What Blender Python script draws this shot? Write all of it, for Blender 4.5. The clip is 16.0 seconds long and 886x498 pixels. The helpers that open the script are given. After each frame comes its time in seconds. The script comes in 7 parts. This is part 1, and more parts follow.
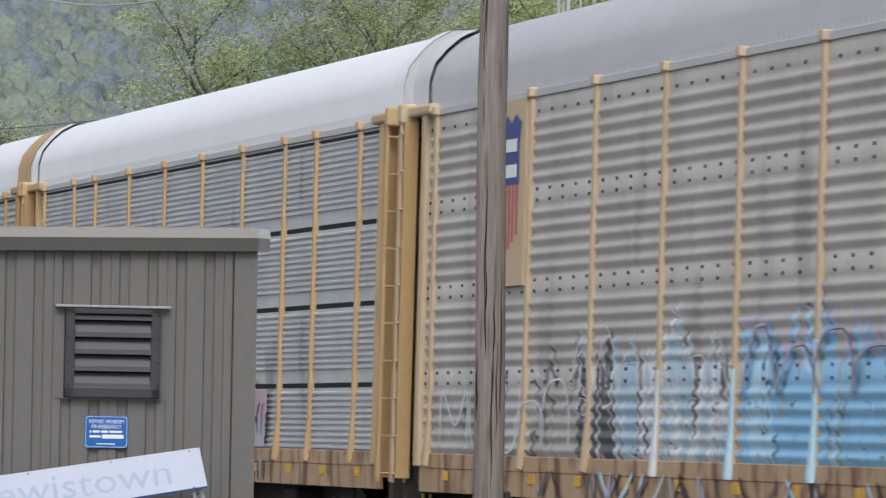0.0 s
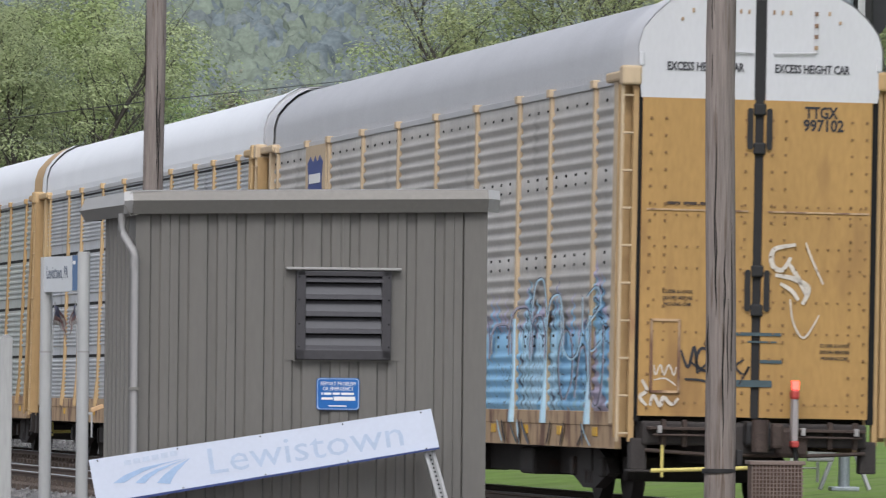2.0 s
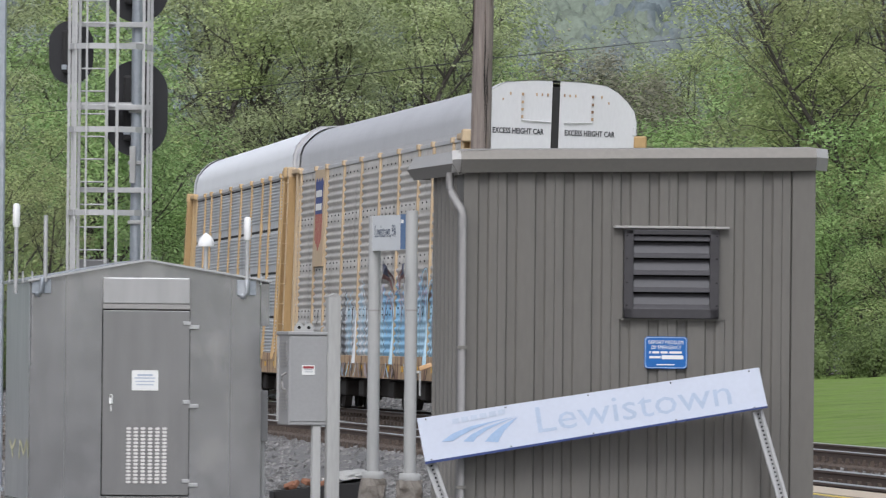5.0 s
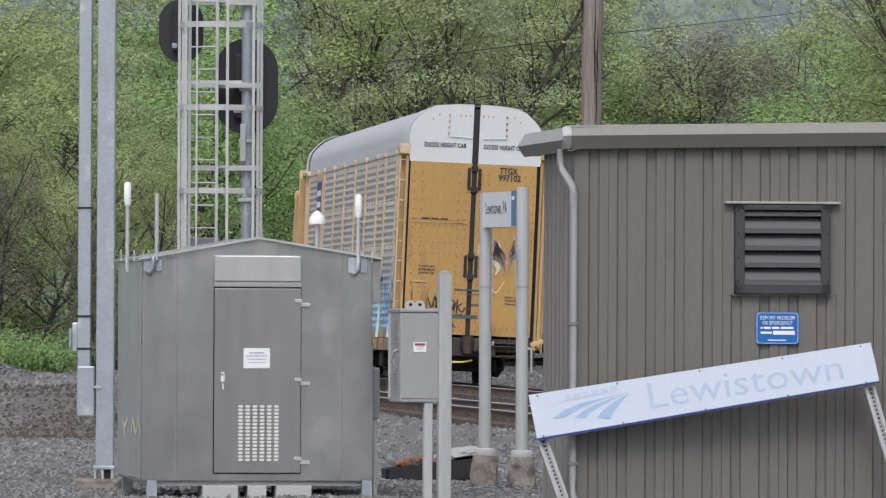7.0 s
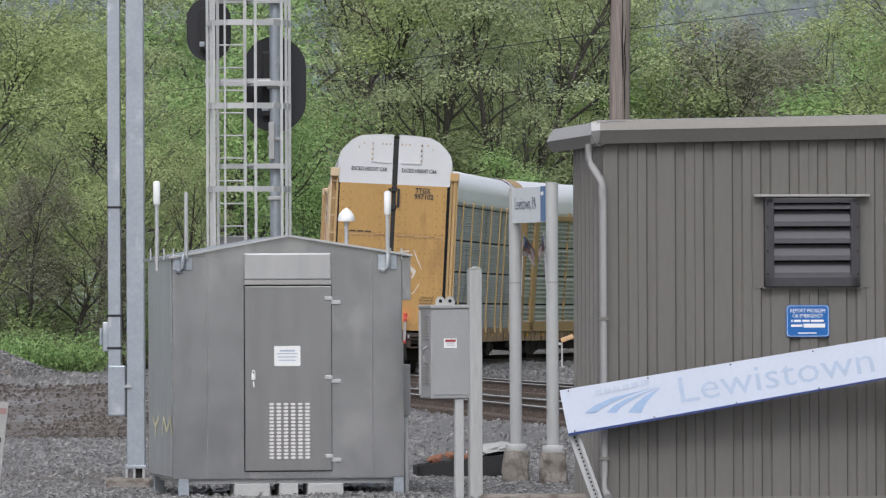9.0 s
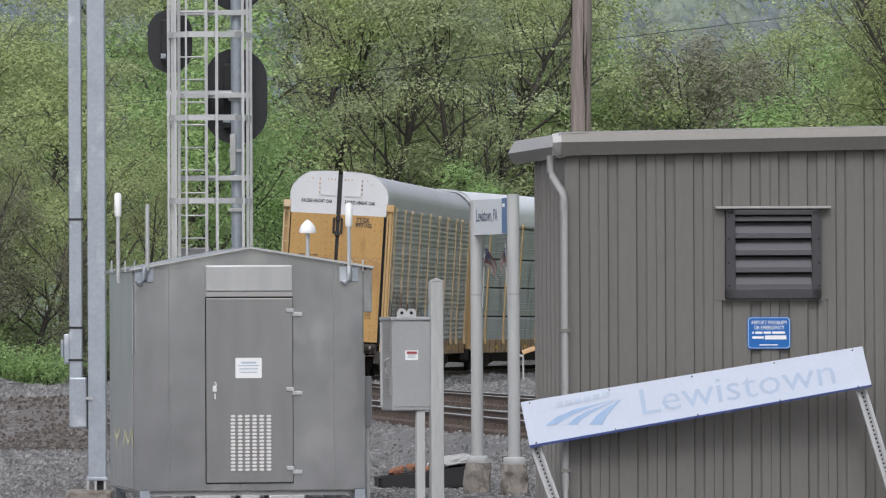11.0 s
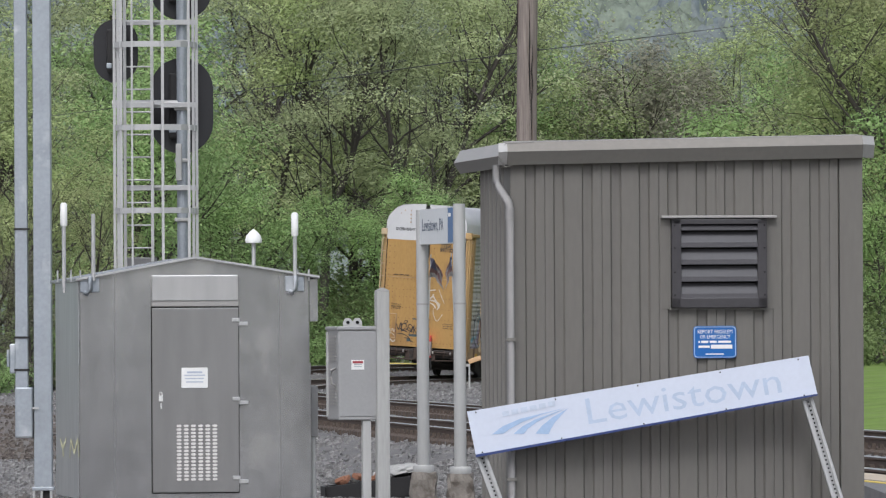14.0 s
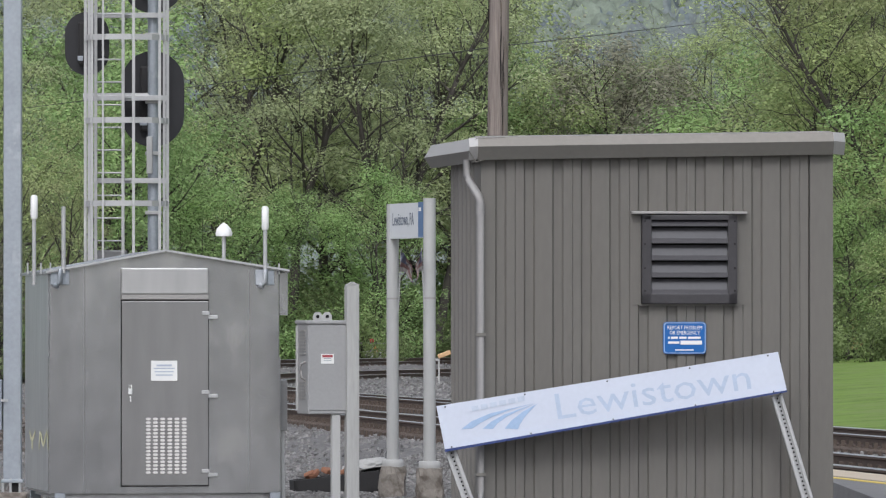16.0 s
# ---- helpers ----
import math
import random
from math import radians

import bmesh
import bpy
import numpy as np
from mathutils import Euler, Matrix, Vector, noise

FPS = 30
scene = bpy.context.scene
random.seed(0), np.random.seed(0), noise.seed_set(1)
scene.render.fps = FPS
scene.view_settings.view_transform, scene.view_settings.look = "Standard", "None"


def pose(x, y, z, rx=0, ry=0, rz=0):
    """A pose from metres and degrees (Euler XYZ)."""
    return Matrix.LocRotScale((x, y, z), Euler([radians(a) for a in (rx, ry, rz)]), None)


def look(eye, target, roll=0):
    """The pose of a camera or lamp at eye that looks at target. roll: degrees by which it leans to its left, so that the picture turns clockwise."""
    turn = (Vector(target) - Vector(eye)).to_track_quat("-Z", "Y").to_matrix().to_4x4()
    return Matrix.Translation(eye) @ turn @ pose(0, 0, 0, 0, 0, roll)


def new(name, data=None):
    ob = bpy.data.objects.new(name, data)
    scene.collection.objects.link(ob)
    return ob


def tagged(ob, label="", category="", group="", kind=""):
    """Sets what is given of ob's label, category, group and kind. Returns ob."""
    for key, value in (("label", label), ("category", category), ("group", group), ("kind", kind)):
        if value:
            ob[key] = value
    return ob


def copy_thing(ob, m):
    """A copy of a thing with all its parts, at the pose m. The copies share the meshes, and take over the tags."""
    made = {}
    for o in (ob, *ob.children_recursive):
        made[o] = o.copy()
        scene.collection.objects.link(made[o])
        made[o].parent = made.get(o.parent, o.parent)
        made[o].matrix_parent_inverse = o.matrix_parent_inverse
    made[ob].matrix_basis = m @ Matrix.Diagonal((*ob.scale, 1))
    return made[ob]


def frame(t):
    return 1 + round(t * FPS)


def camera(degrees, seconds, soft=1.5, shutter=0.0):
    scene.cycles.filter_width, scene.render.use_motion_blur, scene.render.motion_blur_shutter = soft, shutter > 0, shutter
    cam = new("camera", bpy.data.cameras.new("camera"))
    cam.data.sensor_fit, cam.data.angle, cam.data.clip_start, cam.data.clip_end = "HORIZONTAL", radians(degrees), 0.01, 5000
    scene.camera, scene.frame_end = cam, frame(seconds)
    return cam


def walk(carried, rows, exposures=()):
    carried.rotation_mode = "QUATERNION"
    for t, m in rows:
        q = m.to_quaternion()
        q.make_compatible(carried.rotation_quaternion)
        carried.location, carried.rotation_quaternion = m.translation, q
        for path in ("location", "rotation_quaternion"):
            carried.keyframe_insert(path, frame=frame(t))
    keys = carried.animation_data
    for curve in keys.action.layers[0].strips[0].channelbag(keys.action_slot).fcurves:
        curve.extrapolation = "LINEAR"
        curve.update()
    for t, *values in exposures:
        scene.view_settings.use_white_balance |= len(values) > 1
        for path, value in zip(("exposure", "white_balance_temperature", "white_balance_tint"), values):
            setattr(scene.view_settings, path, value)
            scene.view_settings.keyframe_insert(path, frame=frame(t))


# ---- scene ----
import functools

# The camera stands still on the platform and turns after the train.
cam = camera(7.353, 16.0, soft=1.2, shutter=0.35)
EYE = (0.0, 0.0, 1.3)


def aim(yaw, pitch, roll):
    y, p = radians(yaw), radians(pitch)
    way = Vector((math.sin(y) * math.cos(p), math.cos(y) * math.cos(p), math.sin(p)))
    return look(EYE, Vector(EYE) + 100 * way, roll)


TURNS = (
    (0.0, 4.775, 1.530, 1.03), (0.5, 4.346, 1.396, 0.92), (1.0, 3.772, 1.211, 0.70), (1.5, 3.267, 1.138, 0.64),
    (2.0, 2.869, 1.173, 0.53), (2.5, 2.477, 1.164, 0.47), (3.0, 2.010, 1.082, 0.36), (3.5, 1.497, 1.005, 0.50),
    (4.0, 0.958, 0.901, 0.72), (4.5, 0.604, 0.844, 0.62), (5.0, 0.148, 0.804, 0.55), (5.5, -0.180, 0.730, 0.40),
    (6.5, -0.600, 0.630, 0.31), (7.5, -0.915, 0.561, 0.25), (8.0, -1.043, 0.511, 0.17), (8.5, -1.121, 0.519, -0.10),
    (9.0, -1.018, 0.572, -0.25), (10.2, -0.800, 0.640, -0.27), (11.5, -0.632, 0.698, -0.28), (12.0, -0.559, 0.722, -0.30),
    (12.5, -0.488, 0.721, -0.31), (13.0, -0.405, 0.713, -0.32), (13.5, -0.318, 0.725, -0.39), (14.0, -0.247, 0.746, -0.32),
    (14.5, -0.171, 0.757, -0.27), (15.0, -0.110, 0.734, -0.16), (15.5, -0.057, 0.707, -0.01), (16.0, 0.0, 0.700, -0.01))
walk(cam, [(t, aim(y, p, r)) for t, y, p, r in TURNS], exposures=((0.0, 0.29, 6200, 12), (16.0, 0.30, 6200, 12)))

# Overcast daylight.
world = bpy.data.worlds.new("sky")
scene.world = world
world.use_nodes = True
wn = world.node_tree.nodes
sky = wn.new("ShaderNodeTexSky")
sky.sky_type, sky.sun_disc = "NISHITA", False
sky.sun_elevation, sky.sun_rotation = radians(50), radians(200)
sky.air_density, sky.dust_density = 1.0, 4.0
tone = wn.new("ShaderNodeHueSaturation")
tone.inputs["Saturation"].default_value = 0.35
world.node_tree.links.new(sky.outputs[0], tone.inputs["Color"])
world.node_tree.links.new(tone.outputs[0], wn["Background"].inputs[0])
wn["Background"].inputs[1].default_value = 0.14
sun = new("sun", bpy.data.lights.new("sun", "SUN"))
sun.data.energy, sun.data.angle, sun.data.color = 0.9, radians(18), (0.97, 0.99, 1.0)
sun.matrix_world = look((6, -55, 90), (0, 40, 0))


# ---- materials ----
def mat(name, colour, rough=0.6, metal=0.0, vary=0.12, scale=3.0, fine=40.0, bump=0.0, spots=None, spot_scale=4.0,
        spot_at=0.62, streak=1.0, island=0.0, coord="Object", per_object=0.0, spec=0.4):
    """A surface of one colour with two scales of variation, optional stains, relief and per-piece shifts."""
    m = bpy.data.materials.new(name)
    m.use_nodes = True
    n, l = m.node_tree.nodes, m.node_tree.links
    b = n["Principled BSDF"]
    b.inputs["Roughness"].default_value, b.inputs["Metallic"].default_value = rough, metal
    b.inputs["Specular IOR Level"].default_value = spec
    tc, mp = n.new("ShaderNodeTexCoord"), n.new("ShaderNodeMapping")
    l.new(tc.outputs[coord], mp.inputs[0])
    mp.inputs["Scale"].default_value = (1, 1, 1 / streak)
    big, small = n.new("ShaderNodeTexNoise"), n.new("ShaderNodeTexNoise")
    for t, sc in ((big, scale), (small, fine)):
        t.inputs["Scale"].default_value, t.inputs["Detail"].default_value = sc, 5.0
        l.new(mp.outputs[0], t.inputs["Vector"])
    add = n.new("ShaderNodeMath")
    add.operation = "ADD"
    l.new(big.outputs[0], add.inputs[0])
    l.new(small.outputs[0], add.inputs[1])
    last = add.outputs[0]
    low, high = 1.0, 1.0
    if island:
        geo, k = n.new("ShaderNodeNewGeometry"), n.new("ShaderNodeMath")
        k.operation, k.inputs[1].default_value = "MULTIPLY_ADD", island
        l.new(geo.outputs["Random Per Island"], k.inputs[0])
        l.new(last, k.inputs[2])
        last = k.outputs[0]
        high += island
    if per_object:
        info, k = n.new("ShaderNodeObjectInfo"), n.new("ShaderNodeMath")
        k.operation, k.inputs[1].default_value = "MULTIPLY_ADD", per_object
        l.new(info.outputs["Random"], k.inputs[0])
        l.new(last, k.inputs[2])
        last = k.outputs[0]
        high += per_object
    rng = n.new("ShaderNodeMapRange")
    rng.inputs[1].default_value, rng.inputs[2].default_value = 0.55, 0.45 + high
    rng.inputs[3].default_value, rng.inputs[4].default_value = 1 - vary, 1 + vary
    l.new(last, rng.inputs[0])
    mul = n.new("ShaderNodeVectorMath")
    mul.operation = "MULTIPLY"
    mul.inputs[0].default_value = colour
    l.new(rng.outputs[0], mul.inputs[1])
    out = mul.outputs[0]
    if spots:
        sp, rp, mx = n.new("ShaderNodeTexNoise"), n.new("ShaderNodeMapRange"), n.new("ShaderNodeMix")
        sp.inputs["Scale"].default_value, sp.inputs["Detail"].default_value = spot_scale, 6.0
        l.new(mp.outputs[0], sp.inputs["Vector"])
        l.new(sp.outputs[0], rp.inputs[0])
        rp.inputs[1].default_value, rp.inputs[2].default_value = spot_at, spot_at + 0.12
        mx.data_type = "RGBA"
        l.new(rp.outputs[0], mx.inputs[0])
        l.new(out, mx.inputs[6])
        mx.inputs[7].default_value = (*spots, 1)
        out = mx.outputs[2]
    l.new(out, b.inputs["Base Color"])
    if bump:
        bp = n.new("ShaderNodeBump")
        bp.inputs["Strength"].default_value, bp.inputs["Distance"].default_value = bump, 0.02
        l.new(small.outputs[0], bp.inputs["Height"])
        l.new(bp.outputs[0], b.inputs["Normal"])
    return m


def leaf_mat(name, dark, light, patch=0.55, through_light=0.45):
    """Leaves: sprays of one tree drift between two greens, each leaf a little off, part of the light passing through."""
    m = bpy.data.materials.new(name)
    m.use_nodes = True
    n, l = m.node_tree.nodes, m.node_tree.links
    geo, info, ramp = n.new("ShaderNodeNewGeometry"), n.new("ShaderNodeObjectInfo"), n.new("ShaderNodeMix")
    tc, tex, rng, add = n.new("ShaderNodeTexCoord"), n.new("ShaderNodeTexNoise"), n.new("ShaderNodeMapRange"), n.new("ShaderNodeMath")
    tex.inputs["Scale"].default_value, tex.inputs["Detail"].default_value = patch, 3.0
    l.new(tc.outputs["Object"], tex.inputs["Vector"])
    l.new(tex.outputs[0], rng.inputs[0])
    rng.inputs[1].default_value, rng.inputs[2].default_value = 0.32, 0.68
    rng.inputs[3].default_value, rng.inputs[4].default_value = 0.0, 0.65
    add.operation, add.inputs[1].default_value = "MULTIPLY_ADD", 0.35
    l.new(geo.outputs["Random Per Island"], add.inputs[0])
    l.new(rng.outputs[0], add.inputs[2])
    ramp.data_type = "RGBA"
    ramp.inputs[6].default_value, ramp.inputs[7].default_value = (*dark, 1), (*light, 1)
    l.new(add.outputs[0], ramp.inputs[0])
    hsv = n.new("ShaderNodeHueSaturation")
    k = n.new("ShaderNodeMapRange")
    k.inputs[3].default_value, k.inputs[4].default_value = 0.85, 1.15
    l.new(info.outputs["Random"], k.inputs[0])
    l.new(k.outputs[0], hsv.inputs["Value"])
    l.new(ramp.outputs[2], hsv.inputs["Color"])
    dif, tra, mix = n.new("ShaderNodeBsdfDiffuse"), n.new("ShaderNodeBsdfTranslucent"), n.new("ShaderNodeMixShader")
    mix.inputs[0].default_value = through_light
    l.new(hsv.outputs[0], dif.inputs[0])
    l.new(hsv.outputs[0], tra.inputs[0])
    l.new(dif.outputs[0], mix.inputs[1])
    l.new(tra.outputs[0], mix.inputs[2])
    l.new(mix.outputs[0], n["Material Output"].inputs[0])
    return m


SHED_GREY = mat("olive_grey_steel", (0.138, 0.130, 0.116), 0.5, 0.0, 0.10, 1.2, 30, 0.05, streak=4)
# Paler copy of the shed grey: light on the side ribs put into colour.
SHED_SIDE = mat("lightened_olive_grey_steel", (0.182, 0.174, 0.16), 0.7, 0.0, 0.10, 1.2, 30, 0.03, streak=4, spec=0.2)
SHED_TRIM = mat("grey_trim_steel", (0.165, 0.157, 0.14), 0.45, 0.0, 0.10, 1.5, 30)
TRIM_LIGHT = mat("pale_trim_steel", (0.31, 0.30, 0.285), 0.45, 0.0, 0.08, 2, 30)
LOUVRE = mat("dark_bronze_louvre", (0.055, 0.052, 0.055), 0.4, 0.2, 0.15, 5, 40)
BLADE = mat("bronze_louvre_blade", (0.048, 0.046, 0.050), 0.4, 0.1, 0.12, 5, 40)
BLACK = mat("black_iron", (0.018, 0.017, 0.017), 0.65, 0.0, 0.25, 4, 40)
# Near-black: stands in for shade in gaps and recesses; also bolts and holes.
SHADOW_GAP = mat("shade_and_bolt_black", (0.006, 0.006, 0.006), 0.9, 0.0, 0.2)
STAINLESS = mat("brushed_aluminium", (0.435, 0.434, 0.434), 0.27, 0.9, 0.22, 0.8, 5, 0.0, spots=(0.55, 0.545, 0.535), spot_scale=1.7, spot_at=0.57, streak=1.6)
GALV = mat("galvanised_steel", (0.34, 0.37, 0.40), 0.5, 0.55, 0.14, 3, 25, 0.04, spots=(0.52, 0.54, 0.56), spot_scale=2.5, spot_at=0.6)
GALV_LIGHT = mat("pale_galvanised_ladder", (0.45, 0.45, 0.445), 0.5, 0.35, 0.10, 3, 30)
WHITE_SIGN = mat("white_sign_board", (0.57, 0.61, 0.70), 0.35, 0.0, 0.05, 2, 30, spots=(0.53, 0.57, 0.64), spot_scale=2, spot_at=0.6)
SIGN_EDGE = mat("navy_sign_edge", (0.03, 0.05, 0.16), 0.5)
PALE_LETTER = mat("faded_blue_lettering", (0.43, 0.51, 0.635), 0.5, 0.0, 0.1, 12, 60)
PALE_LOGO = mat("faded_blue_emblem", (0.34, 0.46, 0.64), 0.5, 0.0, 0.1, 12, 60)
BLUE_SIGN = mat("blue_enamel", (0.012, 0.115, 0.37), 0.4, 0.0, 0.05)
WHITE = mat("white_paint", (0.75, 0.75, 0.73), 0.5, 0.0, 0.05)
GREY_BOX = mat("grey_painted_steel", (0.30, 0.30, 0.298), 0.5, 0.1, 0.07, 2, 30, 0.03)
GREY_POST = mat("grey_painted_post", (0.39, 0.39, 0.378), 0.6, 0.0, 0.08, 2, 40, streak=5)
CONCRETE = mat("weathered_concrete", (0.235, 0.212, 0.185), 0.9, 0.0, 0.2, 4, 40, 0.3, spots=(0.13, 0.11, 0.092), spot_scale=7, spot_at=0.5)
POLE_WOOD = mat("weathered_pole_wood", (0.225, 0.19, 0.168), 0.85, 0.0, 0.4, 24, 70, 0.9, spots=(0.12, 0.088, 0.068), spot_scale=30, spot_at=0.58, streak=22)
TAN = mat("tan_yellow_paint", (0.42, 0.275, 0.125), 0.55, 0.0, 0.14, 2, 20, 0.03, spots=(0.30, 0.16, 0.08), spot_scale=3, spot_at=0.66, streak=3)
BEIGE = mat("faded_beige_paint", (0.50, 0.385, 0.25), 0.6, 0.0, 0.12, 2, 20, spots=(0.33, 0.22, 0.13), spot_scale=4, spot_at=0.64, streak=4)
DOOR_YELLOW = mat("ochre_door_paint", (0.385, 0.228, 0.075), 0.5, 0.0, 0.16, 1.2, 18, 0.03, spots=(0.29, 0.165, 0.06), spot_scale=1.6, spot_at=0.56, streak=3.0)
CAR_WHITE = mat("white_car_paint", (0.54, 0.54, 0.55), 0.5, 0.0, 0.06, 2, 25, spots=(0.50, 0.46, 0.42), spot_scale=3, spot_at=0.68, streak=3)
ROOF_WHITE = mat("white_roof_coating", (0.72, 0.735, 0.755), 0.45, 0.0, 0.05, 1, 20)
ROOF_GALV = mat("galvanised_roof", (0.52, 0.52, 0.53), 0.45, 0.3, 0.08, 1.2, 30, 0.1)
RAIL_STEEL = mat("brown_rusted_rail", (0.105, 0.075, 0.06), 0.7, 0.2, 0.2, 3, 30, 0.1)
RAIL_HEAD = mat("polished_rail_head", (0.46, 0.45, 0.44), 0.28, 0.9, 0.1, 2, 40)
TIE_WOOD = mat("creosoted_tie_wood", (0.085, 0.065, 0.052), 0.9, 0.0, 0.3, 4, 40, 0.4, per_object=0.4)
# Base darkened so the gaps between loose stones look shaded.
BALLAST = mat("darkened_grey_ballast", (0.14, 0.136, 0.132), 0.9, 0.0, 0.75, 9, 34, 1.0, island=0.8, spots=(0.36, 0.33, 0.29), spot_scale=6)
RUST = mat("rusted_mesh_steel", (0.13, 0.085, 0.065), 0.85, 0.1, 0.3, 6, 50, 0.4)
BRICK_RED = mat("rust_orange_scrap", (0.24, 0.11, 0.065), 0.8, 0.0, 0.25, 8, 40, island=0.5)
BARK = mat("grey_brown_bark", (0.068, 0.060, 0.052), 0.95, 0.0, 0.3, 2, 18, 0.5, streak=4)
ORANGE = mat("orange_marker", (0.65, 0.25, 0.08), 0.5)
RED = mat("red_plastic", (0.45, 0.06, 0.05), 0.45)
ASPHALT = mat("platform_asphalt", (0.17, 0.168, 0.168), 0.9, 0.0, 0.2, 2, 60, 0.4)
KERB = mat("tan_concrete_edge", (0.46, 0.39, 0.30), 0.9, 0.0, 0.15, 3, 40, 0.2)
YELLOW_LINE = mat("worn_yellow_line", (0.60, 0.45, 0.08), 0.7, 0.0, 0.2, 5, 40)
YELLOW_ROD = mat("pale_yellow_rod", (0.62, 0.52, 0.16), 0.5)
SPRAY_BLACK = mat("black_spray_paint", (0.03, 0.03, 0.035), 0.6)
SPRAY_WHITE = mat("white_spray_paint", (0.55, 0.50, 0.43), 0.7, 0.0, 0.25, 6, 30)
NAVY = mat("navy_enamel", (0.035, 0.06, 0.22), 0.5)


# ---- mesh helpers ----
def ob_mesh(name, bm, material, parent=None, at=None):
    me = bpy.data.meshes.new(name)
    bm.to_mesh(me)
    bm.free()
    for m in material if isinstance(material, (list, tuple)) else [material]:
        me.materials.append(m)
    ob = new(name, me)
    if parent is not None:
        ob.parent = parent
    if at is not None:
        ob.matrix_basis = at
    return ob


def part(name, bm, material, parent, label=""):
    ob = ob_mesh(name, bm, material, parent)
    if label:
        ob["label"] = label
    return ob


def box(bm, x0, x1, y0, y1, z0, z1, bevel=0.0, m=None):
    made = bmesh.ops.create_cube(bm, size=1.0)["verts"]
    t = Matrix.Translation(((x0 + x1) / 2, (y0 + y1) / 2, (z0 + z1) / 2)) @ Matrix.Diagonal((x1 - x0, y1 - y0, z1 - z0, 1))
    bmesh.ops.transform(bm, matrix=(m @ t) if m else t, verts=made)
    if bevel:
        edges = list({e for v in made for e in v.link_edges})
        bmesh.ops.bevel(bm, geom=edges, offset=bevel, segments=2, affect="EDGES", profile=0.5)
    return bm


def boxed(*a, **k):
    return box(bmesh.new(), *a, **k)


def tube(bm, points, radii, sides=8, cap=True):
    """A round bar along points."""
    pts = [Vector(p) for p in points]
    if not isinstance(radii, (list, tuple)):
        radii = [radii] * len(pts)
    rings = []
    for i, p in enumerate(pts):
        way = (pts[min(i + 1, len(pts) - 1)] - pts[max(i - 1, 0)]).normalized()
        u = way.cross(Vector((0, 0, 1)) if abs(way.z) < 0.9 else Vector((1, 0, 0))).normalized()
        v = way.cross(u)
        rings.append([bm.verts.new(p + radii[i] * (u * math.cos(a) + v * math.sin(a))) for a in (2 * math.pi * k / sides for k in range(sides))])
    made = []
    for a, b in zip(rings, rings[1:]):
        for k in range(sides):
            f = bm.faces.new((a[k], a[(k + 1) % sides], b[(k + 1) % sides], b[k]))
            f.smooth = sides > 5
            made.append(f)
    if cap:
        ends = [bm.faces.new(rings[0]), bm.faces.new(list(reversed(rings[-1])))]
        for f in ends:
            for edge in f.edges:
                edge.smooth = False
        bmesh.ops.recalc_face_normals(bm, faces=made + ends)
    return bm


def prism(bm, outline, way, m=None):
    """A closed outline of 3D points, extruded along way."""
    a = [bm.verts.new(Vector(p)) for p in outline]
    b = [bm.verts.new(Vector(p) + Vector(way)) for p in outline]
    fs = [bm.faces.new(a), bm.faces.new(list(reversed(b)))]
    for i in range(len(a)):
        j = (i + 1) % len(a)
        fs.append(bm.faces.new((a[j], a[i], b[i], b[j])))
    bmesh.ops.recalc_face_normals(bm, faces=fs)
    if m:
        bmesh.ops.transform(bm, matrix=m, verts=a + b)
    return bm


def lettering(text, size, m, material, parent, name="lettering", width=None, depth=0.004, label="", bold=0.0):
    """Raised letters from the built-in font, centred on m's origin, reading along its x."""
    cu = bpy.data.curves.new(name, "FONT")
    cu.body, cu.size, cu.extrude, cu.align_x, cu.align_y = text, size, depth, "CENTER", "CENTER"
    cu.resolution_u, cu.offset = 2, bold
    tmp = new("tmp", cu)
    me = bpy.data.meshes.new_from_object(tmp.evaluated_get(bpy.context.evaluated_depsgraph_get()))
    bpy.data.objects.remove(tmp)
    xs = [v.co.x for v in me.vertices]
    k = width / (max(xs) - min(xs)) if width else 1.0
    me.transform(m @ Matrix.Diagonal((k, 1, 1, 1)))
    me.materials.clear()
    me.materials.append(material)
    ob = new(name, me)
    ob.parent = parent
    if label:
        ob["label"] = label
    return ob


def thing(name, label, category, at=None, group="", kind=""):
    e = tagged(new(name), label, category, group, kind)
    e.empty_display_size = 0.2
    if at is not None:
        e.matrix_basis = at
    return e


def stroke(bm, pts, w, m, depth=0.004):
    """A flat painted line through 2D points, on the plane of m."""
    pts = [Vector((p[0], p[1], 0)) for p in pts]
    left, right = [], []
    for i, p in enumerate(pts):
        d = (pts[min(i + 1, len(pts) - 1)] - pts[max(i - 1, 0)])
        d = Vector((-d.y, d.x, 0)).normalized() * w / 2 * (0.6 + 0.4 * math.sin(math.pi * (i + 0.5) / len(pts)))
        left.append(bm.verts.new(m @ (p + d + Vector((0, 0, depth)))))
        right.append(bm.verts.new(m @ (p - d + Vector((0, 0, depth)))))
    for i in range(len(pts) - 1):
        bm.faces.new((left[i], right[i], right[i + 1], left[i + 1]))
    return bm


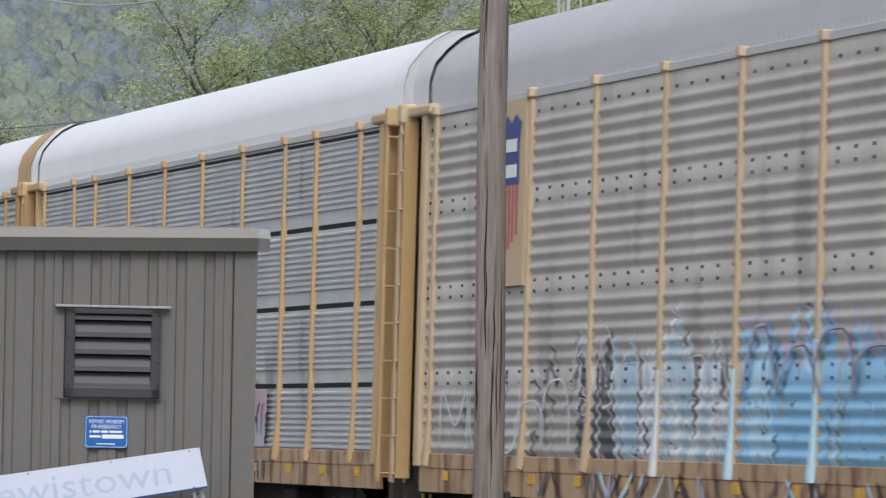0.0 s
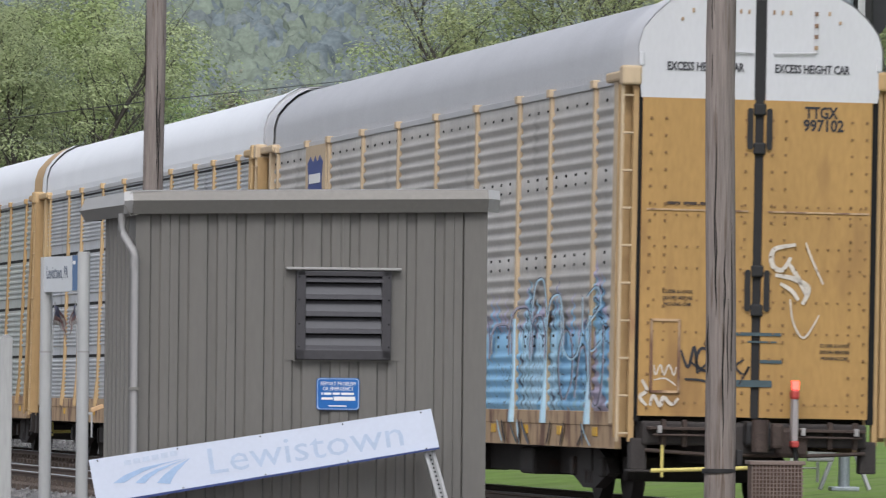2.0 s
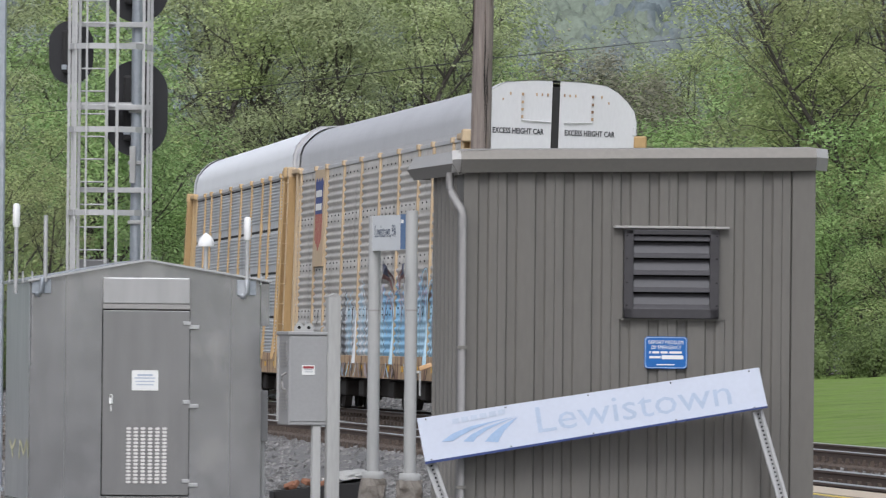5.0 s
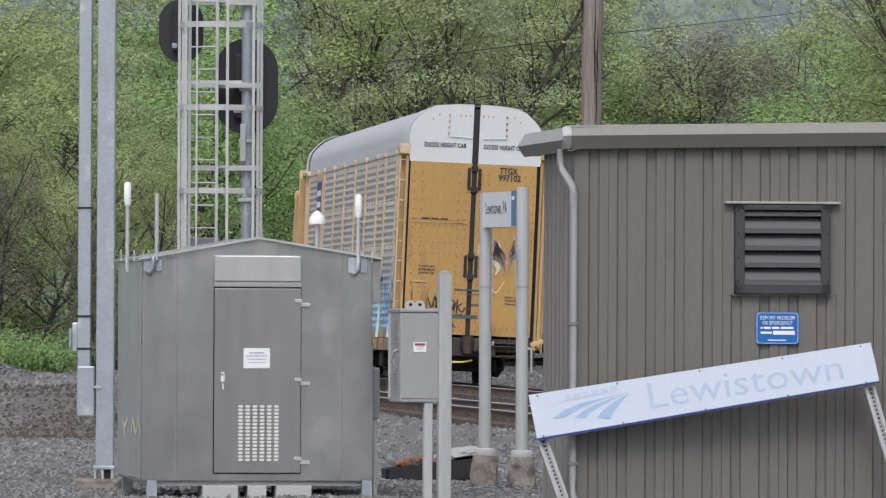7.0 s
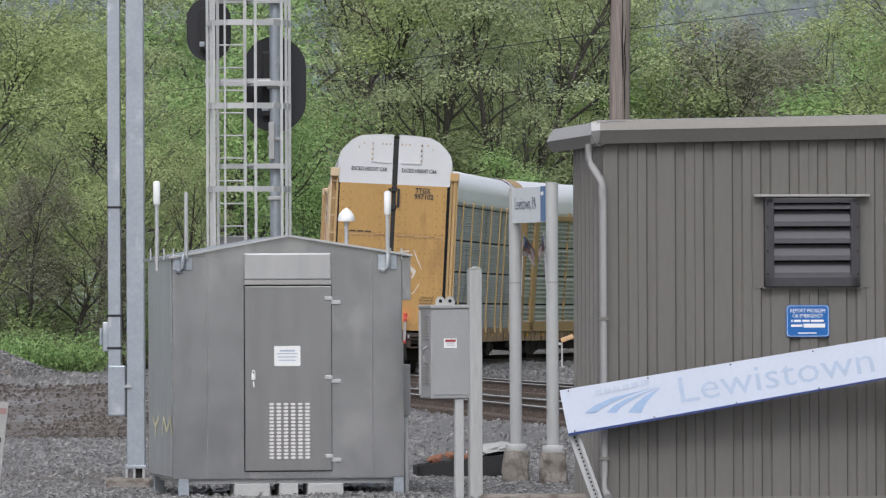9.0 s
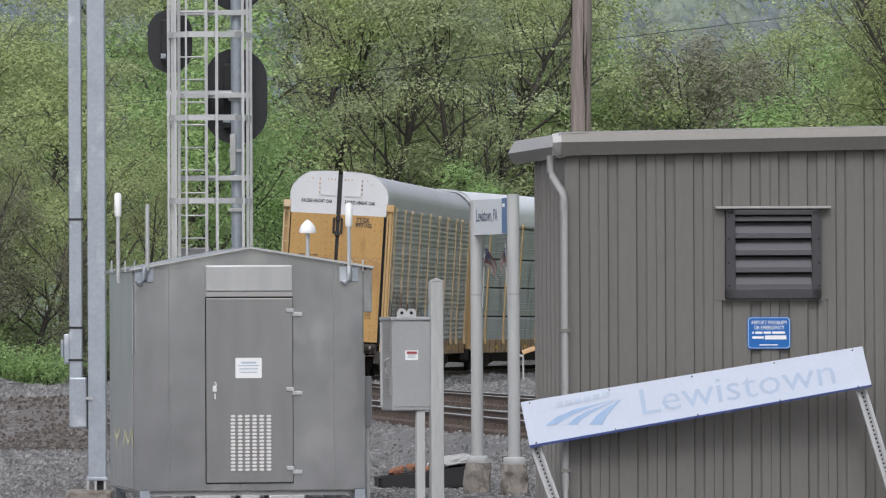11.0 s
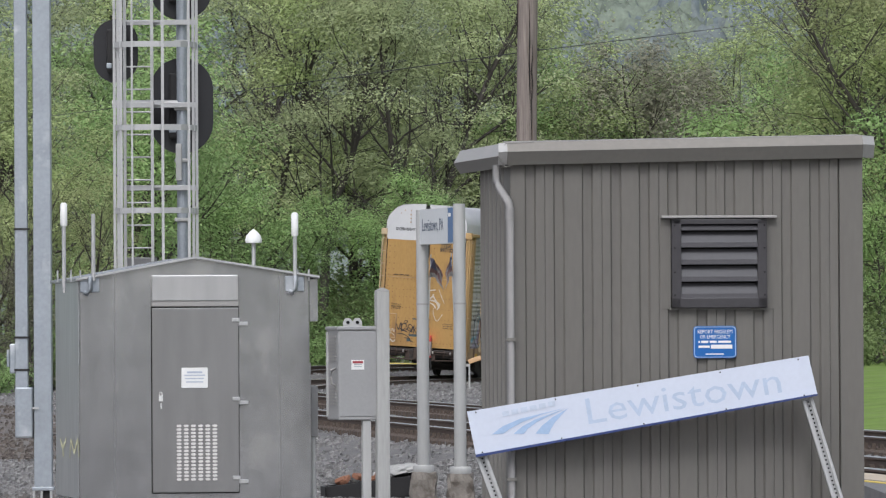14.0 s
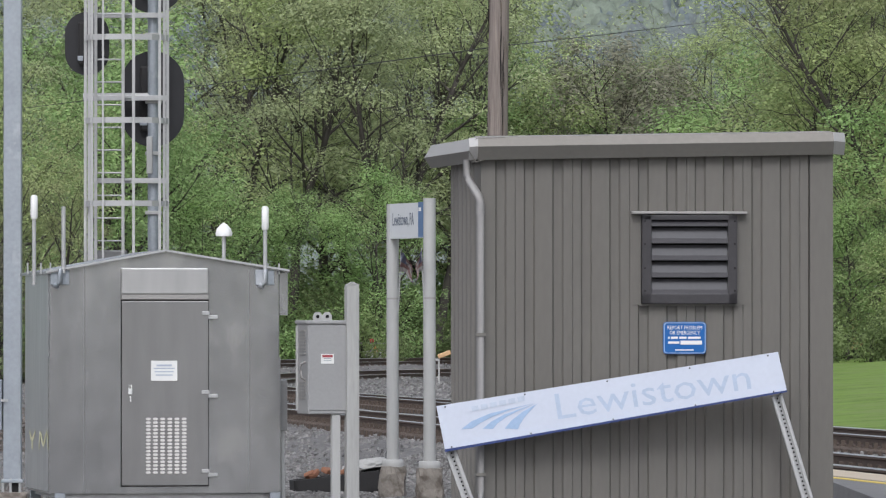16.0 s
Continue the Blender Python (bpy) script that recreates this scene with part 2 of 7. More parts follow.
def ribbon(line, z0, z1, thick):
    """An upright band of flat bar along plan points."""
    bm = bmesh.new()
    pts = [Vector((p[0], p[1], 0)) for p in line]
    rings = []
    for i, p in enumerate(pts):
        d = (pts[min(i + 1, len(pts) - 1)] - pts[max(i - 1, 0)]).normalized()
        o = Vector((d.y, -d.x, 0)) * thick
        rings.append([bm.verts.new(q) for q in (p + Vector((0, 0, z0)), p + Vector((0, 0, z1)), p + o + Vector((0, 0, z1)), p + o + Vector((0, 0, z0)))])
    for a, b in zip(rings, rings[1:]):
        for k in range(4):
            bm.faces.new((a[k], a[(k + 1) % 4], b[(k + 1) % 4], b[k]))
    bm.faces.new(rings[0])
    bm.faces.new(rings[-1])
    bmesh.ops.recalc_face_normals(bm, faces=bm.faces)
    return bm


def smooth_line(keys, n=6):
    """Points on a gliding line through the keys."""
    out = []
    k = [keys[0]] + list(keys) + [keys[-1]]
    for i in range(1, len(k) - 2):
        p0, p1, p2, p3 = k[i - 1], k[i], k[i + 1], k[i + 2]
        for j in range(n):
            t = j / n
            out.append(tuple(0.5 * (2 * p1[c] + (p2[c] - p0[c]) * t + (2 * p0[c] - 5 * p1[c] + 4 * p2[c] - p3[c]) * t * t
                                    + (3 * p1[c] - p0[c] - 3 * p2[c] + p3[c]) * t ** 3) for c in (0, 1)))
    return out + [tuple(keys[-1])]


# ---- the line of the tracks ----
STEP, S_LOW = 0.5, -70.0
S_ALL = np.arange(S_LOW, 430, STEP)
HEAD_ALL = -0.1319 + np.cumsum(0.0051 * np.clip((S_ALL - 91.0) / 60.5, 0, 1) * STEP)
X_ALL = np.cumsum(np.sin(HEAD_ALL)) * STEP
Y_ALL = np.cumsum(np.cos(HEAD_ALL)) * STEP
X_ALL += 10.97 - np.interp(0, S_ALL, X_ALL) - np.interp(S_ALL, (85, 101, 106, 112, 121, 127, 145, 155, 160, 167, 172, 179, 184, 200), (0, -0.03, 0.0, -0.05, -0.13, -0.20, -0.17, -0.17, -0.20, -0.06, -0.10, -0.07, -0.02, 0.05))
Y_ALL += 56.0 - np.interp(0, S_ALL, Y_ALL)
RAIL_Z = -0.05
GAP = 4.2


def on_track(s, side=0.0):
    """x, y and heading at s metres along the far track; side: metres to its right."""
    h = float(np.interp(s, S_ALL, HEAD_ALL))
    return (float(np.interp(s, S_ALL, X_ALL)) + side * math.cos(h), float(np.interp(s, S_ALL, Y_ALL)) - side * math.sin(h), h)


def cant(s):
    """Degrees by which the track leans into the curve."""
    return float(np.interp(s, (30, 100, 165), (0.6, 2.4, 3.9)))


def rise(s, side):
    """Metres by which the outer track climbs above the inner one in the curve."""
    f = min(max((s - 130) / 62, 0), 1)
    return 0.36 * f * f * (3 - 2 * f) if side < -1 else 0.0


def beside(x, y):
    """Metres to the right of the far track's middle."""
    i = int(np.argmin((X_ALL - x) ** 2 + (Y_ALL - y) ** 2))
    return (x - X_ALL[i]) * math.cos(HEAD_ALL[i]) - (y - Y_ALL[i]) * math.sin(HEAD_ALL[i])


def ground_z(x, y):
    d = beside(x, y)
    left = -0.57 + 0.5 * min(max((y - 110) / 140, 0), 1)
    right = -0.42 + 0.062 * min(max(d - 3.2, 0), 40)
    bed = -0.262
    if d > -2.1:
        z = bed if d < 1.9 else max(bed - (d - 1.9) * 0.5, right) if d < 3.2 else right
    else:
        z = bed if d > -6.4 else max(bed - (-6.2 - d) * 0.45, left)
    if -7.2 < d < -2.4 and y > 180:
        z += rise(y - 56, -4.2)
    z -= 0.14 * math.exp(-((x + 5.1) / 1.0) ** 2 - ((y - 79.6) / 2.2) ** 2)
    if y > 330:
        z = z * max(0, 1 - (y - 330) / 100) - 0.6 * min(1, (y - 330) / 100)
    return z


# ---- ground ----
def grass_mat():
    m = mat("mown_grass", (0.145, 0.22, 0.052), 0.9, 0.0, 0.40, 0.6, 7, 0.6, spots=(0.165, 0.22, 0.075), spot_scale=0.8, spot_at=0.5, spec=0.1)
    return m


GRASS = grass_mat()
GRAVEL = mat("grey_gravel_ground", (0.185, 0.18, 0.176), 0.95, 0.0, 0.5, 0.5, 28, 0.9, spots=(0.13, 0.115, 0.10), spot_scale=0.16, spot_at=0.5)
DIRT = mat("brown_grey_dirt", (0.128, 0.115, 0.104), 0.95, 0.0, 0.5, 0.6, 22, 0.9, spots=(0.18, 0.165, 0.155), spot_scale=0.5, spot_at=0.55)
FOREST_FLOOR = mat("woodland_floor", (0.06, 0.065, 0.03), 0.95, 0.0, 0.35, 0.4, 6, 0.6)


@functools.lru_cache(None)
def corner_z(x, y):
    """The ground sheet's height at a corner of its grid."""
    z = ground_z(x, y)
    if 45 < y < 320 and abs(x) < 60:
        z += 0.05 * noise.noise(Vector((x * 0.5, y * 0.4, 0)))
    return z if y >= 70 else min(z, -0.45) if y > 52 else -0.3


def sheet_z(x, y):
    """The sheet's height between its corners, where the grid is fine."""
    x0, y0 = float(math.floor(x)), 45 + 1.25 * math.floor((y - 45) / 1.25)
    u, v = x - x0, (y - y0) / 1.25
    low = corner_z(x0, y0) * (1 - u) + corner_z(x0 + 1, y0) * u
    return low * (1 - v) + (corner_z(x0, y0 + 1.25) * (1 - u) + corner_z(x0 + 1, y0 + 1.25) * u) * v


def make_ground():
    xs = np.concatenate([[-4000, -1500, -500, -150, -80], np.arange(-50, 61, 1.0), [90, 150, 500, 1500, 4000]])
    ys = np.concatenate([[-1500, -400, -100, -20, 15, 35], np.arange(45, 321, 1.25), [340, 370, 420, 600, 1000, 1600, 2600, 5000]])
    verts, faces, kinds = [], [], []
    for y in ys:
        for x in xs:
            verts.append((x, y, corner_z(float(x), float(y))))
    nx = len(xs)
    for j in range(len(ys) - 1):
        for i in range(nx - 1):
            faces.append((j * nx + i, j * nx + i + 1, (j + 1) * nx + i + 1, (j + 1) * nx + i))
            x, y = (xs[i] + xs[i + 1]) / 2, (ys[j] + ys[j + 1]) / 2
            d = beside(x, y) + 0.7 * noise.noise(Vector((x, y * 0.3, 3)))
            if d > 2.9:
                kinds.append((1 if x > 0.022 * y else 4 if d < 9 else 3) if y < 262 else 3)
            elif d > -7.5:
                kinds.append(4)
            elif 112 + 16 * noise.noise(Vector((x * 0.35, 0, 1))) < y < 172 + 20 * noise.noise(Vector((x * 0.4, 2, 1))) and noise.noise(Vector((x * 0.45, y * 0.10, 5))) < 0.22:
                kinds.append(2)
            else:
                kinds.append(0 if y < 235 else 3)
    me = bpy.data.meshes.new("ground")
    me.from_pydata(verts, [], faces)
    for m in (GRAVEL, GRASS, DIRT, FOREST_FLOOR, BALLAST):
        me.materials.append(m)
    me.polygons.foreach_set("material_index", kinds)
    me.polygons.foreach_set("use_smooth", [True] * len(faces))
    ob = new("ground", me)
    tagged(ob, "grey gravel yard, ballast bed and mown green lawn", "ground", kind="structure")


make_ground()


def make_platform():
    at = thing("platform", "low asphalt station platform with tan concrete edge", "platform", kind="structure")
    base = lambda y: 18.35 - GAP - 1.72 - 0.1327 * y
    rim = [(-0.62, 30.0), (-0.62, 49.6), (3.4, 50.3), (3.4, 66.0), (base(66), 66.0), (base(30), 30.0)]
    part("slab", prism(bmesh.new(), [(x, y, -0.5) for x, y in rim], (0, 0, 0.5)), ASPHALT, at)
    bm = bmesh.new()
    prism(bm, [(base(68) - 0.55, 68, -0.5), (base(68), 68, -0.5), (base(30), 30, -0.5), (base(30) - 0.55, 30, -0.5)], (0, 0, 0.504))
    part("edge", bm, KERB, at, "tan concrete platform edge")
    bm = bmesh.new()
    prism(bm, [(base(66) - 0.75, 66, 0.0), (base(66) - 0.65, 66, 0.0), (base(30) - 0.65, 30, 0.0), (base(30) - 0.75, 30, 0.0)], (0, 0, 0.005))
    part("line", bm, YELLOW_LINE, at, "worn yellow line")
    part("kerb", boxed(-0.62, 0.55, 49.55, 49.75, -0.5, 0.03, 0.02), CONCRETE, at, "grey concrete kerb")


make_platform()

# Rail head to foot: half profile, side and height.
RAIL_SHAPE = ((0.0, 0.0), (0.030, -0.002), (0.037, -0.012), (0.036, -0.035), (0.010, -0.05), (0.009, -0.13), (0.03, -0.145), (0.075, -0.155), (0.075, -0.17), (0.0, -0.17))


def make_track(side, s0, s1, tie_from, tie_to):
    e = thing("railway_track", "rusty steel railway track on wooden ties in ballast", "track", group="tracks", kind="structure")
    for off in (-0.7525, 0.7525):
        outline = [(a, b) for a, b in RAIL_SHAPE] + [(-a, b) for a, b in reversed(RAIL_SHAPE[1:-1])]
        bm = bmesh.new()
        rings = []
        for s in np.arange(s0, s1 + 0.1, 2.0):
            lift = off * math.sin(radians(-cant(s)))
            rings.append([bm.verts.new((*on_track(s, side + off + a)[:2], RAIL_Z + lift + rise(s, side) + b)) for a, b in outline])
        n = len(outline)
        for p, q in zip(rings, rings[1:]):
            for k in range(n):
                f = bm.faces.new((p[k], p[(k + 1) % n], q[(k + 1) % n], q[k]))
                f.material_index = 1 if k in (0, 1, n - 2, n - 1) else 0
        bmesh.ops.recalc_face_normals(bm, faces=bm.faces)
        part("rail", bm, [RAIL_STEEL, RAIL_HEAD], e)
    bm = boxed(-1.3, 1.3, -0.11, 0.11, -0.18, 0.0, 0.012)
    for x in (-0.7525, 0.7525):
        box(bm, x - 0.16, x + 0.16, -0.09, 0.09, 0.0, 0.018)
        for k in (-0.1, 0.1):
            box(bm, x + k - 0.025, x + k + 0.025, -0.06, 0.06, 0.018, 0.075)
    tie = ob_mesh("tie", bm, TIE_WOOD, e)
    made = [tie]
    s = tie_from
    while s < tie_to:
        if s > tie_from:
            t = new("tie", tie.data)
            t.parent = e
            made.append(t)
        x, y, h = on_track(s, side)
        made[-1].matrix_basis = Matrix.Translation((x, y, RAIL_Z - 0.165 + rise(s, side))) @ pose(0, 0, 0, 0, cant(s), -math.degrees(h)) @ pose(0, 0, 0, 0, 0, random.uniform(-1, 1))
        s += 0.56
    return e


make_track(0.0, -60, 300, 18, 150)
make_track(-GAP, -60, 300, -6, 110)


# ---- the train ----
CAR_L, PITCH = 28.0, 28.6


def graffiti_panel(name):
    """Grey ribbed steel with sprayed lettering shapes low down at the rear half of the car."""
    m = mat(name, (0.45, 0.432, 0.40), 0.6, 0.08, 0.24, 0.8, 25, 0.05, spots=(0.33, 0.31, 0.285), spot_scale=1.1, spot_at=0.56, streak=3)
    n, l = m.node_tree.nodes, m.node_tree.links
    b = n["Principled BSDF"]
    src = b.inputs["Base Color"].links[0].from_socket
    tc, sep = n.new("ShaderNodeTexCoord"), n.new("ShaderNodeSeparateXYZ")
    l.new(tc.outputs["Object"], sep.inputs[0])

    def math_node(op, a, b2):
        k = n.new("ShaderNodeMath")
        k.operation = op
        for i, v in enumerate((a, b2)):
            if isinstance(v, (int, float)):
                k.inputs[i].default_value = v
            else:
                l.new(v, k.inputs[i])
        return k.outputs[0]

    def tex(scale, detail=2.0, distort=0.0, stretch=(1, 1, 1)):
        mp, t = n.new("ShaderNodeMapping"), n.new("ShaderNodeTexNoise")
        l.new(tc.outputs["Object"], mp.inputs[0])
        mp.inputs["Scale"].default_value = (stretch[0], 0.0, stretch[2])
        t.inputs["Scale"].default_value, t.inputs["Detail"].default_value, t.inputs["Distortion"].default_value = scale, detail, distort
        l.new(mp.outputs[0], t.inputs["Vector"])
        return t.outputs[0]

    def over(under, colour, mask):
        mx = n.new("ShaderNodeMix")
        mx.data_type = "RGBA"
        l.new(mask, mx.inputs[0])
        l.new(under, mx.inputs[6])
        mx.inputs[7].default_value = (*colour, 1)
        return mx.outputs[2]

    def band(v, lo, hi):
        return math_node("MULTIPLY", math_node("GREATER_THAN", v, lo), math_node("LESS_THAN", v, hi))

    edge = math_node("ADD", sep.outputs[2], math_node("MULTIPLY", math_node("SUBTRACT", tex(1.9, 2, 1.2, (1, 1, 0.2)), 0.5), -2.3))
    x, y = sep.outputs[0], sep.outputs[1]
    near = math_node("GREATER_THAN", y, 0.0)
    bars = tex(1.0, 1.5, 1.1, (2.3, 1, 0.55))
    curls = tex(1.0, 0.8, 1.8, (1.5, 1, 1.5))
    fat = tex(0.9, 0.5, 1.0, (0.8, 1, 0.7))
    drip = tex(1.0, 2.0, 0.3, (3.2, 1, 0.25))

    def line(v, at, w):
        return math_node("LESS_THAN", math_node("ABSOLUTE", math_node("SUBTRACT", v, at), 0.0), w)

    def both(*m2):
        out2 = m2[0]
        for q in m2[1:]:
            out2 = math_node("MULTIPLY", out2, q)
        return out2

    blue = both(band(x, 1.4, 12.75), math_node("LESS_THAN", edge, 2.35), near)
    rim = both(blue, math_node("GREATER_THAN", edge, 2.2))
    pale = both(band(x, 13.0, 19.4), math_node("LESS_THAN", edge, 2.15))
    faint = both(band(x, 19.4, 26.0), math_node("LESS_THAN", edge, 1.95))
    tail = both(band(x, 1.3, 3.4), math_node("LESS_THAN", edge, 2.3))
    # blue letters: flat fill, paler patches, dark runs, lilac tops
    out = over(src, (0.27, 0.53, 0.76), both(blue, math_node("GREATER_THAN", tex(2.0, 2, 0.5, (1, 1, 0.5)), 0.33)))
    out = over(out, (0.42, 0.65, 0.80), both(blue, math_node("GREATER_THAN", fat, 0.57)))
    out = over(out, (0.30, 0.50, 0.62), both(blue, math_node("LESS_THAN", drip, 0.40)))
    out = over(out, (0.05, 0.075, 0.13), both(blue, line(bars, 0.44, 0.011), math_node("GREATER_THAN", fat, 0.44)))
    out = over(out, (0.06, 0.07, 0.10), both(blue, line(curls, 0.56, 0.007), math_node("LESS_THAN", sep.outputs[2], 1.7)))
    out = over(out, (0.46, 0.43, 0.56), both(rim, math_node("GREATER_THAN", bars, 0.46)))
    out = over(out, (0.13, 0.14, 0.22), both(rim, line(bars, 0.46, 0.014)))
    # chrome-like letters: pale uprights with white edges and dark hollows
    out = over(out, (0.10, 0.105, 0.115), both(pale, math_node("LESS_THAN", bars, 0.44)))
    out = over(out, (0.50, 0.58, 0.64), both(pale, math_node("GREATER_THAN", bars, 0.48)))
    out = over(out, (0.36, 0.52, 0.62), both(pale, math_node("GREATER_THAN", bars, 0.58)))
    out = over(out, (0.72, 0.75, 0.77), both(pale, line(bars, 0.475, 0.022)))
    out = over(out, (0.70, 0.73, 0.75), both(pale, line(curls, 0.5, 0.012)))
    out = over(out, (0.09, 0.095, 0.11), both(pale, line(curls, 0.54, 0.008)))
    # thin scrawls
    out = over(out, (0.55, 0.56, 0.55), both(faint, line(curls, 0.5, 0.010)))
    out = over(out, (0.50, 0.51, 0.52), both(faint, line(bars, 0.5, 0.008)))
    out = over(out, (0.12, 0.12, 0.12), both(faint, line(fat, 0.46, 0.008)))
    out = over(out, (0.42, 0.38, 0.48), both(tail, math_node("GREATER_THAN", fat, 0.52)))
    out = over(out, (0.28, 0.52, 0.66), both(tail, line(fat, 0.46, 0.03)))
    out = over(out, (0.04, 0.045, 0.07), both(tail, line(curls, 0.5, 0.014)))
    l.new(out, b.inputs["Base Color"])
    return m


PANEL_A = graffiti_panel("ribbed_grey_steel_with_graffiti")
PANEL_B = mat("ribbed_blue_grey_steel", (0.49, 0.505, 0.52), 0.55, 0.08, 0.18, 0.8, 25, 0.05, spots=(0.24, 0.25, 0.26), spot_scale=1.1, spot_at=0.58, streak=3)
PANEL_C = mat("ribbed_pale_green_steel", (0.45, 0.475, 0.45), 0.5, 0.25, 0.18, 0.8, 25, 0.05, spots=(0.26, 0.27, 0.25), spot_scale=1.1, spot_at=0.58, streak=3)
SILL = mat("rust_streaked_beige_sill", (0.42, 0.29, 0.17), 0.65, 0.0, 0.2, 1.5, 12, 0.05, spots=(0.16, 0.085, 0.055), spot_scale=2.6, spot_at=0.50, streak=2.5)
POSTS = (2.35, 5.05, 7.1, 10.0, 12.95, 15.9, 18.85, 21.8, 23.75, 26.6)
SIDE_Y = 1.45
ROOF_LINE = ((1.46, 5.02), (1.46, 5.16), (1.455, 5.39), (1.40, 5.58), (1.27, 5.74), (1.10, 5.89), (0.89, 5.995), (0.44, 6.035), (0.0, 6.045))


def ribs(pitch, amp, slot):
    """Heights and depths of a ribbed side, from bottom to top."""
    out = [(1.08, 0.0)]
    z = 1.10
    for module in range(4):
        k = int(round(0.74 / pitch)) if not slot or module < 3 else int((4.93 - z) / pitch)
        for i in range(k):
            for f, a in ((0.15, 0.0), (0.35, 1.0), (0.65, 1.0), (0.85, 0.0)):
                out.append((z + (i + f) * pitch, a * amp))
        z += k * pitch
        if slot and module < 3:
            out += [(z + 0.03, 0.0), (z + 0.035, -0.10), (z + 0.085, -0.10), (z + 0.09, 0.0)]
            z += 0.24
        else:
            out += [(z + 0.02, 0.012), (z + 0.215, 0.012), (z + 0.22, 0.0)]
            z += 0.24
    return [(min(a, 5.0), b) for a, b in out if a < 5.0] + [(5.0, 0.0)]


def oval_bar(x, y, z, half, tall):
    """An upright round-ended bar on a door's face."""
    pts = [(x, y + half * math.cos(q), z + (tall - half if q < math.pi else half - tall) + half * math.sin(q)) for q in [math.pi * k / 6 for k in range(7)] + [math.pi + math.pi * k / 6 + 1e-6 for k in range(7)]]
    return prism(bmesh.new(), pts, (0.025, 0, 0))


RUSTY_IRON = REFLECT = UNDER = RIVET = BEIGE_DEEP = None


def make_car(panel, trim, door_low, roof, roof_fine, pitch, slot, label, bolts, hood=None, end_tone=None, rise=1.0):
    """A covered car carrier, its rear end at the origin, running to +x on rails at z = 0."""
    end_tone = end_tone or TAN
    e = thing("autorack_car", label, "rail car", group="cars of the freight train")
    shape = ribs(pitch, 0.032 if pitch > 0.12 else 0.026, slot)
    slats = ribs(0.148, 0.055, slot)
    bays = [(0.95, POSTS[0])] + list(zip(POSTS, POSTS[1:])) + [(POSTS[-1], 27.2)]
    for sy in (1, -1):
        for a, b in bays:
            bm = bmesh.new()
            rows = [[bm.verts.new((x, sy * (SIDE_Y + d), z)) for x in (a, b)] for z, d in (slats if trim is TAN and sy < 0 else shape)]
            for p, q in zip(rows, rows[1:]):
                bm.faces.new((p[0], p[1], q[1], q[0]) if sy < 0 else (p[1], p[0], q[0], q[1])).smooth = not slot
            part("side_panel", bm, panel, e)
        for x in POSTS:
            bm = boxed(x - 0.055, x + 0.055, *sorted((sy * 1.43, sy * 1.51)), 1.0, 5.05, 0.01)
            box(bm, x - 0.085, x + 0.085, *sorted((sy * 1.42, sy * 1.545)), 4.98, 5.08, 0.012)
            prism(bm, [(x - 0.055, sy * 1.5, 0.95), (x - 0.055, sy * 1.555, 0.97), (x - 0.055, sy * 1.515, 1.45), (x - 0.055, sy * 1.5, 1.45)], (0.11, 0, 0))
            part("post", bm, trim, e)
        if trim is TAN and sy < 0:
            part("top_rail", boxed(0.9, 27.1, -1.545, -1.44, 4.80, 4.97, 0.01), TAN, e)
            for x in (POSTS[0], POSTS[3], POSTS[6], POSTS[8]):
                part("wide_post", boxed(x - 0.30, x + 0.30, -1.55, -1.44, 1.0, 4.82, 0.012), TAN, e)
            part("lower_rail", boxed(0.9, 27.1, -1.55, -1.44, 0.98, 1.32, 0.01), TAN, e)
        # end posts, brackets and the ladder
        for x0, d in ((0.0, 1), (CAR_L, -1)):
            # End parts on the car's right take the darker tan for their shade.
            bm = boxed(*sorted((x0 + d * 0.80, x0 + d * 1.02)), *sorted((sy * 1.36, sy * 1.54)), 0.95, 5.05, 0.015)
            part("end_post", bm, trim if sy > 0 else end_tone, e)
            part("end_flange", boxed(*sorted((x0 + d * 0.06, x0 + d * 0.16)), *sorted((sy * 1.43, sy * 1.50)), 0.75, 5.0, 0.01), end_tone, e)
            bm = boxed(*sorted((x0 + d * 0.10, x0 + d * 1.35)), *sorted((sy * 1.44, sy * 1.58)), 5.0, 5.12, 0.03)
            box(bm, *sorted((x0 - d * 0.02, x0 + d * 0.18)), *sorted((sy * 1.42, sy * 1.66)), 4.93, 5.16, 0.03)
            part("bracket", bm, trim if sy > 0 else end_tone, e)
            part("recess", boxed(*sorted((x0 + d * 0.66, x0 + d * 0.72)), *sorted((sy * 1.28, sy * 1.46)), 0.95, 5.0), trim, e)
            # Near-black sheet in place of the shade inside the recess.
            part("recess_shade", boxed(*sorted((x0 + d * 0.16, x0 + d * 0.70)), *sorted((sy * 1.30, sy * 1.34)), 0.95, 5.0), SHADOW_GAP, e)
            ladder = part("ladder", boxed(*sorted((x0 + d * 0.07, x0 + d * 0.13)), *sorted((sy * 1.61, sy * 1.645)), 0.75, 4.95, 0.006), trim if sy > 0 else end_tone, e)
            part("ladder_plate", boxed(*sorted((x0 + d * 0.26, x0 + d * 0.30)), *sorted((sy * 1.47, sy * 1.635)), 0.80, 4.95, 0.004), end_tone, e)
            if sy * d < 0:
                part("corner_pipe", tube(bmesh.new(), [(x0 + d * 0.06, sy * 1.56, 0.85), (x0 + d * 0.06, sy * 1.56, 4.95)], 0.048, 10), end_tone, e)
            z = 0.85
            while z < 4.9 and sy * d < 0:
                part("rung", tube(bmesh.new(), [(x0 + d * 0.08, sy * 1.63, z), (x0 + d * 0.29, sy * 1.63, z)], 0.015, 5), trim, ladder)
                z += 0.44
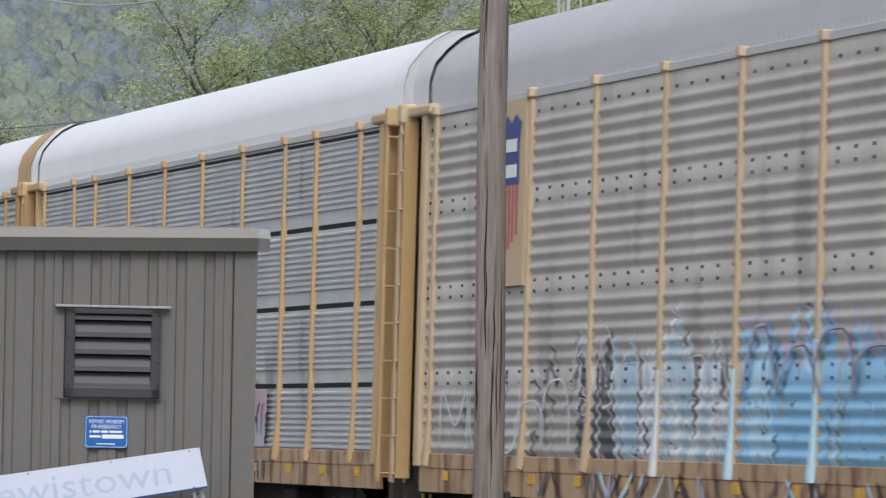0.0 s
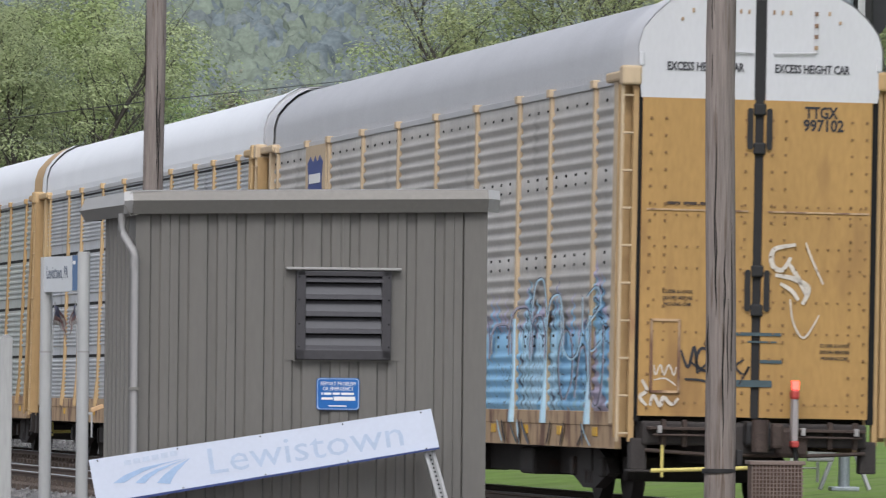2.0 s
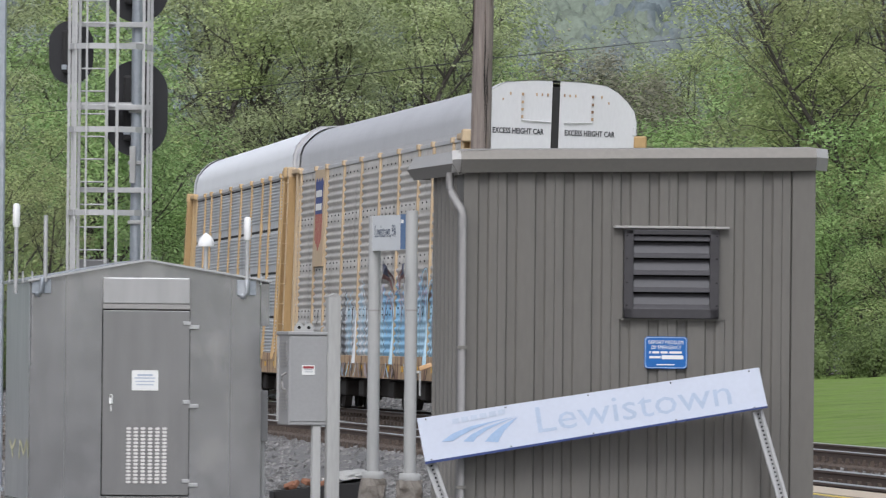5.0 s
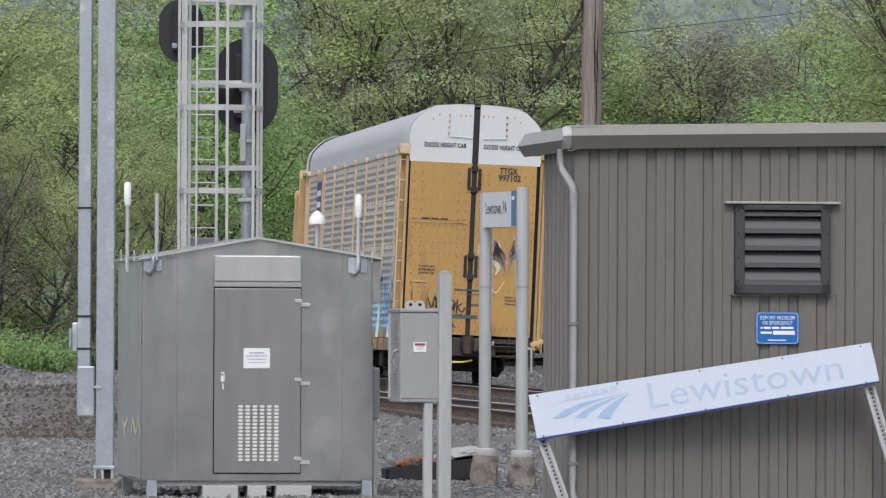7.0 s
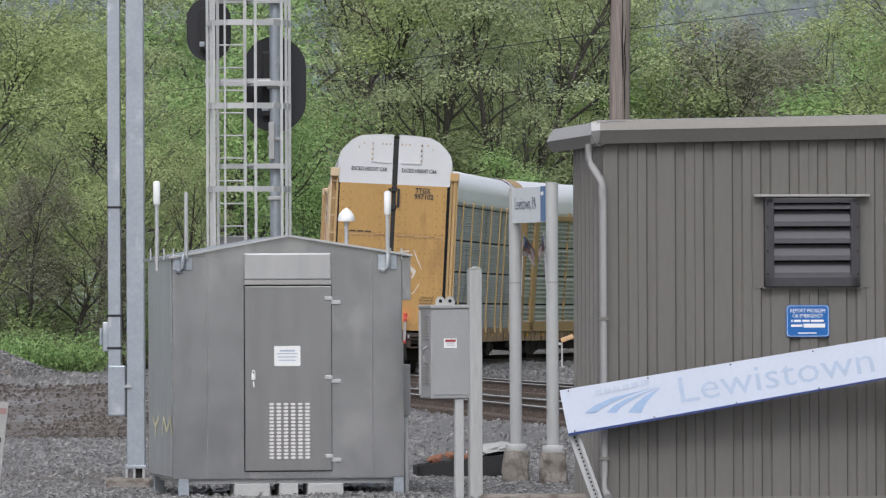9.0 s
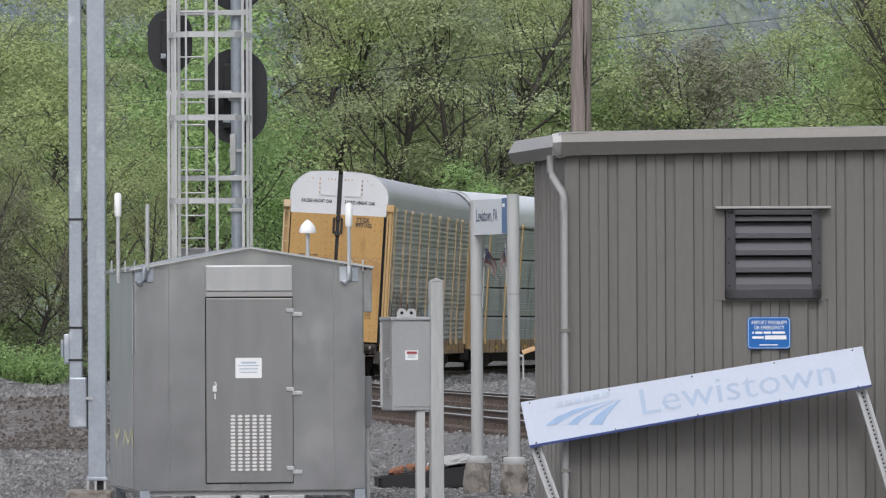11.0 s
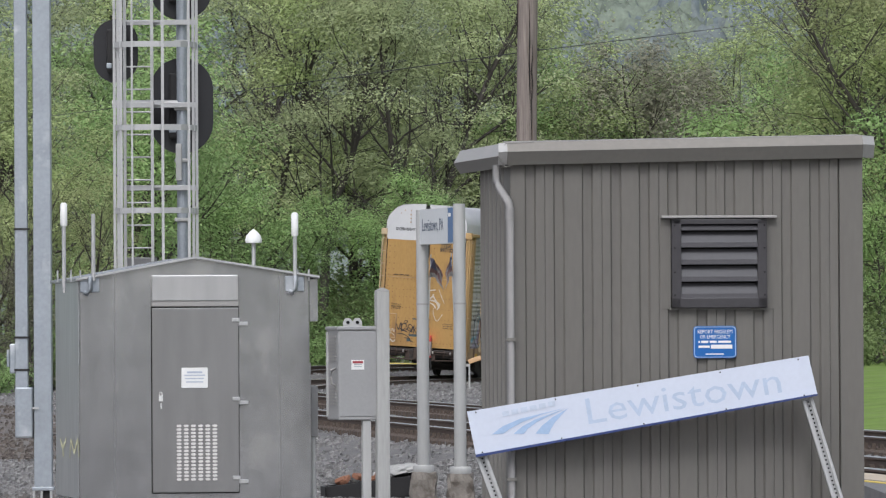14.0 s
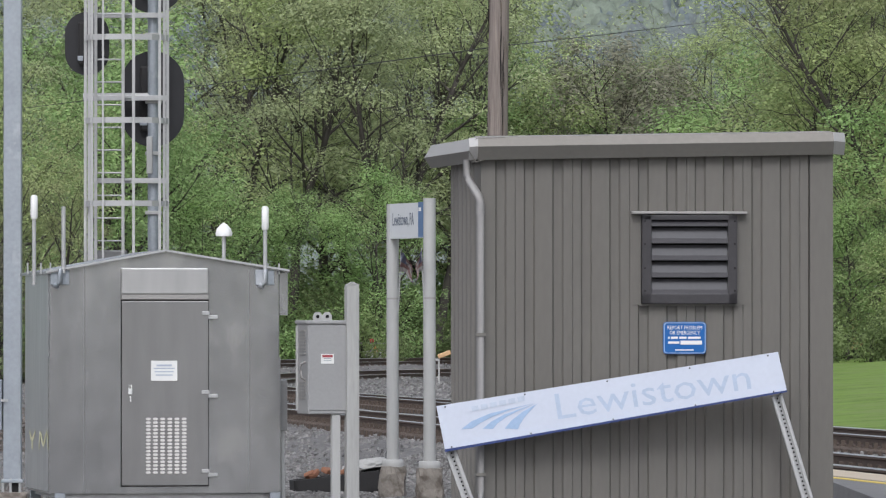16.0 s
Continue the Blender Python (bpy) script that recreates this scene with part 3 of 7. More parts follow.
            while z < 4.9:
                part("rung", tube(bmesh.new(), [(x0 + d * 0.08, sy * 1.45, z), (x0 + d * 0.08, sy * 1.64, z)], 0.015, 5), trim, ladder)
                z += 0.44
        # sills
        bm = boxed(0.95, 27.05, sy * 1.44 - 0.04, sy * 1.44 + 0.05, 0.93, 1.10, 0.01)
        part("panel_foot", bm, SILL, e)
        bm = bmesh.new()
        prism(bm, [(0.9, sy * 1.40, 0.97), (27.1, sy * 1.40, 0.97), (27.1, sy * 1.40, 0.66), (0.9, sy * 1.40, 0.66)], (0, sy * 0.08, 0))
        part("side_sill", bm, SILL, e, "rust-streaked beige side sill")
        for k in range(12):
            x = 1.9 + k * 2.15
            part("reflector", boxed(x, x + 0.28, sy * 1.487 - 0.006, sy * 1.487 + 0.006, 0.80, 0.91, 0.003), REFLECT, e, "yellow reflector patch")
        if slot:
            # Near-black strips put the shade of the slots and top gap into colour.
            for a, b in bays:
                wave = 0.148 if trim is TAN and sy < 0 else pitch
                step = round(0.74 / wave) * wave
                for n in range(3):
                    z = 1.10 + n * (step + 0.24) + step
                    if z < 4.85:
                        part("slot_shade", boxed(a + 0.09, b - 0.09, *sorted((sy * 1.43, sy * 1.456)), z + 0.035, z + 0.085), SHADOW_GAP, e)
                part("top_shade", boxed(a + 0.12, b - 0.12, *sorted((sy * 1.44, sy * 1.484)), 4.915, 4.945), SHADOW_GAP, e)
        if bolts:
            bm = bmesh.new()
            for z in (1.10 + 0.74 + 0.06, 1.10 + 0.74 + 0.18, 2.08 + 0.8, 2.08 + 0.92, 3.06 + 0.8, 3.06 + 0.92, 4.04 + 0.78):
                x = 1.15
                while x < 27.0:
                    box(bm, x - 0.022, x + 0.022, sy * 1.465 - 0.012, sy * 1.465 + 0.012, z - 0.017, z + 0.017)
                    x += 0.60
            ob = part("bolts", bm, BLACK, e)
            ob["kind"] = "stuff"
    # roof
    bm = bmesh.new()
    shell = [(y, z if z < 5.16 else 5.16 + rise * (z - 5.16)) for y, z in ROOF_LINE]
    line = [(-y, z) for y, z in shell] + [(y, z) for y, z in reversed(shell[:-1])]
    line = line[:2] + [(line[1][0] * 0.998, line[1][1] + 0.012)] + line[2:-2] + [(line[-2][0] * 0.998, line[-2][1] + 0.012)] + line[-2:]
    xs = list(np.arange(0.45, 27.6, 0.10)) if roof_fine else [0.45, 4.5, 9.0, 13.5, 18.0, 22.5, 27.55]
    rings = []
    for i, x in enumerate(xs):
        k = 0.012 if roof_fine and i % 2 else 0.0
        rings.append([bm.verts.new((x, y * (1 - k), z - k)) for y, z in line])
    for p, q in zip(rings, rings[1:]):
        for j in range(len(line) - 1):
            f = bm.faces.new((p[j], q[j], q[j + 1], p[j + 1]))
            f.smooth = 0 < j < len(line) - 2
    part("roof", bm, roof, e)
    bm = bmesh.new()
    for sy in (1, -1):
        box(bm, 0.5, 27.5, sy * 1.46 - 0.02, sy * 1.46 + 0.025, 4.98, 5.06, 0.006)
    part("eave_rail", bm, ROOF_GALV, e)
    # roof hoods and the door pairs at both ends
    for x0, d in ((0.0, 1), (CAR_L, -1)):
        bm = bmesh.new()
        a, c = [], []
        for y, z in line:
            a.append(bm.verts.new((x0 - d * 0.012, y * 1.012, z + 0.035 * (z - 5.0) / 0.88)))
            c.append(bm.verts.new((x0 + d * (0.60 if hood is None else 0.85 if hood is CAR_WHITE else 1.25), y * 1.015, z + 0.020 * (z - 5.0) / 0.88 + 0.012)))
        for j in range(len(line) - 1):
            bm.faces.new((a[j], a[j + 1], c[j + 1], c[j])).smooth = True
        bmesh.ops.recalc_face_normals(bm, faces=bm.faces)
        part("roof_hood", bm, hood or roof, e)
        for sy in (1, -1):
            w = 1.40 if x0 or sy > 0 else 1.36
            low = [(x0, sy * 0.055, 1.06), (x0, sy * w, 1.06), (x0, sy * w, 4.79), (x0, sy * 0.055, 4.79)]
            door = part("end_door", prism(bmesh.new(), low, (d * 0.05, 0, 0)), door_low, e)
            up = [(x0, sy * 0.07, 4.79), (x0, sy * 1.42, 4.79)] + [(x0, sy * y * 1.006, z + 0.030 * (z - 5.0) / 0.88) for y, z in shell[1:-1]] + [(x0, sy * 0.07, shell[-1][1] + 0.034)]
            part("upper_panel", prism(bmesh.new(), up, (d * 0.05, 0, 0)), CAR_WHITE, door, "white upper door panel")
            bm = bmesh.new()
            xo = x0 - d * 0.008
            for z in np.arange(1.15, 4.75, 0.20):
                for y in (0.16, 0.32, 1.12, 1.30):
                    box(bm, xo - 0.008, xo + 0.008, sy * y - 0.015, sy * y + 0.015, z - 0.015, z + 0.015)
            for y in np.arange(0.2, 1.35, 0.13):
                for z in (2.05, 2.42, 2.80, 3.42, 3.54, 3.05, 1.22):
                    box(bm, xo - 0.008, xo + 0.008, sy * y - 0.012, sy * y + 0.012, z - 0.012, z + 0.012)
            part("rivets", bm, RIVET, door)["kind"] = "stuff"
            bm = boxed(xo - 0.006, xo + 0.006, *sorted((sy * 0.12, sy * 1.34)), 3.47, 3.49)
            part("seam", bm, SILL, door)
        bm = boxed(*sorted((x0 + d * 0.03, x0 + d * 0.08)), -0.10, 0.10, 1.05, 5.97)
        for z in (4.45, 2.55):
            box(bm, x0 - 0.03, x0 + 0.03, -0.075, 0.075, z - 0.30, z - 0.16, 0.02)
            box(bm, x0 - 0.03, x0 + 0.03, -0.075, 0.075, z + 0.16, z + 0.30, 0.02)
            for y in (-0.115, 0.115):
                rim = part("handle_rim", oval_bar(x0 - d * 0.012, y, z, 0.050, 0.265), door_low, e)
                part("handle", oval_bar(x0 - d * 0.030, y, z, 0.036, 0.245), BLACK, rim)
        part("door_latch", bm, BLACK, e, "black latch bars between the end doors")
        # underframe end: buffer beam, coupler, rods
        part("buffer_beam", boxed(*sorted((x0 - d * 0.05, x0 + d * 0.35)), -1.35, 1.35, 0.72, 1.0, 0.03), UNDER, e)
        part("striker", boxed(*sorted((x0 - d * 0.12, x0 + d * 0.2)), -0.35, 0.35, 0.62, 0.98, 0.03), UNDER, e)
        for y in (-1.38, 1.38):
            part("hanger_step", boxed(*sorted((x0 + d * 0.0, x0 + d * 0.18)), y - 0.10, y + 0.10, 0.42, 0.80, 0.02), UNDER, e)
        for y0, y1 in ((-1.30, -0.42), (0.42, 1.30)):
            part("end_platform", boxed(*sorted((x0 - d * 0.22, x0 - d * 0.02)), y0, y1, 0.90, 0.935, 0.006), RUSTY_IRON, e)
            part("platform_rail", tube(bmesh.new(), [(x0 - d * 0.20, y0 + 0.05, 0.84), (x0 - d * 0.20, y1 - 0.05, 0.84)], 0.016, 6), RUSTY_IRON, e)
            for y in (y0 + 0.12, y1 - 0.12):
                part("platform_clip", boxed(*sorted((x0 - d * 0.24, x0 - d * 0.19)), y - 0.025, y + 0.025, 0.86, 0.95, 0.006), TRIM_LIGHT, e)
        part("cross_pipe", tube(bmesh.new(), [(x0 - d * 0.06, -1.32, 0.66), (x0 - d * 0.10, -0.6, 0.62), (x0 - d * 0.10, 0.6, 0.62), (x0 - d * 0.06, 1.32, 0.66)], 0.026, 6), RUSTY_IRON, e)
        knuckle = tube(bmesh.new(), [(x0 - d * 0.40, 0.02, 0.66), (x0 - d * 0.40, 0.02, 1.04)], 0.10, 10)
        box(knuckle, *sorted((x0 - d * 0.52, x0 - d * 0.34)), -0.24, -0.10, 0.70, 1.0, 0.04)
        part("knuckle", knuckle, RUSTY_IRON, e)
        part("draft_box", boxed(*sorted((x0 - d * 0.16, x0 + d * 0.1)), -0.62, -0.22, 0.60, 0.95, 0.05), RUSTY_IRON, e)
        part("draft_box", boxed(*sorted((x0 - d * 0.10, x0 + d * 0.1)), 0.28, 0.52, 0.58, 0.92, 0.04), RUSTY_IRON, e)
        for y in (-1.2, -0.9, 0.85, 1.1):
            part("beam_rib", boxed(*sorted((x0 - d * 0.09, x0 - d * 0.03)), y - 0.03, y + 0.03, 0.70, 1.02, 0.01), RUSTY_IRON, e)
        part("step", boxed(*sorted((x0 - d * 0.02, x0 + d * 0.22)), 1.15, 1.5, 0.40, 0.43, 0.01), UNDER, e)
        # Near-black plates paint the shade in the gaps beside the doors.
        part("joint_shade", boxed(*sorted((x0 + d * 0.03, x0 + d * 0.05)), 1.39, 1.44, 1.0, 5.0), SHADOW_GAP, e)
        part("joint_shade", boxed(*sorted((x0 + d * 0.03, x0 + d * 0.05)), -1.44, -1.35, 1.0, 5.0), SHADOW_GAP, e)
        bm = boxed(*sorted((x0 - d * 0.30, x0 + d * 0.3)), -0.16, 0.16, 0.72, 1.02, 0.05)
        box(bm, *sorted((x0 - d * 0.42, x0 - d * 0.2)), -0.20, 0.08, 0.68, 1.0, 0.06)
        part("coupler", bm, BLACK, e, "black iron coupler")
        bm = tube(bmesh.new(), [(x0 - d * 0.1, 1.25, 0.42), (x0 - d * 0.1, 0.1, 0.47), (x0 - d * 0.12, -0.12, 0.52)], 0.028, 6)
        tube(bm, [(x0 - d * 0.1, 1.12, 0.35), (x0 - d * 0.1, 1.12, 0.72)], 0.02, 6)
        part("uncoupling_rod", bm, YELLOW_ROD, e, "pale yellow uncoupling rod")
        bm = tube(bmesh.new(), [(x0 - d * 0.15, -0.45, 0.75), (x0 - d * 0.2, -0.5, 0.35), (x0 - d * 0.22, -0.40, 0.20), (x0 - d * 0.2, -0.33, 0.22)], 0.03, 6)
        part("air_hose", bm, BLACK, e)
    # floor, centre sill, trucks
    part("underframe", boxed(0.3, 27.7, -1.38, 1.38, 0.95, 1.06), UNDER, e)
    for y in (-0.75, 0.75):
        part("girder", boxed(6.2, CAR_L - 6.2, y - 0.05, y + 0.05, 0.30, 0.95, 0.01), UNDER, e)
    for x in (7.5, 12.2, 17.0, 20.0):
        part("brake_gear", boxed(x, x + 0.9, 0.5, 1.15, 0.28, 0.62, 0.05), UNDER, e)
    part("centre_sill", boxed(0.4, 27.6, -0.32, 0.32, 0.50, 0.95, 0.02), UNDER, e)
    for c in (4.1, CAR_L - 4.1):
        truck = part("truck", bmesh.new(), BLACK, e)
        bm = bmesh.new()
        for sy in (1, -1):
            prism(bm, [(c - 1.25, sy * 0.98, 0.36), (c - 0.95, sy * 0.98, 0.55), (c - 0.4, sy * 0.98, 0.68), (c + 0.4, sy * 0.98, 0.68), (c + 0.95, sy * 0.98, 0.55), (c + 1.25, sy * 0.98, 0.36),
                       (c + 0.95, sy * 0.98, 0.30), (c + 0.35, sy * 0.98, 0.16), (c - 0.35, sy * 0.98, 0.16), (c - 0.95, sy * 0.98, 0.30)], (0, sy * 0.14, 0))
            for k in (-0.16, 0.0, 0.16):
                tube(bm, [(c + k, sy * 1.08, 0.22), (c + k, sy * 1.08, 0.58)], 0.06, 8)
        box(bm, c - 0.25, c + 0.25, -1.15, 1.15, 0.36, 0.66, 0.03)
        box(bm, c - 1.35, c - 1.15, -0.95, 0.95, 0.26, 0.56, 0.03)
        box(bm, c + 1.15, c + 1.35, -0.95, 0.95, 0.26, 0.56, 0.03)
        bm.to_mesh(truck.data)
        bm.free()
        truck.data.materials.clear()
        truck.data.materials.append(UNDER)
        for ax in (-0.89, 0.89):
            bm = tube(bmesh.new(), [(c + ax, -1.08, 0.42), (c + ax, 1.08, 0.42)], 0.075, 8)
            for sy in (1, -1):
                tube(bm, [(c + ax, sy * 0.69, 0.42), (c + ax, sy * 0.72, 0.42), (c + ax, sy * 0.83, 0.42)], [0.45, 0.42, 0.42], 24)
                box(bm, c + ax - 0.13, c + ax + 0.13, sy * 1.09 - 0.08, sy * 1.09 + 0.08, 0.30, 0.54, 0.03)
            part("wheelset", bm, UNDER, truck)
    return e


BEIGE_DEEP = mat("beige_yellow_paint", (0.50, 0.35, 0.18), 0.6, 0.0, 0.12, 2, 20, spots=(0.33, 0.21, 0.11), spot_scale=4, spot_at=0.64, streak=4)
RIVET = mat("rusty_rivet", (0.22, 0.125, 0.05), 0.7)
RUSTY_IRON = mat("rusty_brown_iron", (0.06, 0.042, 0.034), 0.75, 0.1, 0.35, 5, 40, 0.2)
REFLECT = mat("yellow_reflector", (0.62, 0.36, 0.04), 0.5, 0.0, 0.3, 4, 20)
UNDER = mat("grimy_underframe", (0.040, 0.034, 0.031), 0.75, 0.1, 0.3, 3, 30, 0.2, spots=(0.045, 0.028, 0.02), spot_scale=4)
TAIL_GLOW = bpy.data.materials.new("tail_lamp_glow")
TAIL_GLOW.use_nodes = True
for slot_name, value in (("Base Color", (0.5, 0.02, 0.02, 1)), ("Emission Color", (1.0, 0.03, 0.02, 1)), ("Emission Strength", 9.0)):
    TAIL_GLOW.node_tree.nodes["Principled BSDF"].inputs[slot_name].default_value = value

CARS = [
    make_car(PANEL_A, BEIGE, DOOR_YELLOW, ROOF_GALV, True, 0.148, False, "grey ribbed autorack car with graffiti and ochre end doors", True, CAR_WHITE),
    make_car(PANEL_B, BEIGE_DEEP, DOOR_YELLOW, ROOF_WHITE, False, 0.074, True, "blue-grey ribbed autorack car with a white roof", False, rise=1.07),
    make_car(PANEL_C, TAN, DOOR_YELLOW, ROOF_WHITE, False, 0.105, True, "tan-framed autorack car with slatted sides and white roof", False, TAN, rise=1.07)]
CARS += [copy_thing(CARS[k], Matrix()) for k in (1, 2, 1)]


def sprayed_letters(car):
    """Tall outlined letters, sprayed along both sides of the car; none can be read."""
    rnd = random.Random(31)
    forms = (((0, 0), (0, 0.55), (0.2, 0.95), (0.5, 1), (0.8, 0.9), (1, 0.5), (1, 0)), ((0, 1), (0, 0.4), (0.25, 0.05), (0.6, 0), (0.95, 0.3), (1, 1)),
             ((0, 0), (0.3, 0.9), (0.5, 1), (0.7, 0.85), (1, 0)), ((0.5, 0), (0.05, 0.3), (0.1, 0.85), (0.6, 1), (1, 0.6), (0.8, 0.1), (0.5, 0)),
             ((0, 0), (0.05, 1), (0.45, 0.35), (0.95, 1), (1, 0.05)), ((0.9, 0.85), (0.3, 1), (0.1, 0.7), (0.9, 0.35), (0.6, 0), (0.05, 0.15)))
    arches = (forms[0], forms[2], forms[0])

    def row(plane, x, end, low, high, wide, layers, label, shapes=forms, stretch=3.0):
        """Letters in a row; layers: paint, width and offset of each pass of the can, undermost first."""
        wider = plane @ Matrix.Diagonal((stretch, 1, 1, 1))
        while x < end:
            w = wide * rnd.uniform(0.75, 1.25)
            h0, h1 = low + rnd.uniform(-0.05, 0.08), high + rnd.uniform(-0.18, 0.18)
            form = rnd.choice(shapes)
            for k, (paint, width, o) in enumerate(layers):
                keys = [(-(x + 3 * o + p * w) / stretch, h0 + (h1 - h0) * q + o) for p, q in form]
                part("spray_stroke", stroke(bmesh.new(), smooth_line(keys, 5), width, wider, 0.004 + 0.003 * k), paint, car, label)
            x += w * rnd.uniform(0.85, 1.15)

    left = Matrix(((-1, 0, 0, 0), (0, 0, 1, 1.512), (0, 1, 0, 0), (0, 0, 0, 1)))
    right = Matrix(((-1, 0, 0, 0), (0, 0, -1, -1.512), (0, 1, 0, 0), (0, 0, 0, 1)))
    # the tan posts are painted over as well
    for x in POSTS[:6]:
        tall = 2.25 if x < 12 else 2.0
        cover = [(x - 0.058, 1.512, tall), (x - 0.058, 1.517, 1.47), (x - 0.058, 1.558, 0.98), (x - 0.058, 1.555, 0.94), (x - 0.058, 1.50, 0.94), (x - 0.058, 1.50, tall)]
        part("spray_fill", prism(bmesh.new(), cover, (0.116, 0, 0)), SPRAY_SKY if x < 13 else SPRAY_PALE, car, "post sprayed over in pale blue")
    row(left, 5.0, 12.4, 1.75, 2.30, 1.25, ((SPRAY_LILAC, 0.030, 0.02), (SPRAY_NAVY, 0.012, 0.0)), "blue spray lettering with lilac and navy outlines", arches)
    row(left, 13.1, 19.0, 1.75, 2.18, 0.9, ((SPRAY_PALE, 0.016, 0.0),), "pale spray lettering", arches)
    row(left, 1.6, 5.2, 1.75, 2.55, 1.2, ((SPRAY_NAVY, 0.030, 0.01), (SPRAY_SKY, 0.026, 0.0)), "pale blue spray lettering")
    row(left, 1.5, 4.0, 1.20, 1.95, 0.9, ((SPRAY_LILAC, 0.030, 0.0), (SPRAY_BLACK, 0.014, 0.01)), "lilac and black spray lettering")
    row(left, 19.6, 25.6, 1.14, 1.75, 1.15, ((SPRAY_PALE, 0.022, 0.0),), "thin white spray lettering")
    row(right, 1.5, 12.0, 1.12, 2.1, 0.9, ((SPRAY_BLACK, 0.06, 0.0), (SPRAY_PALE, 0.03, 0.01)), "pale outlined spray lettering")
    row(right, 2.0, 9.0, 1.2, 2.4, 1.4, ((SPRAY_MAROON, 0.04, 0.0),), "maroon spray lettering")
    row(right, 12.5, 20.0, 1.12, 1.9, 1.2, ((SPRAY_PALE, 0.04, 0.0),), "thin white spray lettering")
    # drips and loops run down over the sill
    low = Matrix.Translation((0, -0.02, 0)) @ left
    for k in range(44):
        x, w = rnd.uniform(1.5, 21.0), rnd.uniform(-0.6, 0.6)
        part("spray_stroke", stroke(bmesh.new(), smooth_line([(-x, 0.96), (-x - 0.4 * w, 0.82), (-x - w, 0.68)], 3), rnd.uniform(0.03, 0.10), low, 0.004 + 0.0004 * k), rnd.choice((SPRAY_TEAL, SPRAY_SHADE, SPRAY_SKY, SPRAY_LILAC, RUSTY_IRON, RUSTY_IRON)), car)


def dress_last_car(car):
    """Writing, sprayed lines, the shield plate and the tail lamp of the last car."""
    rear = Matrix(((0, 0, -1, 0), (-1, 0, 0, 0), (0, 1, 0, 0), (0, 0, 0, 1)))  # x reads to the car's right, y up, z to the rear

    def back(u, v):
        return rear @ Matrix.Translation((u, v, 0.006))

    lettering("EXCESS HEIGHT CAR", 0.14, back(-0.665, 5.16), SPRAY_BLACK, car, width=0.92, bold=0.003)
    lettering("EXCESS HEIGHT CAR", 0.14, back(0.62, 5.16), SPRAY_BLACK, car, width=0.90, bold=0.003)
    lettering("TTGX", 0.19, back(0.74, 4.65), SPRAY_BLACK, car, width=0.40, bold=0.005)
    lettering("997102", 0.19, back(0.77, 4.50), SPRAY_BLACK, car, width=0.49, bold=0.005)
    for u in (-0.95, 0.95):
        for k, w in enumerate(("CLOSE & LOCK", "DOORS BEFORE", "MOVING CAR")):
            lettering(w, 0.058, back(u, (2.52 if u < 0 else 1.92) - 0.075 * k), SPRAY_BLACK, car, width=0.36 - 0.03 * (k == 2))
    for k, x in enumerate((-1.02, -0.82, -0.62)):
        bm = boxed(x - 0.08, x + 0.08, 3.54, 3.575, 0.008, 0.012, m=rear)
        part("writing", bm, RUSTY_IRON, car)
    for u, v in ((-0.60, -0.10), (0.66, 0.16)):
        part("grab_iron", tube(bmesh.new(), [rear @ Vector(q) for q in ((u, 5.36, 0.0), (u, 5.36, 0.03), (v, 5.34, 0.03), (v, 5.34, 0.0))], 0.011, 5), CAR_WHITE, car)
        part("door_rod", boxed(u - 0.012, u + 0.012, 5.36, 5.86, 0.004, 0.02, m=rear), CAR_WHITE, car)
        for z in (5.42, 5.55, 5.68, 5.82):
            part("rod_clip", boxed(u - 0.02, u + 0.02, z - 0.025, z + 0.025, 0.004, 0.03, m=rear), SILL, car)
    for u in (-0.95, -0.82, -0.35, -0.25, -0.15, 0.15, 0.25, 0.35, 0.82, 0.95):
        part("roof_bolt", boxed(u - 0.014, u + 0.014, 5.70 if abs(u) > 0.9 else 5.80, 5.74 if abs(u) > 0.9 else 5.85, 0.0, 0.012, m=rear), SILL, car)
    for u in (-1.43, 1.43):
        part("hood_lug", boxed(u - 0.03, u + 0.03, 5.16, 5.32, -0.1, 0.02, 0.01, m=rear), CAR_WHITE, car)
    bm = boxed(-1.25, -0.93, 1.35, 2.18, 0.0, 0.012, m=rear)
    frame_bm = bmesh.new()
    for a in ((-1.27, -1.24, 1.33, 2.2), (-0.94, -0.91, 1.33, 2.2), (-1.27, -0.91, 2.17, 2.2), (-1.27, -0.91, 1.33, 1.36)):
        box(frame_bm, a[0], a[1], a[2], a[3], 0.0, 0.03, m=rear)
    part("hatch_frame", frame_bm, SILL, car)
    part("hatch", bm, DOOR_YELLOW, car)
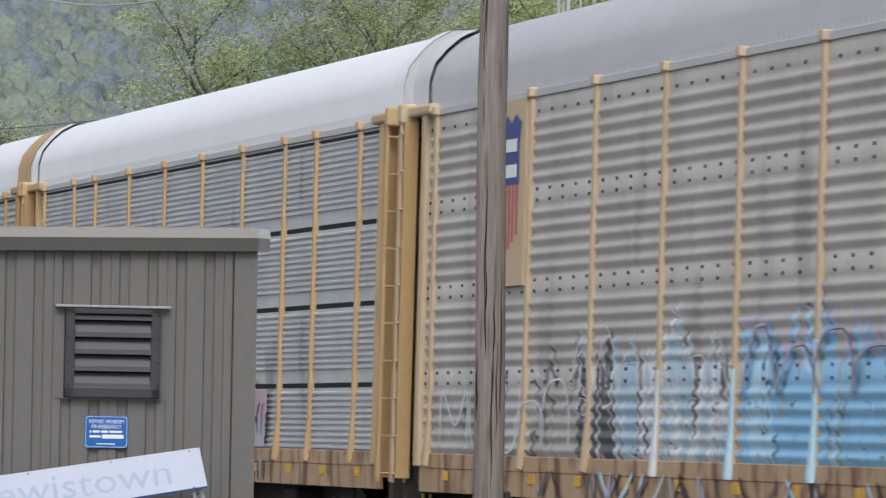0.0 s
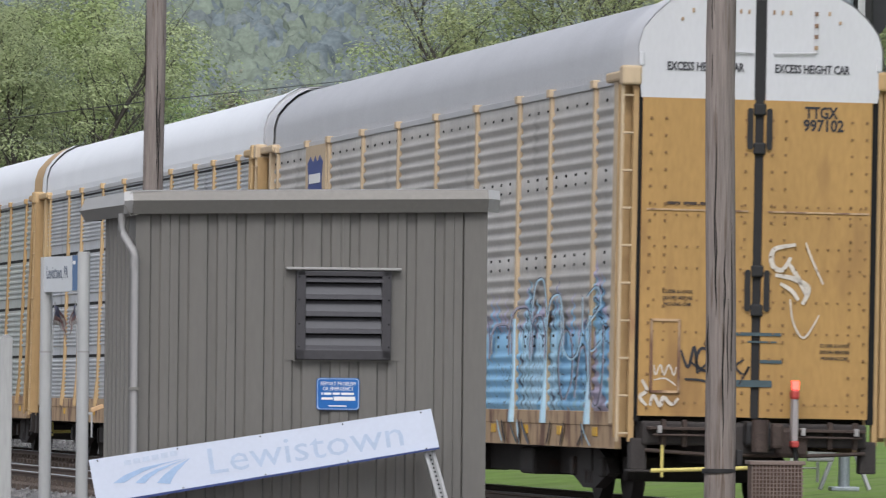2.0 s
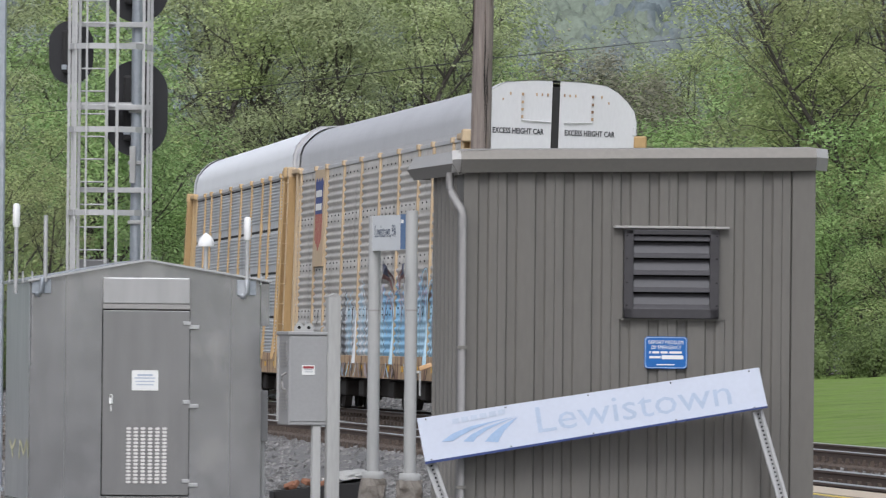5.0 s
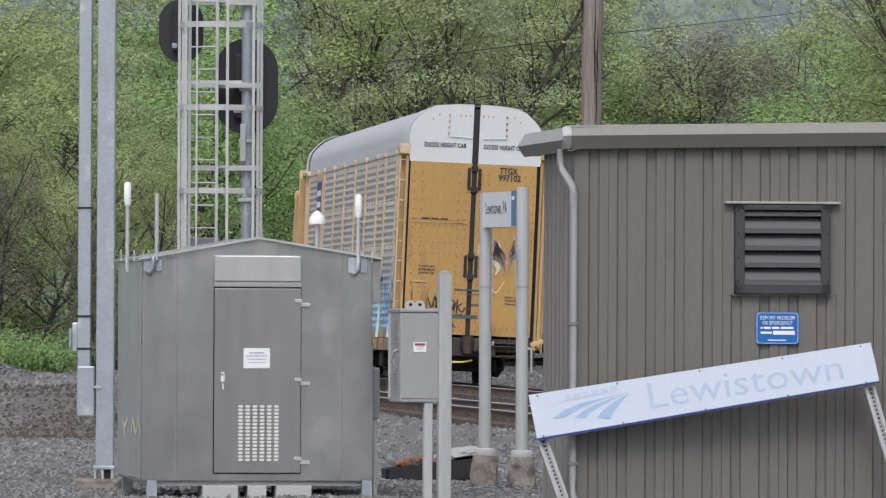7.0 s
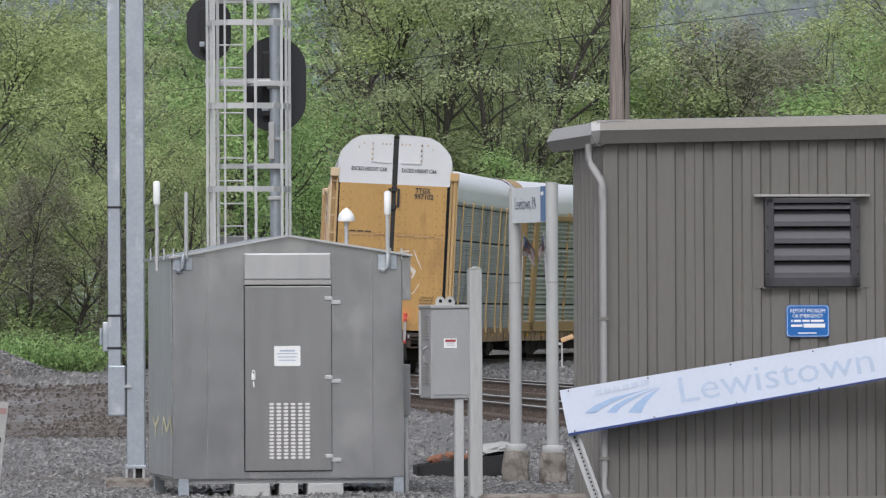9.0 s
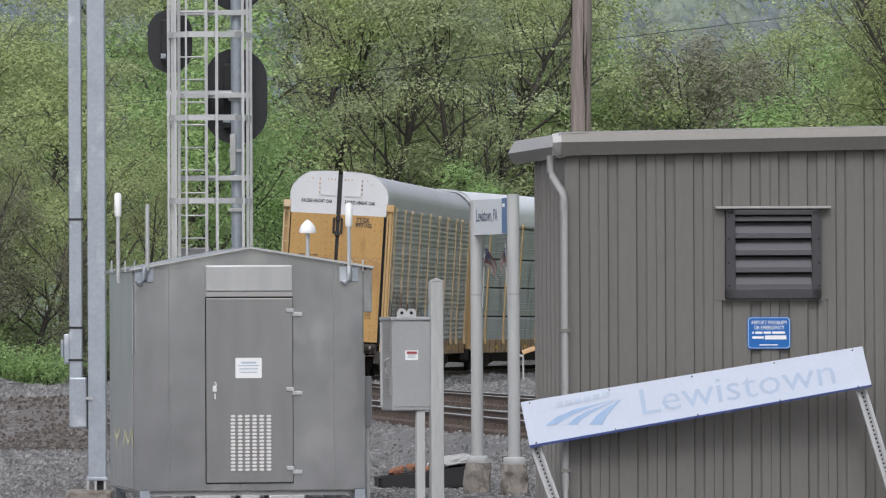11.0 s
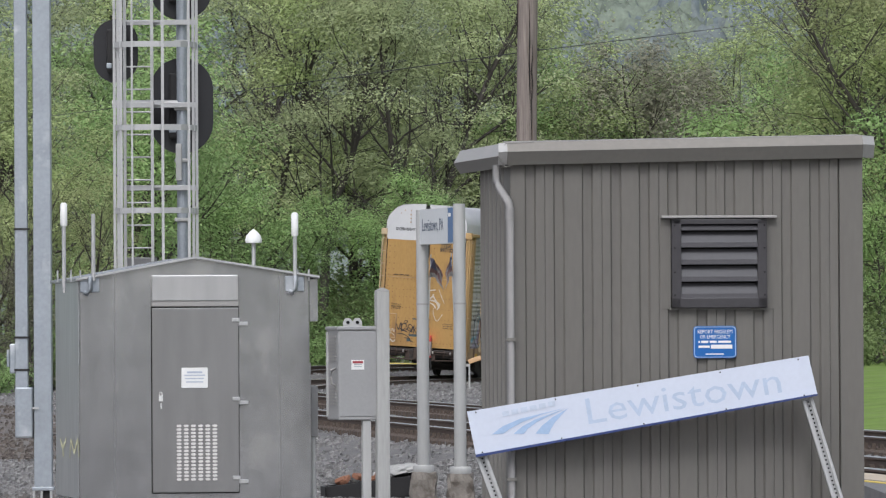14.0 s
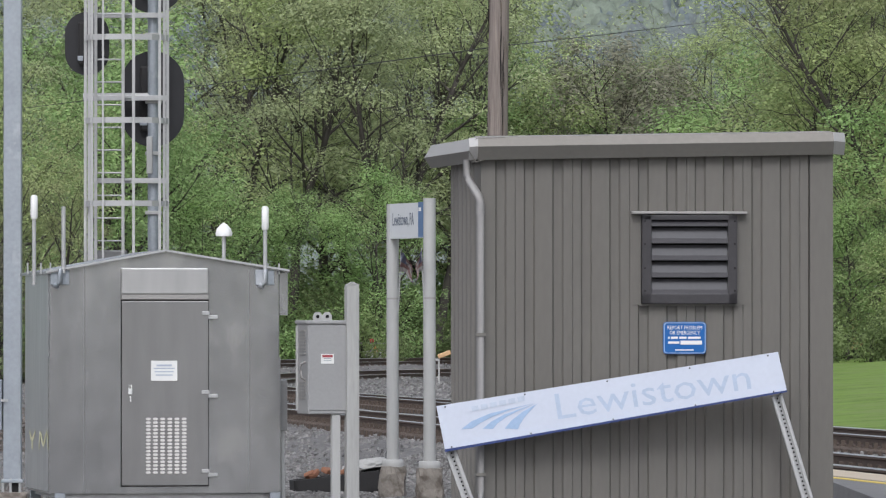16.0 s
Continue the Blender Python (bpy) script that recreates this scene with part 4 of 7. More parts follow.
    # sprayed writing that cannot be read
    for line, w in (([(-0.90, 1.84), (-0.81, 1.635), (-0.74, 1.88), (-0.70, 1.57)], 0.035), ([(-0.70, 1.57), (-0.52, 1.78), (-0.66, 1.86), (-0.70, 1.66), (-0.48, 1.56)], 0.035), ([(-0.80, 1.72), (-0.62, 1.60), (-0.44, 1.72), (-0.30, 1.56)], 0.028),
                    ([(-0.26, 1.72), (-0.42, 1.84), (-0.48, 1.66), (-0.34, 1.60), (-0.30, 1.76), (-0.44, 1.46)], 0.032), ([(-0.25, 1.84), (-0.27, 1.48)], 0.032), ([(-0.14, 1.74), (-0.24, 1.66), (-0.14, 1.56), (-0.08, 1.66), (-0.2, 1.44)], 0.03),
                    ([(-0.85, 1.50), (-0.54, 1.457), (-0.27, 1.21)], 0.03), ([(-0.62, 1.92), (-0.56, 1.98), (-0.50, 1.92), (-0.57, 1.86), (-0.62, 1.92)], 0.024), ([(-0.60, 1.36), (-0.42, 1.34), (-0.34, 1.22)], 0.024)):
        part("spray_stroke", stroke(bmesh.new(), smooth_line(line), w, rear, 0.014), SPRAY_BLACK, car, "black sprayed scrawl")
    for line, w in (([(0.46, 3.10), (0.20, 3.04), (0.18, 2.86), (0.30, 2.80), (0.40, 2.95)], 0.06), ([(0.22, 2.74), (0.44, 2.70), (0.62, 2.59), (0.55, 2.40)], 0.06), ([(0.28, 2.64), (0.42, 2.56), (0.50, 2.45)], 0.05), ([(0.38, 2.88), (0.50, 2.70), (0.60, 2.50)], 0.055),
                    ([(0.577, 3.13), (0.667, 2.91), (0.80, 2.64)], 0.025), ([(0.40, 2.46), (0.444, 2.19), (0.577, 2.01), (0.757, 2.28)], 0.024),
                    ([(-1.22, 1.66), (-1.20, 1.54), (-1.14, 1.66), (-1.10, 1.54), (-1.04, 1.66), (-0.98, 1.54), (-0.95, 1.64)], 0.022), ([(-1.22, 1.48), (-1.08, 1.50), (-0.95, 1.42)], 0.02),
                    ([(-1.36, 1.48), (-1.30, 1.36), (-1.38, 1.28), (-1.30, 1.18)], 0.045), ([(-1.26, 1.18), (-1.22, 1.30), (-1.14, 1.18), (-1.10, 1.28), (-1.0, 1.20), (-0.92, 1.27)], 0.045)):
        part("spray_stroke", stroke(bmesh.new(), smooth_line(line), w, rear, 0.016), SPRAY_WHITE, car, "white sprayed scrawl")
    for a in ((-0.32, 0.3, 2.02, 2.06), (-0.1, 0.25, 1.94, 1.96), (-0.42, 0.2, 1.42, 1.50), (-0.5, -0.38, 1.24, 1.34), (0.05, 0.32, 1.70, 1.74)):
        part("spray_smear", boxed(a[0], a[1], a[2], a[3], 0.006, 0.012, m=rear), SPRAY_TEAL, car, "dark teal paint smear")
    # tail lamp
    lamp = part("tail_lamp", boxed(0.40, 0.47, 0.72, 1.30, 0.12, 0.26, 0.015, m=rear), LAMP_BODY, car, "white and red tail marker lamp")
    part("lamp_cap", boxed(0.39, 0.48, 1.28, 1.40, 0.10, 0.28, 0.03, m=rear), RED, lamp)
    part("lamp_foot", boxed(0.39, 0.48, 0.72, 0.80, 0.10, 0.28, 0.02, m=rear), RED, lamp)
    # the turning flasher on top: one side of its drum is lit
    bm = tube(bmesh.new(), [(0, 0, -0.05), (0, 0, 0.05)], 0.048, 12)
    for f in bm.faces:
        f.material_index = 1 if f.calc_center_median().x < -0.03 else 0
    flasher = part("flasher", bm, [RED, TAIL_GLOW], car, "turning red flasher of the tail lamp")
    # shield plate on the side: plain shapes in its colours
    side = Matrix(((-1, 0, 0, 0), (0, 0, 1, 1.50), (0, 1, 0, 0), (0, 0, 0, 1)))
    sprayed_letters(car)
    for sgn in (1,):
        c = -22.78
        plate = part("shield_plate", boxed(c - 0.9, c + 0.9, 2.95, 4.98, -0.02, 0.03, m=side), BEIGE, car, "beige plate with a blue and red shield")
        bm = bmesh.new()
        prism(bm, [side @ Vector((c + x, y, 0.032)) for x, y in ((-0.62, 4.05), (0.62, 4.05), (0.62, 4.5), (0.7, 4.72), (0.42, 4.82), (0.2, 4.72), (0, 4.82), (-0.2, 4.72), (-0.42, 4.82), (-0.7, 4.72), (-0.62, 4.5))], (0, 0.004, 0))
        part("shield_top", bm, NAVY, plate)
        for z in (4.48, 4.2):
            part("shield_bar", boxed(c - 0.5, c + 0.5, z - 0.07, z + 0.07, 0.036, 0.042, m=side), WHITE, plate)
        for k in range(7):
            x = c - 0.58 + k * 0.18
            part("shield_stripe", boxed(x, x + 0.09, 3.28 + 0.22 * abs(k - 3) / 3, 4.05, 0.032, 0.037, m=side), STRIPE_RED, plate)
    return flasher


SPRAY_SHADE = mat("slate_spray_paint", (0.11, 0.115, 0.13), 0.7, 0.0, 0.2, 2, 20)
SPRAY_NAVY = mat("navy_spray_paint", (0.05, 0.06, 0.11), 0.7, 0.0, 0.2, 2, 20)
LAMP_BODY = mat("dull_white_lamp_body", (0.34, 0.31, 0.30), 0.5)
SPRAY_PALE = mat("chalky_spray_paint", (0.62, 0.65, 0.67), 0.7, 0.0, 0.15, 2, 20)
SPRAY_SKY = mat("sky_blue_spray_paint", (0.46, 0.66, 0.78), 0.7, 0.0, 0.15, 2, 20)
SPRAY_PINK = mat("pink_spray_paint", (0.46, 0.34, 0.40), 0.7, 0.0, 0.15, 2, 20)
SPRAY_MAROON = mat("maroon_spray_paint", (0.14, 0.06, 0.07), 0.7, 0.0, 0.15, 2, 20)
SPRAY_TEAL = mat("teal_spray_paint", (0.06, 0.09, 0.10), 0.6)
STRIPE_RED = mat("faded_red_paint", (0.36, 0.10, 0.09), 0.6)


def spray_second_car(car):
    """A pink and white sprayed patch low on the side and sill of the second car."""
    rnd = random.Random(12)
    left = Matrix(((-1, 0, 0, 0), (0, 0, 1, 1.481), (0, 1, 0, 0), (0, 0, 0, 1)))
    part("spray_fill", boxed(-11.4, -7.9, 1.46, 1.84, 0.0, 0.003, m=left), SPRAY_PINK, car, "pale pink sprayed patch")
    part("spray_fill", boxed(-11.3, -8.0, 1.12, 1.458, 0.0, 0.003, m=left), SPRAY_LILAC, car, "lilac-grey sprayed patch")
    part("spray_fill", boxed(-11.0, -8.6, 1.94, 1.99, 0.0, 0.003, m=left), SPRAY_LIME, car, "yellow sprayed bar")
    for k in range(15):
        x, z = -11.3 + k * 0.235, 1.16 + rnd.uniform(0, 0.2)
        keys = [(x, z), (x + rnd.uniform(-0.1, 0.25), z + 0.2), (x + rnd.uniform(-0.05, 0.2), z + 0.32), (x + rnd.uniform(0, 0.3), z + rnd.uniform(0.2, 0.5))]
        part("spray_stroke", stroke(bmesh.new(), smooth_line(keys, 4), 0.07, left, 0.006), rnd.choice((SPRAY_BLACK, SPRAY_BLACK, SPRAY_PALE, SPRAY_TEAL)), car)
    low = Matrix.Translation((0, 0.004, 0)) @ left
    for k in range(16):
        x, w = -11.4 + k * 0.23, rnd.uniform(-0.2, 0.2)
        part("spray_stroke", stroke(bmesh.new(), smooth_line([(x, 0.96), (x + w * 0.5, 0.82), (x + w, 0.70)], 3), rnd.uniform(0.08, 0.2), low, 0.002 + 0.0005 * k), rnd.choice((SPRAY_LILAC, SPRAY_PALE, SPRAY_TEAL, SPRAY_LILAC)), car)


SPRAY_LILAC = mat("lilac_grey_spray_paint", (0.42, 0.40, 0.48), 0.7, 0.0, 0.2, 3, 20)
SPRAY_LIME = mat("dull_yellow_spray_paint", (0.50, 0.46, 0.16), 0.7, 0.0, 0.2, 3, 20)
FLASHER = dress_last_car(CARS[0])
spray_second_car(CARS[1])


# ---- the shed ----
def make_shed():
    at = Matrix.Translation((0.294, 48.4, 0)) @ pose(0, 0, 0, 0, 0, 5.4)
    e = thing("equipment_shed", "olive-grey ribbed metal equipment shed on the platform", "shed", at)
    W, D, H = 2.455, 2.5, 2.60
    # ribbed cladding: grooves at an even pitch, a lap seam on every other land
    def wall(name, length, place, deep):
        line, x, k = [(0.0, 0.0)], 0.074, 0
        while x < length - 0.16:
            line += [(x - 0.004, 0.0), (x + 0.008, deep), (x + 0.064, deep), (x + 0.076, 0.0)]
            if k % 2 == 0 and x < length - 0.3:
                line += [(x + 0.134, 0.0), (x + 0.136, 0.006), (x + 0.139, 0.006), (x + 0.141, 0.0)]
            x, k = x + 0.2015, k + 1
        line.append((length, 0.0))
        bm = bmesh.new()
        rows = [[bm.verts.new((*place(x, d), z)) for x, d in line] for z in (0.0, H)]
        for i in range(len(line) - 1):
            bm.faces.new((rows[0][i], rows[0][i + 1], rows[1][i + 1], rows[1][i]))
        part(name, bm, SHED_GREY, e)
    wall("front_wall", W, lambda x, d: (x, -0.028 + d), 0.020)
    bm = bmesh.new()
    line, x = [(0.42, 0.0)], 0.50
    while x < D - 0.2:
        line += [(x, 0.0), (x + 0.018, -0.020), (x + 0.05, -0.020), (x + 0.068, 0.0)]
        x += 0.30
    line.append((D + 0.028, 0.0))
    rows = [[bm.verts.new((-0.03 + d, D - x, z)) for x, d in line] for z in (0.0, H)]
    for i in range(len(line) - 1):
        bm.faces.new((rows[0][i], rows[0][i + 1], rows[1][i + 1], rows[1][i]))
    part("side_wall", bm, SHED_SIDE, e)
    part("corner_trim", boxed(-0.029, 0.012, -0.029, -0.02, 0.0, H), SHED_GREY, e)
    part("side_wall", boxed(W - 0.05, W - 0.004, 0.01, D - 0.42, 0.0, H), SHED_GREY, e)
    part("back_wall", boxed(-0.025, W - 0.05, D - 0.47, D - 0.42, 0.0, H), SHED_GREY, e)
    part("corner_trim", boxed(W - 0.155, W + 0.008, -0.034, -0.006, 0.0, H), SHED_GREY, e)
    part("base_trim", boxed(-0.01, W + 0.01, -0.035, -0.008, 0.0, 0.035), SHED_TRIM, e)
    # roof: slab with a two-step fascia, a little higher at one side
    bm = bmesh.new()
    prism(bm, [(0.02, -0.04, 2.58), (W + 0.0, -0.04, 2.63), (W + 0.0, D + 0.25, 2.63), (0.02, D + 0.25, 2.58)], (0, 0, 0.05))
    part("roof", bm, SHED_TRIM, e)
    def strip(p, q, prof, mtl, name):
        bm = bmesh.new()
        a = [bm.verts.new(Vector(p) + Vector(o)) for o in prof(0)]
        b = [bm.verts.new(Vector(q) + Vector(o)) for o in prof(1)]
        for i in range(len(a) - 1):
            bm.faces.new((a[i], b[i], b[i + 1], a[i + 1]))
        bmesh.ops.recalc_face_normals(bm, faces=bm.faces)
        bmesh.ops.solidify(bm, geom=bm.faces[:], thickness=0.006)
        return part(name, bm, mtl, e)
    # upper fascia face leans back, lower face leans in; the upper's paler trim paints its light
    strip((-0.06, -0.12, 2.519), (W + 0.0, -0.12, 2.562), lambda k: [(0, 0.115, 0.012), (0, 0.03, 0.002), (0, -0.02, 0.09)], SHED_TRIM, "fascia_lower")
    strip((-0.06, -0.12, 2.519), (W + 0.0, -0.12, 2.562), lambda k: [(0, -0.02, 0.09), (0, 0.03, 0.155), (0, 0.30, 0.17)], TRIM_PALE, "fascia_upper")
    strip((W + 0.0, -0.12, 2.562), (W + 0.1, 0.0, 2.558), lambda k: [(0, 0.05, 0.0), (0, -0.02, 0.09), (0, 0.03, 0.155)], CORNER_PALE, "fascia_corner")
    strip((-0.12, -0.10, 2.514), (-0.06, -0.12, 2.519), lambda k: [(0, 0.05, 0.0), (0, -0.02, 0.09), (0, 0.03, 0.155)], CORNER_PALE, "fascia_corner")
    strip((-0.17, D + 0.28, 2.53), (-0.12, -0.10, 2.505), lambda k: [(0.10, 0, 0.012), (0.05, 0, 0.0), (0.0, 0, 0.075)], SHED_TRIM, "gutter")
    # Paler trim here puts the sheen of a grazing view into the colour.
    strip((-0.17, D + 0.28, 2.53), (-0.12, -0.10, 2.505), lambda k: [(0.0, 0, 0.075), (0.05, 0, 0.165), (0.25, 0, 0.175)], TRIM_LIGHT, "side_fascia")
    part("gutter_end", prism(bmesh.new(), [(0.0, D + 0.26, 2.53), (-0.12, D + 0.26, 2.53), (-0.172, D + 0.26, 2.605), (-0.12, D + 0.26, 2.688), (0.0, D + 0.26, 2.69)], (0, 0.03, 0)), SHED_TRIM, e)
    # downspout at the front corner of the side wall
    bm = tube(bmesh.new(), [(-0.115, 0.10, 2.52), (-0.115, 0.10, 2.41), (-0.105, 0.06, 2.375), (-0.045, -0.05, 2.255), (-0.038, -0.062, 2.21), (-0.038, -0.062, 0.2), (-0.03, -0.09, 0.08), (-0.02, -0.2, 0.04)], 0.028, 8)
    spout = part("downspout", bm, SPOUT, e, "pale grey downspout")
    part("collar", tube(bmesh.new(), [(-0.038, -0.062, 2.13), (-0.038, -0.062, 2.21)], 0.031, 8), SPOUT, spout)
    for z in (1.28, 0.30):
        part("clip", boxed(-0.070, -0.002, -0.094, -0.025, z, z + 0.022), SHED_TRIM, spout)
    # louvre vent
    x0, x1, z0, z1 = 1.103, 1.775, 1.507, 2.130
    vent = part("louvre_vent", bmesh.new(), LOUVRE, e, "dark bronze louvre vent")
    bm = bmesh.new()
    for a in ((x0, x0 + 0.065, z0, z1), (x1 - 0.065, x1, z0, z1), (x0, x1, z0, z0 + 0.07), (x0, x1, z1 - 0.035, z1)):
        box(bm, a[0], a[1], -0.09, -0.0, a[2], a[3], 0.004)
    bm.to_mesh(vent.data)
    bm.free()
    # Near-black sheet before the wall stands in for the vent's shaded inside.
    part("cavity_shade", boxed(x0 + 0.03, x1 - 0.03, -0.037, -0.031, z0 + 0.03, z1 - 0.02), SHADOW_GAP, vent)
    for k in range(5):
        z = z0 + 0.066 + k * 0.120
        tall = 0.108 if k < 4 else 0.05
        prof = ((-0.090, z), (-0.066, z + 0.034), (-0.040, z + tall), (-0.036, z + tall), (-0.058, z + 0.030), (-0.080, z - 0.002))
        part("blade", prism(bmesh.new(), [(x0 + 0.062, y, q) for y, q in prof], (x1 - x0 - 0.124, 0, 0)), BLADE, vent)
    for x in (x0 + 0.018, x1 - 0.018):
        for z in (z0 + 0.09, z0 + 0.25, z0 + 0.42, z0 + 0.58):
            part("rivet", tube(bmesh.new(), [(x, -0.094, z), (x, -0.088, z)], 0.007, 6), SHADOW_GAP, vent)
    part("drip_cap", boxed(1.03, 1.845, -0.10, -0.02, 2.138, 2.156, 0.004), TRIM_LIGHT, e)
    part("vent_sill", boxed(1.09, 1.79, -0.05, -0.02, 1.492, 1.505), SHED_TRIM, e)
    for a in ((1.03, 1.10), (1.78, 1.845)):
        part("vent_trim", boxed(a[0], a[1], -0.034, -0.02, 1.50, 2.14), SHED_GREY, e)
    part("panel_seam", boxed(1.434, 1.440, -0.034, -0.028, 2.156, 2.51), SHED_TRIM, e)
    # blue notice
    notice = part("notice", bmesh.new(), BLUE_SIGN, e, "blue enamel emergency notice with white writing")
    bm = boxed(1.255, 1.56, -0.045, -0.035, 1.153, 1.38, 0.0)
    bmesh.ops.bevel(bm, geom=[ed for ed in bm.edges if abs(ed.verts[0].co.y - ed.verts[1].co.y) > 0.005], offset=0.026, segments=4, affect="EDGES", profile=0.5)
    bm.to_mesh(notice.data)
    bm.free()
    face = Matrix(((1, 0, 0, 0), (0, 0, -1, -0.046), (0, 1, 0, 0), (0, 0, 0, 1)))
    bm = bmesh.new()
    rim = []
    for cx, cz, a0 in ((1.534, 1.354, 0), (1.281, 1.354, 90), (1.281, 1.179, 180), (1.534, 1.179, 270)):
        rim += [(cx + 0.021 * math.cos(radians(a0 + q)), cz + 0.021 * math.sin(radians(a0 + q))) for q in (0, 22.5, 45, 67.5, 90)]
    inner, outer = [], []
    mid = Vector((1.4075, 1.2665))
    for x, z in rim:
        d = (Vector((x, z)) - mid)
        outer.append(bm.verts.new(face @ Vector((x, z, 0.002))))
        inner.append(bm.verts.new(face @ Vector((x - 0.005 * (1 if d.x > 0 else -1), z - 0.005 * (1 if d.y > 0 else -1), 0.002))))
    for i in range(len(rim)):
        j = (i + 1) % len(rim)
        bm.faces.new((outer[i], outer[j], inner[j], inner[i]))
    part("border", bm, PALE_LOGO, notice)
    lettering("REPORT PROBLEM", 0.038, face @ Matrix.Translation((1.408, 1.338, 0)), WHITE, notice, width=0.245, depth=0.002)
    lettering("OR EMERGENCY", 0.038, face @ Matrix.Translation((1.408, 1.302, 0)), WHITE, notice, width=0.215, depth=0.002)
    bm = bmesh.new()
    for a in ((1.29, 1.30, 1.268), (1.31, 1.36, 1.268), (1.37, 1.42, 1.268), (1.43, 1.52, 1.268), (1.29, 1.37, 1.234)):
        box(bm, a[0], a[1], a[2] - 0.008, a[2] + 0.008, -0.001, 0.002, m=face)
    box(bm, 1.378, 1.53, 1.220, 1.248, -0.001, 0.002, m=face)
    box(bm, 1.34, 1.47, 1.178, 1.186, -0.001, 0.002, m=face)
    part("writing", bm, WHITE, notice)
    return e


SPOUT = mat("grey_downspout_paint", (0.27, 0.262, 0.255), 0.5, 0.0, 0.08)
CORNER_PALE = mat("pale_corner_cap", (0.40, 0.392, 0.38), 0.5, 0.0, 0.08, 2, 30)
TRIM_PALE = mat("upper_trim_steel", (0.225, 0.21, 0.187), 0.45, 0.0, 0.10, 1.5, 30)
make_shed()


def make_leaning_sign():
    """The old station board, propped on two perforated steel legs."""
    e = thing("station_name_board", "faded white station board with blue lettering, leaning on perforated legs", "sign")
    a = math.degrees(math.atan2(0.377, 2.374))
    at = Matrix.Translation((-0.047, 47.9, 0.793)) @ pose(0, 0, 0, 0, -a, 0)
    L, Hh = 2.404, 0.305
    board = part("board", bmesh.new(), WHITE_SIGN, e)
    bm = bmesh.new()
    prism(bm, [at @ Vector((0, 0, 0)), at @ Vector((L, 0, 0)), at @ Vector((L + 0.018, 0, -0.272)), at @ Vector((0.012, 0, -Hh))], (0, 0.05, 0))
    bm.to_mesh(board.data)
    bm.free()
    bm = bmesh.new()
    prism(bm, [at @ Vector((0.012, -0.012, -Hh)), at @ Vector((L + 0.018, -0.012, -0.272)), at @ Vector((L + 0.018, -0.012, -0.285)), at @ Vector((0.012, -0.012, -Hh - 0.018))], (0, 0.075, 0))
    e.matrix_basis = Matrix.Translation(EYE) @ Matrix.Scale(1.006, 4) @ Matrix.Translation(-Vector(EYE))
    part("lower_edge", bm, SIGN_EDGE, e, "navy lower edge")
    face = at @ Matrix(((1, 0, 0, 0), (0, 0, -1, -0.002), (0, 1, 0, 0), (0, 0, 0, 1)))
    lettering("Lewistown", 0.26, face @ Matrix.Translation((1.50, -0.145, 0)), PALE_LETTER, board, width=1.36, depth=0.0004)
    for k in range(6):
        part("writing", boxed(0.24 + k * 0.065, 0.288 + k * 0.065, -0.075 + 0.003 * k, -0.04 + 0.003 * k, 0.0, 0.002, m=face), FAINT_LETTER, board)
    emblem = bmesh.new()
    for pts in (((0.145, -0.185), (0.23, -0.140), (0.36, -0.108), (0.68, -0.085), (0.50, -0.106), (0.37, -0.134), (0.28, -0.165), (0.225, -0.192)),
                ((0.295, -0.205), (0.36, -0.165), (0.46, -0.130), (0.69, -0.088), (0.57, -0.118), (0.47, -0.150), (0.40, -0.185), (0.365, -0.218)),
                ((0.445, -0.228), (0.50, -0.180), (0.58, -0.135), (0.70, -0.090), (0.645, -0.130), (0.59, -0.175), (0.555, -0.215), (0.535, -0.247))):
        prism(emblem, [face @ Vector((x, y, 0.0004)) for x, y in pts], (0, -0.0006, 0))
    part("emblem", emblem, PALE_LOGO, board, "faded blue three-stripe emblem")
    for x in (0.06, 0.62, 1.2, 1.78, 2.33):
        for y in (-0.015, -0.268):
            part("screw", tube(bmesh.new(), [face @ Vector((x, y - (0.012 * (2.4 - x) if y < -0.1 else 0), 0.0)), face @ Vector((x, y - (0.012 * (2.4 - x) if y < -0.1 else 0), 0.006))], 0.006, 6), SHADOW_GAP, board)
    for x0, z0, x1 in ((0.05, 0.49, 0.225), (2.32, 0.87, 2.58)):
        bm = bmesh.new()
        way = Vector((x1 - x0, 0, -z0)).normalized()
        side = Vector((way.z, 0, -way.x))
        m = Matrix.Translation((x0, 47.97, z0)) @ Matrix(((side.x, 0, way.x, 0), (0, 1, 0, 0), (side.z, 0, way.z, 0), (0, 0, 0, 1)))
        length = math.hypot(x1 - x0, z0)
        box(bm, -0.038, -0.015, -0.03, 0.03, 0, length, 0.003, m=m)
        box(bm, 0.015, 0.038, -0.03, 0.03, 0, length, 0.003, m=m)
        box(bm, -0.02, 0.02, -0.005, 0.005, 0, length, m=m)
        leg = part("leg", bm, GALV_LIGHT, e, "perforated galvanised leg")
        bm = bmesh.new()
        for k in range(int(length / 0.03)):
            box(bm, -0.006, 0.006, -0.008, -0.0045, 0.02 + k * 0.03, 0.032 + k * 0.03, m=m)
        part("perforation", bm, SHADOW_GAP, leg)["kind"] = "stuff"


FAINT_LETTER = mat("very_faint_lettering", (0.50, 0.56, 0.66), 0.5)
make_leaning_sign()


